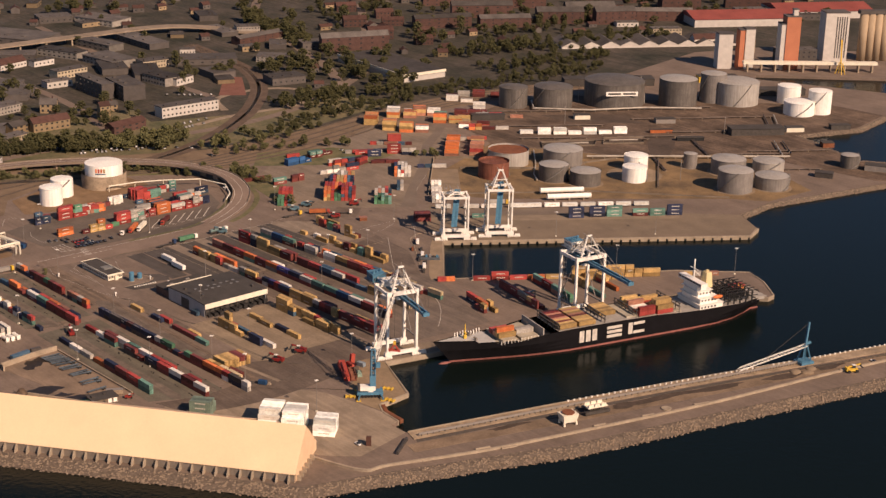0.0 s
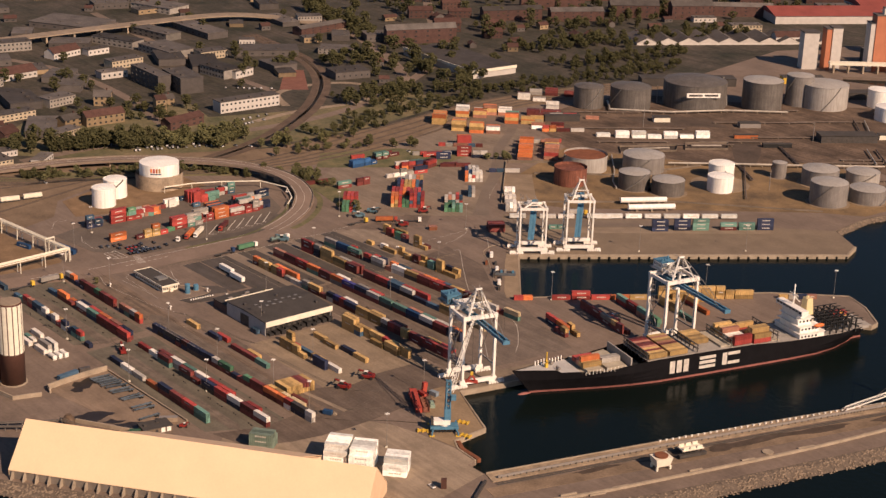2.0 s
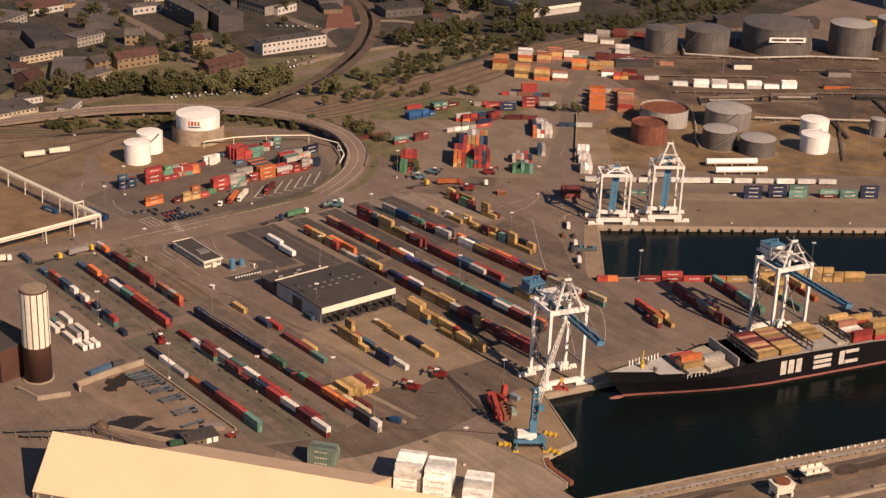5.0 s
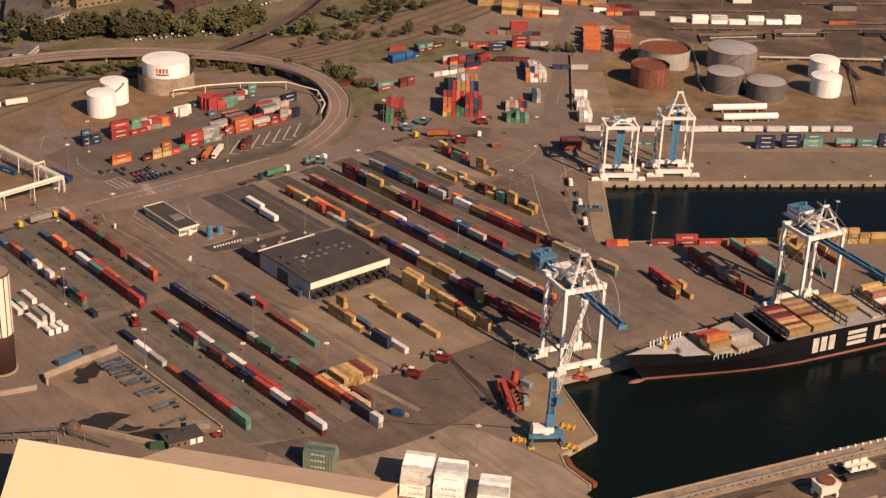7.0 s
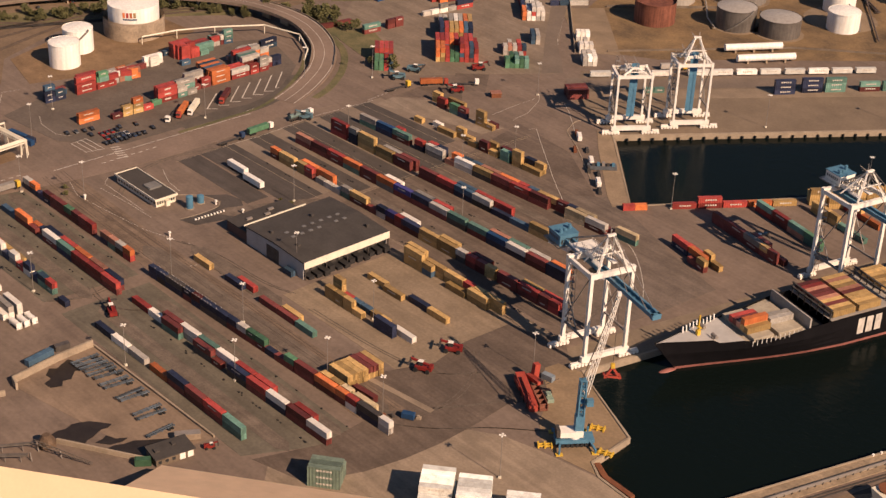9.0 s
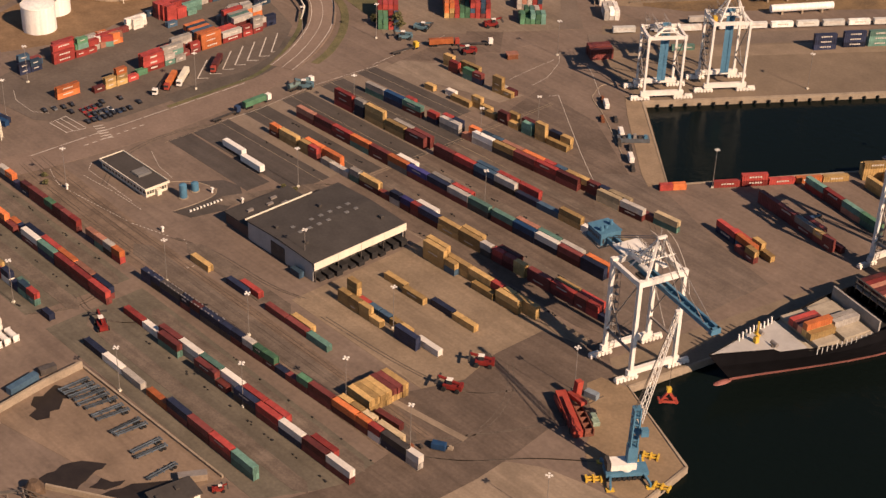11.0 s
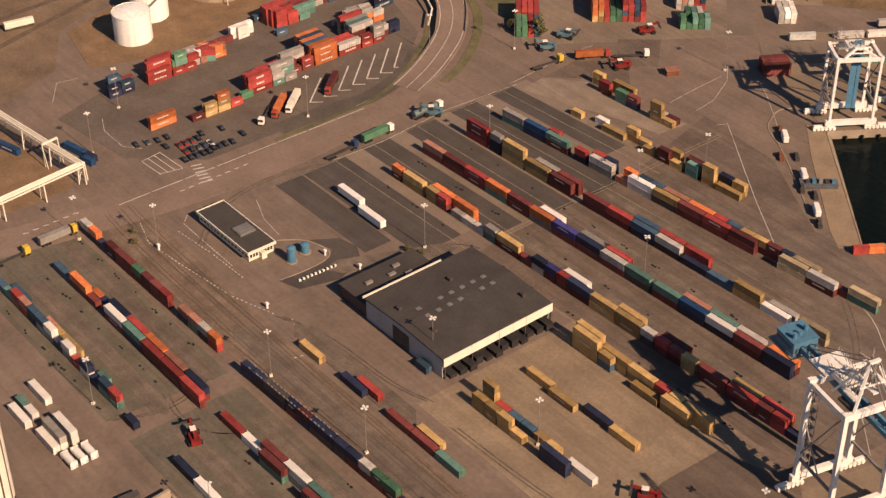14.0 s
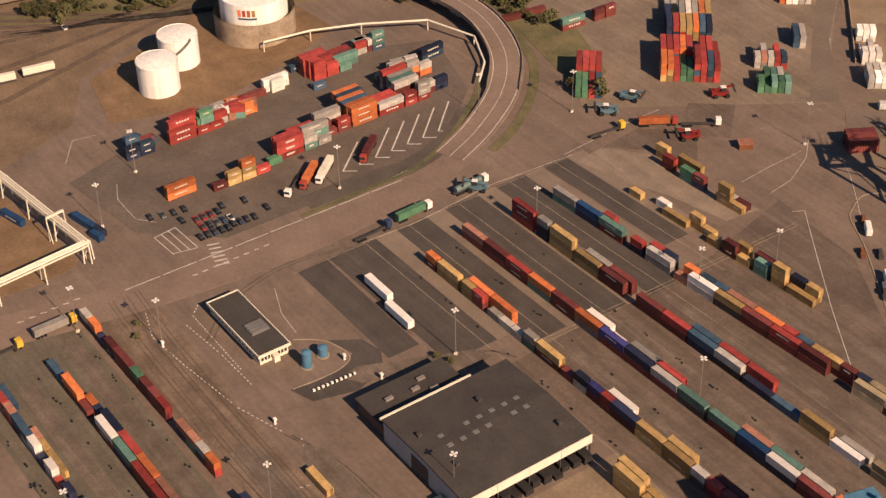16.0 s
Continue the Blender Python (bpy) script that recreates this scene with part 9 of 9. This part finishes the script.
def pane_mesh(w, h):
    if (w, h) not in PANE:
        bm = bmesh.new()
        add_box(bm, -w / 2, -0.06, 0, w / 2, 0.06, h)
        PANE[(w, h)] = to_mesh("window", bm, GLASS)
    return PANE[(w, h)]


def house(l, w, h, walls, roofm, pitched, label, storeys=2, bays=6, cat="house", both=False):
    t = thing("house" if cat == "house" else cat.replace(" ", "_"), label, cat, "buildings of the town")
    bm = bmesh.new()
    add_box(bm, -l / 2, -w / 2, 0, l / 2, w / 2, h)
    if pitched:
        r = w * 0.32
        v = [bm.verts.new(c) for c in ((-l / 2, -w / 2, h), (-l / 2, w / 2, h), (-l / 2, 0, h + r), (l / 2, -w / 2, h), (l / 2, w / 2, h), (l / 2, 0, h + r))]
        bm.faces.new((v[0], v[2], v[1]))
        bm.faces.new((v[3], v[4], v[5]))
    part("wall", bm, walls, t)
    bm = bmesh.new()
    if pitched:
        r = w * 0.32
        e = 0.5
        for sy in (-1, 1):
            q = [(-l / 2 - e, sy * (w / 2 + e), h - 0.3), (l / 2 + e, sy * (w / 2 + e), h - 0.3), (l / 2 + e, 0, h + r + 0.05), (-l / 2 - e, 0, h + r + 0.05)]
            a = [bm.verts.new(c) for c in q]
            b = [bm.verts.new((c[0], c[1], c[2] + 0.3)) for c in q]
            bm.faces.new(a)
            bm.faces.new(b)
            for i in range(4):
                bm.faces.new((a[i], a[(i + 1) % 4], b[(i + 1) % 4], b[i]))
        bmesh.ops.recalc_face_normals(bm, faces=bm.faces[:])
    else:
        add_box(bm, -l / 2 - 0.3, -w / 2 - 0.3, h, l / 2 + 0.3, w / 2 + 0.3, h + 0.5)
        for k in range(int(l / 14) + 1):
            x = -l / 2 + 5 + 13 * k
            if x < l / 2 - 2:
                add_box(bm, x - 1.2, -w * 0.2 - 1.2, h + 0.5, x + 1.2, -w * 0.2 + 1.2, h + 1.5)
    ro = part("roof", bm, roofm, t)
    if pitched and cat == "house":
        bm = bmesh.new()
        add_box(bm, l * 0.2, -0.5, h + w * 0.2, l * 0.2 + 0.9, 0.4, h + w * 0.32 + 1.4)
        part("chimney", bm, BRICKRED, ro)
    sh_ = h / storeys
    for s in range(storeys):
        for k in range(bays):
            x = -l / 2 + l * (k + 0.5) / bays
            o = new("window", pane_mesh(round(min(1.8, l / bays * 0.5), 1), 1.5))
            o.parent = t
            o.matrix_basis = pose(x, -w / 2, s * sh_ + 0.35 * sh_)
            if both:
                o = new("window", pane_mesh(round(min(1.8, l / bays * 0.5), 1), 1.5))
                o.parent = t
                o.matrix_basis = pose(l / 2, -w / 2 + w * (k + 0.5) / bays, s * sh_ + 0.35 * sh_, 0, 0, 90)
    return t


SC = random.Random(31)


def place(p, x, y, rz, sx=0.0, sy=0.0, sz=0.0):
    """A copy of a house, stretched a little so that no two look alike."""
    return copy_thing(p, pose(x, y, 0.04, 0, 0, rz + (0 if sz else SC.uniform(-6, 6))) @ Matrix.Diagonal((sx or SC.uniform(0.7, 1.25), sy or SC.uniform(0.75, 1.3), sz or SC.uniform(0.7, 1.1), 1)))


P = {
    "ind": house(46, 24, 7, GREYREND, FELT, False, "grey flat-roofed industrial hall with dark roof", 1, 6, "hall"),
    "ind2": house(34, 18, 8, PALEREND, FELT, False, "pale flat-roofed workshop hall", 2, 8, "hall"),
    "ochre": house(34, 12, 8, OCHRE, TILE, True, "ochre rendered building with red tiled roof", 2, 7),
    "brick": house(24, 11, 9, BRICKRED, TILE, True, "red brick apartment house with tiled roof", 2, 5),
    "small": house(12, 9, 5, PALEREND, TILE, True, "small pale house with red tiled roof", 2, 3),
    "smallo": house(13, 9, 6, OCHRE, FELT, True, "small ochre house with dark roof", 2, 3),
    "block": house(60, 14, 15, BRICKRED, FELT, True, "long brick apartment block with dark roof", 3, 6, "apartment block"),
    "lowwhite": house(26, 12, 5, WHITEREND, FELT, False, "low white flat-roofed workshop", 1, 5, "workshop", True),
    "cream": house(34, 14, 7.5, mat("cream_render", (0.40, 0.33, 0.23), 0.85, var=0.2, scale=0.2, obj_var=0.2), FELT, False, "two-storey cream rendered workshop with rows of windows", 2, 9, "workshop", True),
    "redroof": house(33, 14, 6, WHITEREND, TILE, True, "white hall with a red pitched roof darkened for cloud shade", 1, 8, "hall"),
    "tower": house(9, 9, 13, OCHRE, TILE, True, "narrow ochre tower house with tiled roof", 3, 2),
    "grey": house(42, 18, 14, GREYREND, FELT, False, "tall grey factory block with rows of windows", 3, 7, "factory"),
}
for k, p in enumerate(P.values()):
    p.matrix_basis = pose(-900 + 60 * k, 900, 0.04, 0, 0, 60)
# the long white building with a row of square windows
wb = house(58, 13, 9.5, WHITEREND, FELT, False, "long white office building with square windows", 2, 14, "office")
wb.matrix_basis = pose(-433, 268, 0.04, 0, 0, 88)
TOWN = [("grey", -525, 300, 82), ("grey", -500, 345, 82), ("ind2", -478, 372, 84), ("ind", -480, 410, 84), ("ind", -560, 420, 80), ("ind2", -560, 360, 80), ("ind", -600, 300, 82), ("ochre", -560, 255, 84), ("ind2", -560, 215, 84),
        ("ochre", -462, 150, 70), ("ochre", -452, 195, 74), ("smallo", -478, 205, 70), ("smallo", -458, 240, 84), ("ochre", -440, 225, 80), ("ochre", -436, 100, 66), ("ind2", -470, 90, 66), ("small", -500, 160, 60), ("ind", -520, 100, 66), ("ind", -560, 120, 70), ("ochre", -500, 235, 80),
        ("ind", -640, 230, 80), ("ind", -660, 300, 80), ("ind", -680, 370, 78), ("ind", -640, 400, 78), ("ind2", -700, 240, 80), ("ind", -720, 440, 78), ("ind", -640, 480, 76), ("ind2", -600, 470, 76), ("ind2", -700, 520, 70),
        ("ochre", -610, 170, 76), ("small", -620, 120, 70), ("ind", -700, 150, 76), ("ind2", -740, 200, 80), ("ind", -760, 100, 76), ("ind", -820, 180, 76), ("ind2", -850, 300, 78), ("ind", -880, 380, 78), ("ind", -920, 250, 78), ("block", -560, 560, 66), ("ind", -590, 540, 66),
        ("brick", -540, 640, 62), ("brick", -570, 670, 62), ("brick", -590, 620, 62), ("block", -600, 720, 62), ("block", -560, 780, 60), ("block", -620, 800, 60), ("block", -540, 850, 60), ("block", -500, 900, 58), ("block", -560, 930, 58), ("block", -480, 960, 58),
        ("block", -640, 880, 60), ("block", -700, 820, 62), ("block", -720, 900, 62), ("block", -600, 1000, 58), ("block", -520, 1040, 58), ("block", -680, 980, 60), ("block", -780, 760, 62), ("brick", -640, 680, 62), ("brick", -680, 700, 62), ("brick", -740, 690, 62), ("brick", -660, 640, 62),
        ("ind", -420, 1000, 56), ("ind2", -440, 1080, 56), ("block", -470, 1120, 56), ("block", -560, 1120, 56), ("ind", -380, 1120, 56), ("block", -640, 1100, 58), ("block", -760, 980, 60), ("block", -820, 880, 60)]
HALLS = [("grey", -546, 240, -3, 1.28, 0.7, 1.0), ("grey", -521, 258, -8, 1.0, 1.2, 1.0), ("cream", -624, 256, 95, 1.0, 1.0, 1.0), ("lowwhite", -592, 226, 88, 1.0, 1.0, 1.2), ("smallo", -508, 172, 54, 1.1, 1.3, 1.4),
         ("ochre", -455, 143, 88, 1.0, 1.0, 1.0), ("smallo", -462, 117, 104, 1.4, 1.2, 1.1), ("tower", -456, 197, 79, 1.0, 1.0, 1.0), ("brick", -413, 193, 101, 1.5, 1.1, 0.75), ("ind2", -708, 296, 22, 1.5, 1.0, 0.9), ("ind2", -730, 346, 11, 2.0, 1.1, 0.9),
         ("ind2", -650, 317, 6, 1.45, 1.7, 0.9), ("cream", -613, 344, 87, 0.85, 1.1, 1.0), ("ind", -714, 394, 1, 1.45, 1.0, 0.9), ("redroof", -690, 227, 105, 1.0, 1.0, 1.0), ("lowwhite", -684, 259, 96, 0.9, 0.9, 1.1), ("ind2", -547, 314, 8, 1.0, 1.2, 1.0), ("lowwhite", -531, 327, 104, 0.9, 0.5, 1.3),
         ("lowwhite", -642, 404, 60, 0.6, 0.8, 1.2), ("block", -656, 503, 97, 1.05, 1.0, 0.5), ("ind2", -566, 460, 45, 1.0, 1.2, 0.7), ("cream", -506, 88, 94, 1.05, 1.0, 0.8), ("cream", -392, 14, 94, 0.85, 1.8, 0.8), ("cream", -432, 97, 108, 0.72, 0.9, 0.9), ("brick", -438, 50, 111, 0.65, 1.3, 1.2),
         ("lowwhite", -412, 37, 87, 0.6, 1.0, 0.9), ("ind2", -612, 108, 121, 1.1, 1.3, 0.9), ("ind2", -530, 140, 102, 0.8, 0.9, 0.9), ("lowwhite", -380, 52, 132, 0.8, 0.8, 0.9), ("ind", -810, 300, 30, 1.6, 2.0, 0.8), ("ind2", -840, 420, 20, 1.6, 1.8, 0.8), ("ind", -600, 400, 60, 1.3, 1.2, 0.8), ("redroof", -636, 150, 96, 1.2, 1.4, 1.0), ("smallo", -480, 215, 80, 1.2, 1.0, 1.0)]
HALLS = [h for h in HALLS if not on_branch(h[1], h[2], 17)]
TOWN = [q for q in TOWN if not on_branch(q[1], q[2], 24) and all(math.hypot(q[1] - h[1], q[2] - h[2]) > (56 if h[0] in ("ind", "ind2", "grey") else 40) for h in HALLS)]
for n, x, y, a, sx, sy, sz in HALLS:
    place(P[n], x, y, a, sx, sy, sz)
for n, x, y, a in TOWN:
    place(P[n], x, y, a)
TOWN += [h[:4] for h in HALLS]
HR_ = random.Random(8)
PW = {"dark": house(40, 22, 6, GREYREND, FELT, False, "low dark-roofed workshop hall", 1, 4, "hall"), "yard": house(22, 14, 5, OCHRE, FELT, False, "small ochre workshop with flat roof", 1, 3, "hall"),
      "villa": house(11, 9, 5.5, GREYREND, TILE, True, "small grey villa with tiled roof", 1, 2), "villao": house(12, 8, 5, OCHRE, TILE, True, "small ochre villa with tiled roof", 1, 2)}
for k, p in enumerate(PW.values()):
    p.matrix_basis = pose(-960 + 50 * k, 1000, 0.04, 0, 0, 60)
for _ in range(420):
    x, y = HR_.uniform(-1080, -440), HR_.uniform(10, 1250)
    big = x > -800 and y < 560
    gap = 24 if big else 17
    if on_branch(x, y, 24) or any(abs(x - q[1]) < gap + (10 if q[0] in ("block", "grey", "ind") else 0) and abs(y - q[2]) < gap + (10 if q[0] in ("block", "grey", "ind") else 0) for q in TOWN) or -780 < x < -735 and y < 620 or abs(x + 464) < 84 and abs(y - 531) < 52 or abs(y - 500 + 0.42 * (x + 545)) < 26 and y > 470 or abs(x + 433) < 60 and 225 < y < 400 or math.hypot(x + 420, y - 1060) < 130:
        continue
    TOWN.append(("", x, y, 0))
    k = HR_.choice(["dark", "dark", "yard", "villa"]) if big else HR_.choice(["villa", "villao", "villa", "yard", "villa"])
    place(PW[k], x, y, HR_.choice([62, 78, 152, 168]) + HR_.uniform(-14, 14))
# rows of parked cars by the workshops
PC = random.Random(21)
bm = bmesh.new()
for x0, y0, x1, y1, n in ((-369, 121, -348, 184, 20), (-374, 124, -354, 186, 16), (-384, 214, -392, 262, 14), (-400, 232, -404, 272, 10), (-436, 250, -440, 300, 10), (-500, 290, -470, 330, 10)):
    for k in range(n):
        if PC.random() < 0.25:
            continue
        u = (k + PC.uniform(-0.2, 0.2)) / n
        m = pose(x0 + (x1 - x0) * u, y0 + (y1 - y0) * u, 0.1, 0, 0, PC.choice((0, 180)) + PC.uniform(-6, 6) - 20)
        for v in add_box(bm, -2.1, -0.85, 0.25, 2.1, 0.85, 0.85) + add_box(bm, -1.4, -0.75, 0.85, 1.0, 0.75, 1.45):
            if v.co.z > 1.4:
                v.co.x *= 0.75
            v.co = m @ v.co
solo("parked_cars", bm, mat("far_car_paint", (0.17, 0.165, 0.16), 0.4, 0.2, var=0.1, scale=0.5, island=0.95), "rows of small parked cars by the workshops", "cars", kind="stuff")
# white long market hall beside the rails
mh = thing("market_hall", "wide low hall with grey roof and white fascia", "hall", at=pose(-464, 531, 0.04, 0, 0, -4) @ Matrix.Diagonal((1.24, 0.98, 1, 1)))
bm = bmesh.new()
add_box(bm, -46, -26, 0, 46, 26, 7)
part("wall", bm, WHITEREND, mh)
bm = bmesh.new()
add_box(bm, -46.4, -26.4, 7, 46.4, 26.4, 7.5)
part("roof", bm, FELT, mh)
bm = bmesh.new()
add_box(bm, -46.8, -26.9, 5.5, 46.8, -26.4, 8.2)
part("fascia", bm, CREAM, mh)
bm = bmesh.new()
add_box(bm, 46.4, -26.4, 5.5, 46.9, 26.4, 8.2)
part("fascia", bm, CREAM, mh)
# rail depot with white sawtooth edge
dp = thing("rail_depot", "very long dark train shed with white zigzag gables", "hall", at=pose(-395, 850, 0.04, 0, 0, 60))
bm = bmesh.new()
add_box(bm, -110, -22, 0, 110, 22, 2.5)
part("wall", bm, WHITEREND, dp)
for k in range(10):
    x = -110 + 22 * k
    bm = bmesh.new()
    v = [bm.verts.new(c) for c in ((x, -22.5, 2.5), (x + 11, -22.5, 7.5), (x + 22, -22.5, 2.5), (x, 22.5, 2.5), (x + 11, 22.5, 7.5), (x + 22, 22.5, 2.5))]
    for f in ((0, 1, 4, 3), (1, 2, 5, 4)):
        bm.faces.new([v[i] for i in f])
    part("roof_bay", bm, FELT, dp)
    bm = bmesh.new()
    v = [bm.verts.new(c) for c in ((x + 0.2, -22.3, 2.5), (x + 11, -22.3, 7.3), (x + 21.8, -22.3, 2.5))]
    bm.faces.new(v[::-1])
    part("gable", bm, WHITEREND, dp, "white gable of the train shed")
# red-roofed warehouses far behind
for x, y, l, w in ((-420, 1030, 130, 60), (-395, 1150, 120, 60)):
    t = thing("red_warehouse", "large warehouse with a faded red sheet roof", "warehouse", "red-roofed warehouses", pose(x, y, 0.04, 0, 0, 60))
    bm = bmesh.new()
    add_box(bm, -l / 2, -w / 2, 0, l / 2, w / 2, 9)
    part("wall", bm, WHITEREND, t)
    bm = bmesh.new()
    v = [bm.verts.new(c) for c in ((-l / 2 - 1, -w / 2 - 1, 9), (l / 2 + 1, -w / 2 - 1, 9), (l / 2 + 1, 0, 15), (-l / 2 - 1, 0, 15), (l / 2 + 1, w / 2 + 1, 9), (-l / 2 - 1, w / 2 + 1, 9))]
    for f in ((0, 1, 2, 3), (3, 2, 4, 5), (0, 3, 5), (1, 4, 2)):
        bm.faces.new([v[i] for i in f])
    bmesh.ops.recalc_face_normals(bm, faces=bm.faces[:])
    part("roof", bm, REDSHEET, t)


# ---- grain silos ----
def tower(x, y, l, w, h, m, label, rz=56):
    t = thing("grain_tower", label, "tower", "grain towers on the far quay", pose(x, y, 0.05, 0, 0, rz))
    bm = bmesh.new()
    add_box(bm, -l / 2, -w / 2, 0, l / 2, w / 2, h)
    part("shaft", bm, m, t)
    bm = bmesh.new()
    add_box(bm, -l / 2 - 0.4, -w / 2 - 0.4, h, l / 2 + 0.4, w / 2 + 0.4, h + 0.8)
    part("cap", bm, GREYREND, t)
    return t


TERRA = mat("terracotta_sheet", (0.42, 0.16, 0.085), 0.8, var=0.12, scale=0.05)
tower(-268, 815, 15, 14, 36, WHITEREND, "white grain tower with plain walls")
tower(-253, 836, 10, 12, 41, WHITEREND, "slim white grain tower")
tower(-258, 829, 5, 13, 40, TERRA, "narrow terracotta stair tower")
tower(-224, 868, 15, 14, 55, TERRA, "tall terracotta red grain tower")
tower(-230, 860, 5, 13, 47, WHITEREND, "narrow white lift tower")
tower(-222, 870, 5, 5, 62, WHITEREND, "white head house on the tall tower")
gt = tower(-222, 940, 26, 18, 52, WHITEREND, "white grain silo block with ribbed front")
for k in range(5):
    bm = bmesh.new()
    add_box(bm, -1 + 2.6 * k, -9.15, 4, 0.3 + 2.6 * k, -9.0, 48)
    part("rib", bm, GREYREND, gt)
cs = thing("concrete_silo", "row of buff concrete silo cells", "silo", at=pose(-196, 975, 0.05, 0, 0, 56))
for k in range(4):
    bm = bmesh.new()
    add_cyl(bm, -12 + 8 * k, 0, 0, 50, 4.6, seg=24)
    ob = part("cell", bm, mat("silo_buff", (0.36, 0.27, 0.175), 0.85, var=0.15, scale=0.06), cs)
    smooth_sides(ob.data)
bm = bmesh.new()
add_box(bm, -18, -4, 50, 18, 4, 54)
part("gallery", bm, GREYREND, cs)
gq = thing("quay_gallery", "low conveyor gallery along the far quay", "gallery", at=pose(-200, 872, 0.05, 0, 0, 52))
bm = bmesh.new()
add_box(bm, -70, -3, 8, 70, 3, 11)
part("gallery", bm, CREAM, gq)
for k in range(10):
    bm = bmesh.new()
    add_box(bm, -66 + 14.5 * k, -2.5, 0, -64.5 + 14.5 * k, 2.5, 8)
    part("pier", bm, CONC, gq)
yc = thing("slewing_crane", "small yellow slewing crane on the far quay", "crane", at=pose(-175, 890, 0.05))
bm = bmesh.new()
for sx in (-4, 4):
    for sy in (-3, 3):
        add_beam(bm, (sx, sy, 0), (sx * 0.3, sy * 0.3, 12), 0.8)
part("portal", bm, YELLOW, yc)
bm = bmesh.new()
add_beam(bm, (0, 0, 12), (-5, 5, 34), 1.4)
part("jib", bm, YELLOW, yc)

# ---- motorway viaduct ----
strip("motorway", [(-742, -80, 8), (-752, 120, 8), (-755, 250, 8), (-755, 335, 8), (-753, 428, 8), (-735, 476, 6.5), (-690, 514, 3), (-640, 527, 0.6)], 17, -1.2, 0.0, LIGHTPAVE, "pale elevated motorway on concrete piers", "viaduct")
for k in range(17):
    y = -60 + 30 * k
    bm = bmesh.new()
    add_box(bm, -758, y - 1, 0, -748, y + 1, 6.8)
    solo("motorway_pier", bm, CONC, "concrete pier under the motorway", "pier", "piers of the motorway", "structure")
strip("town_road", [(-390, 40), (-392, 120), (-372, 230), (-380, 330), (-430, 440), (-520, 560), (-640, 640), (-800, 760)], 10, -0.2, 0.07, ASPHALT, "grey town road along the railway")
strip("town_road", [(-420, 180), (-520, 200), (-640, 200), (-760, 160), (-950, 140)], 9, -0.2, 0.075, ASPHALT, "grey town street between the halls")
strip("town_road", [(-470, 320), (-560, 320), (-690, 330), (-860, 350)], 9, -0.2, 0.08, ASPHALT, "grey town street between the halls")
strip("town_road", [(-900, 680), (-800, 600), (-730, 550), (-647, 530), (-545, 498), (-480, 470), (-430, 440)], 11, -0.2, 0.085, ASPHALT, "grey town street from the motorway down to the railway")
strip("loop_road", [(-392, 250), (-400, 300), (-398, 360), (-420, 400), (-452, 400), (-470, 370), (-462, 320), (-420, 300)], 7, -0.2, 0.09, LIGHTPAVE, "pale curved access road round the white office")
# Red patch laid flat on the ground for a red-brown hall roof.
patch("sports_court", [(-471, 327.6), (-457.5, 349.5), (-520, 388), (-533, 379), (-503.6, 352.8)], mat("hall_roof_red", (0.19, 0.085, 0.060), 0.95, var=0.2, scale=0.1), "flat red patch standing for a hall roof", 0.06)

finish_trees()
finish_boxes()
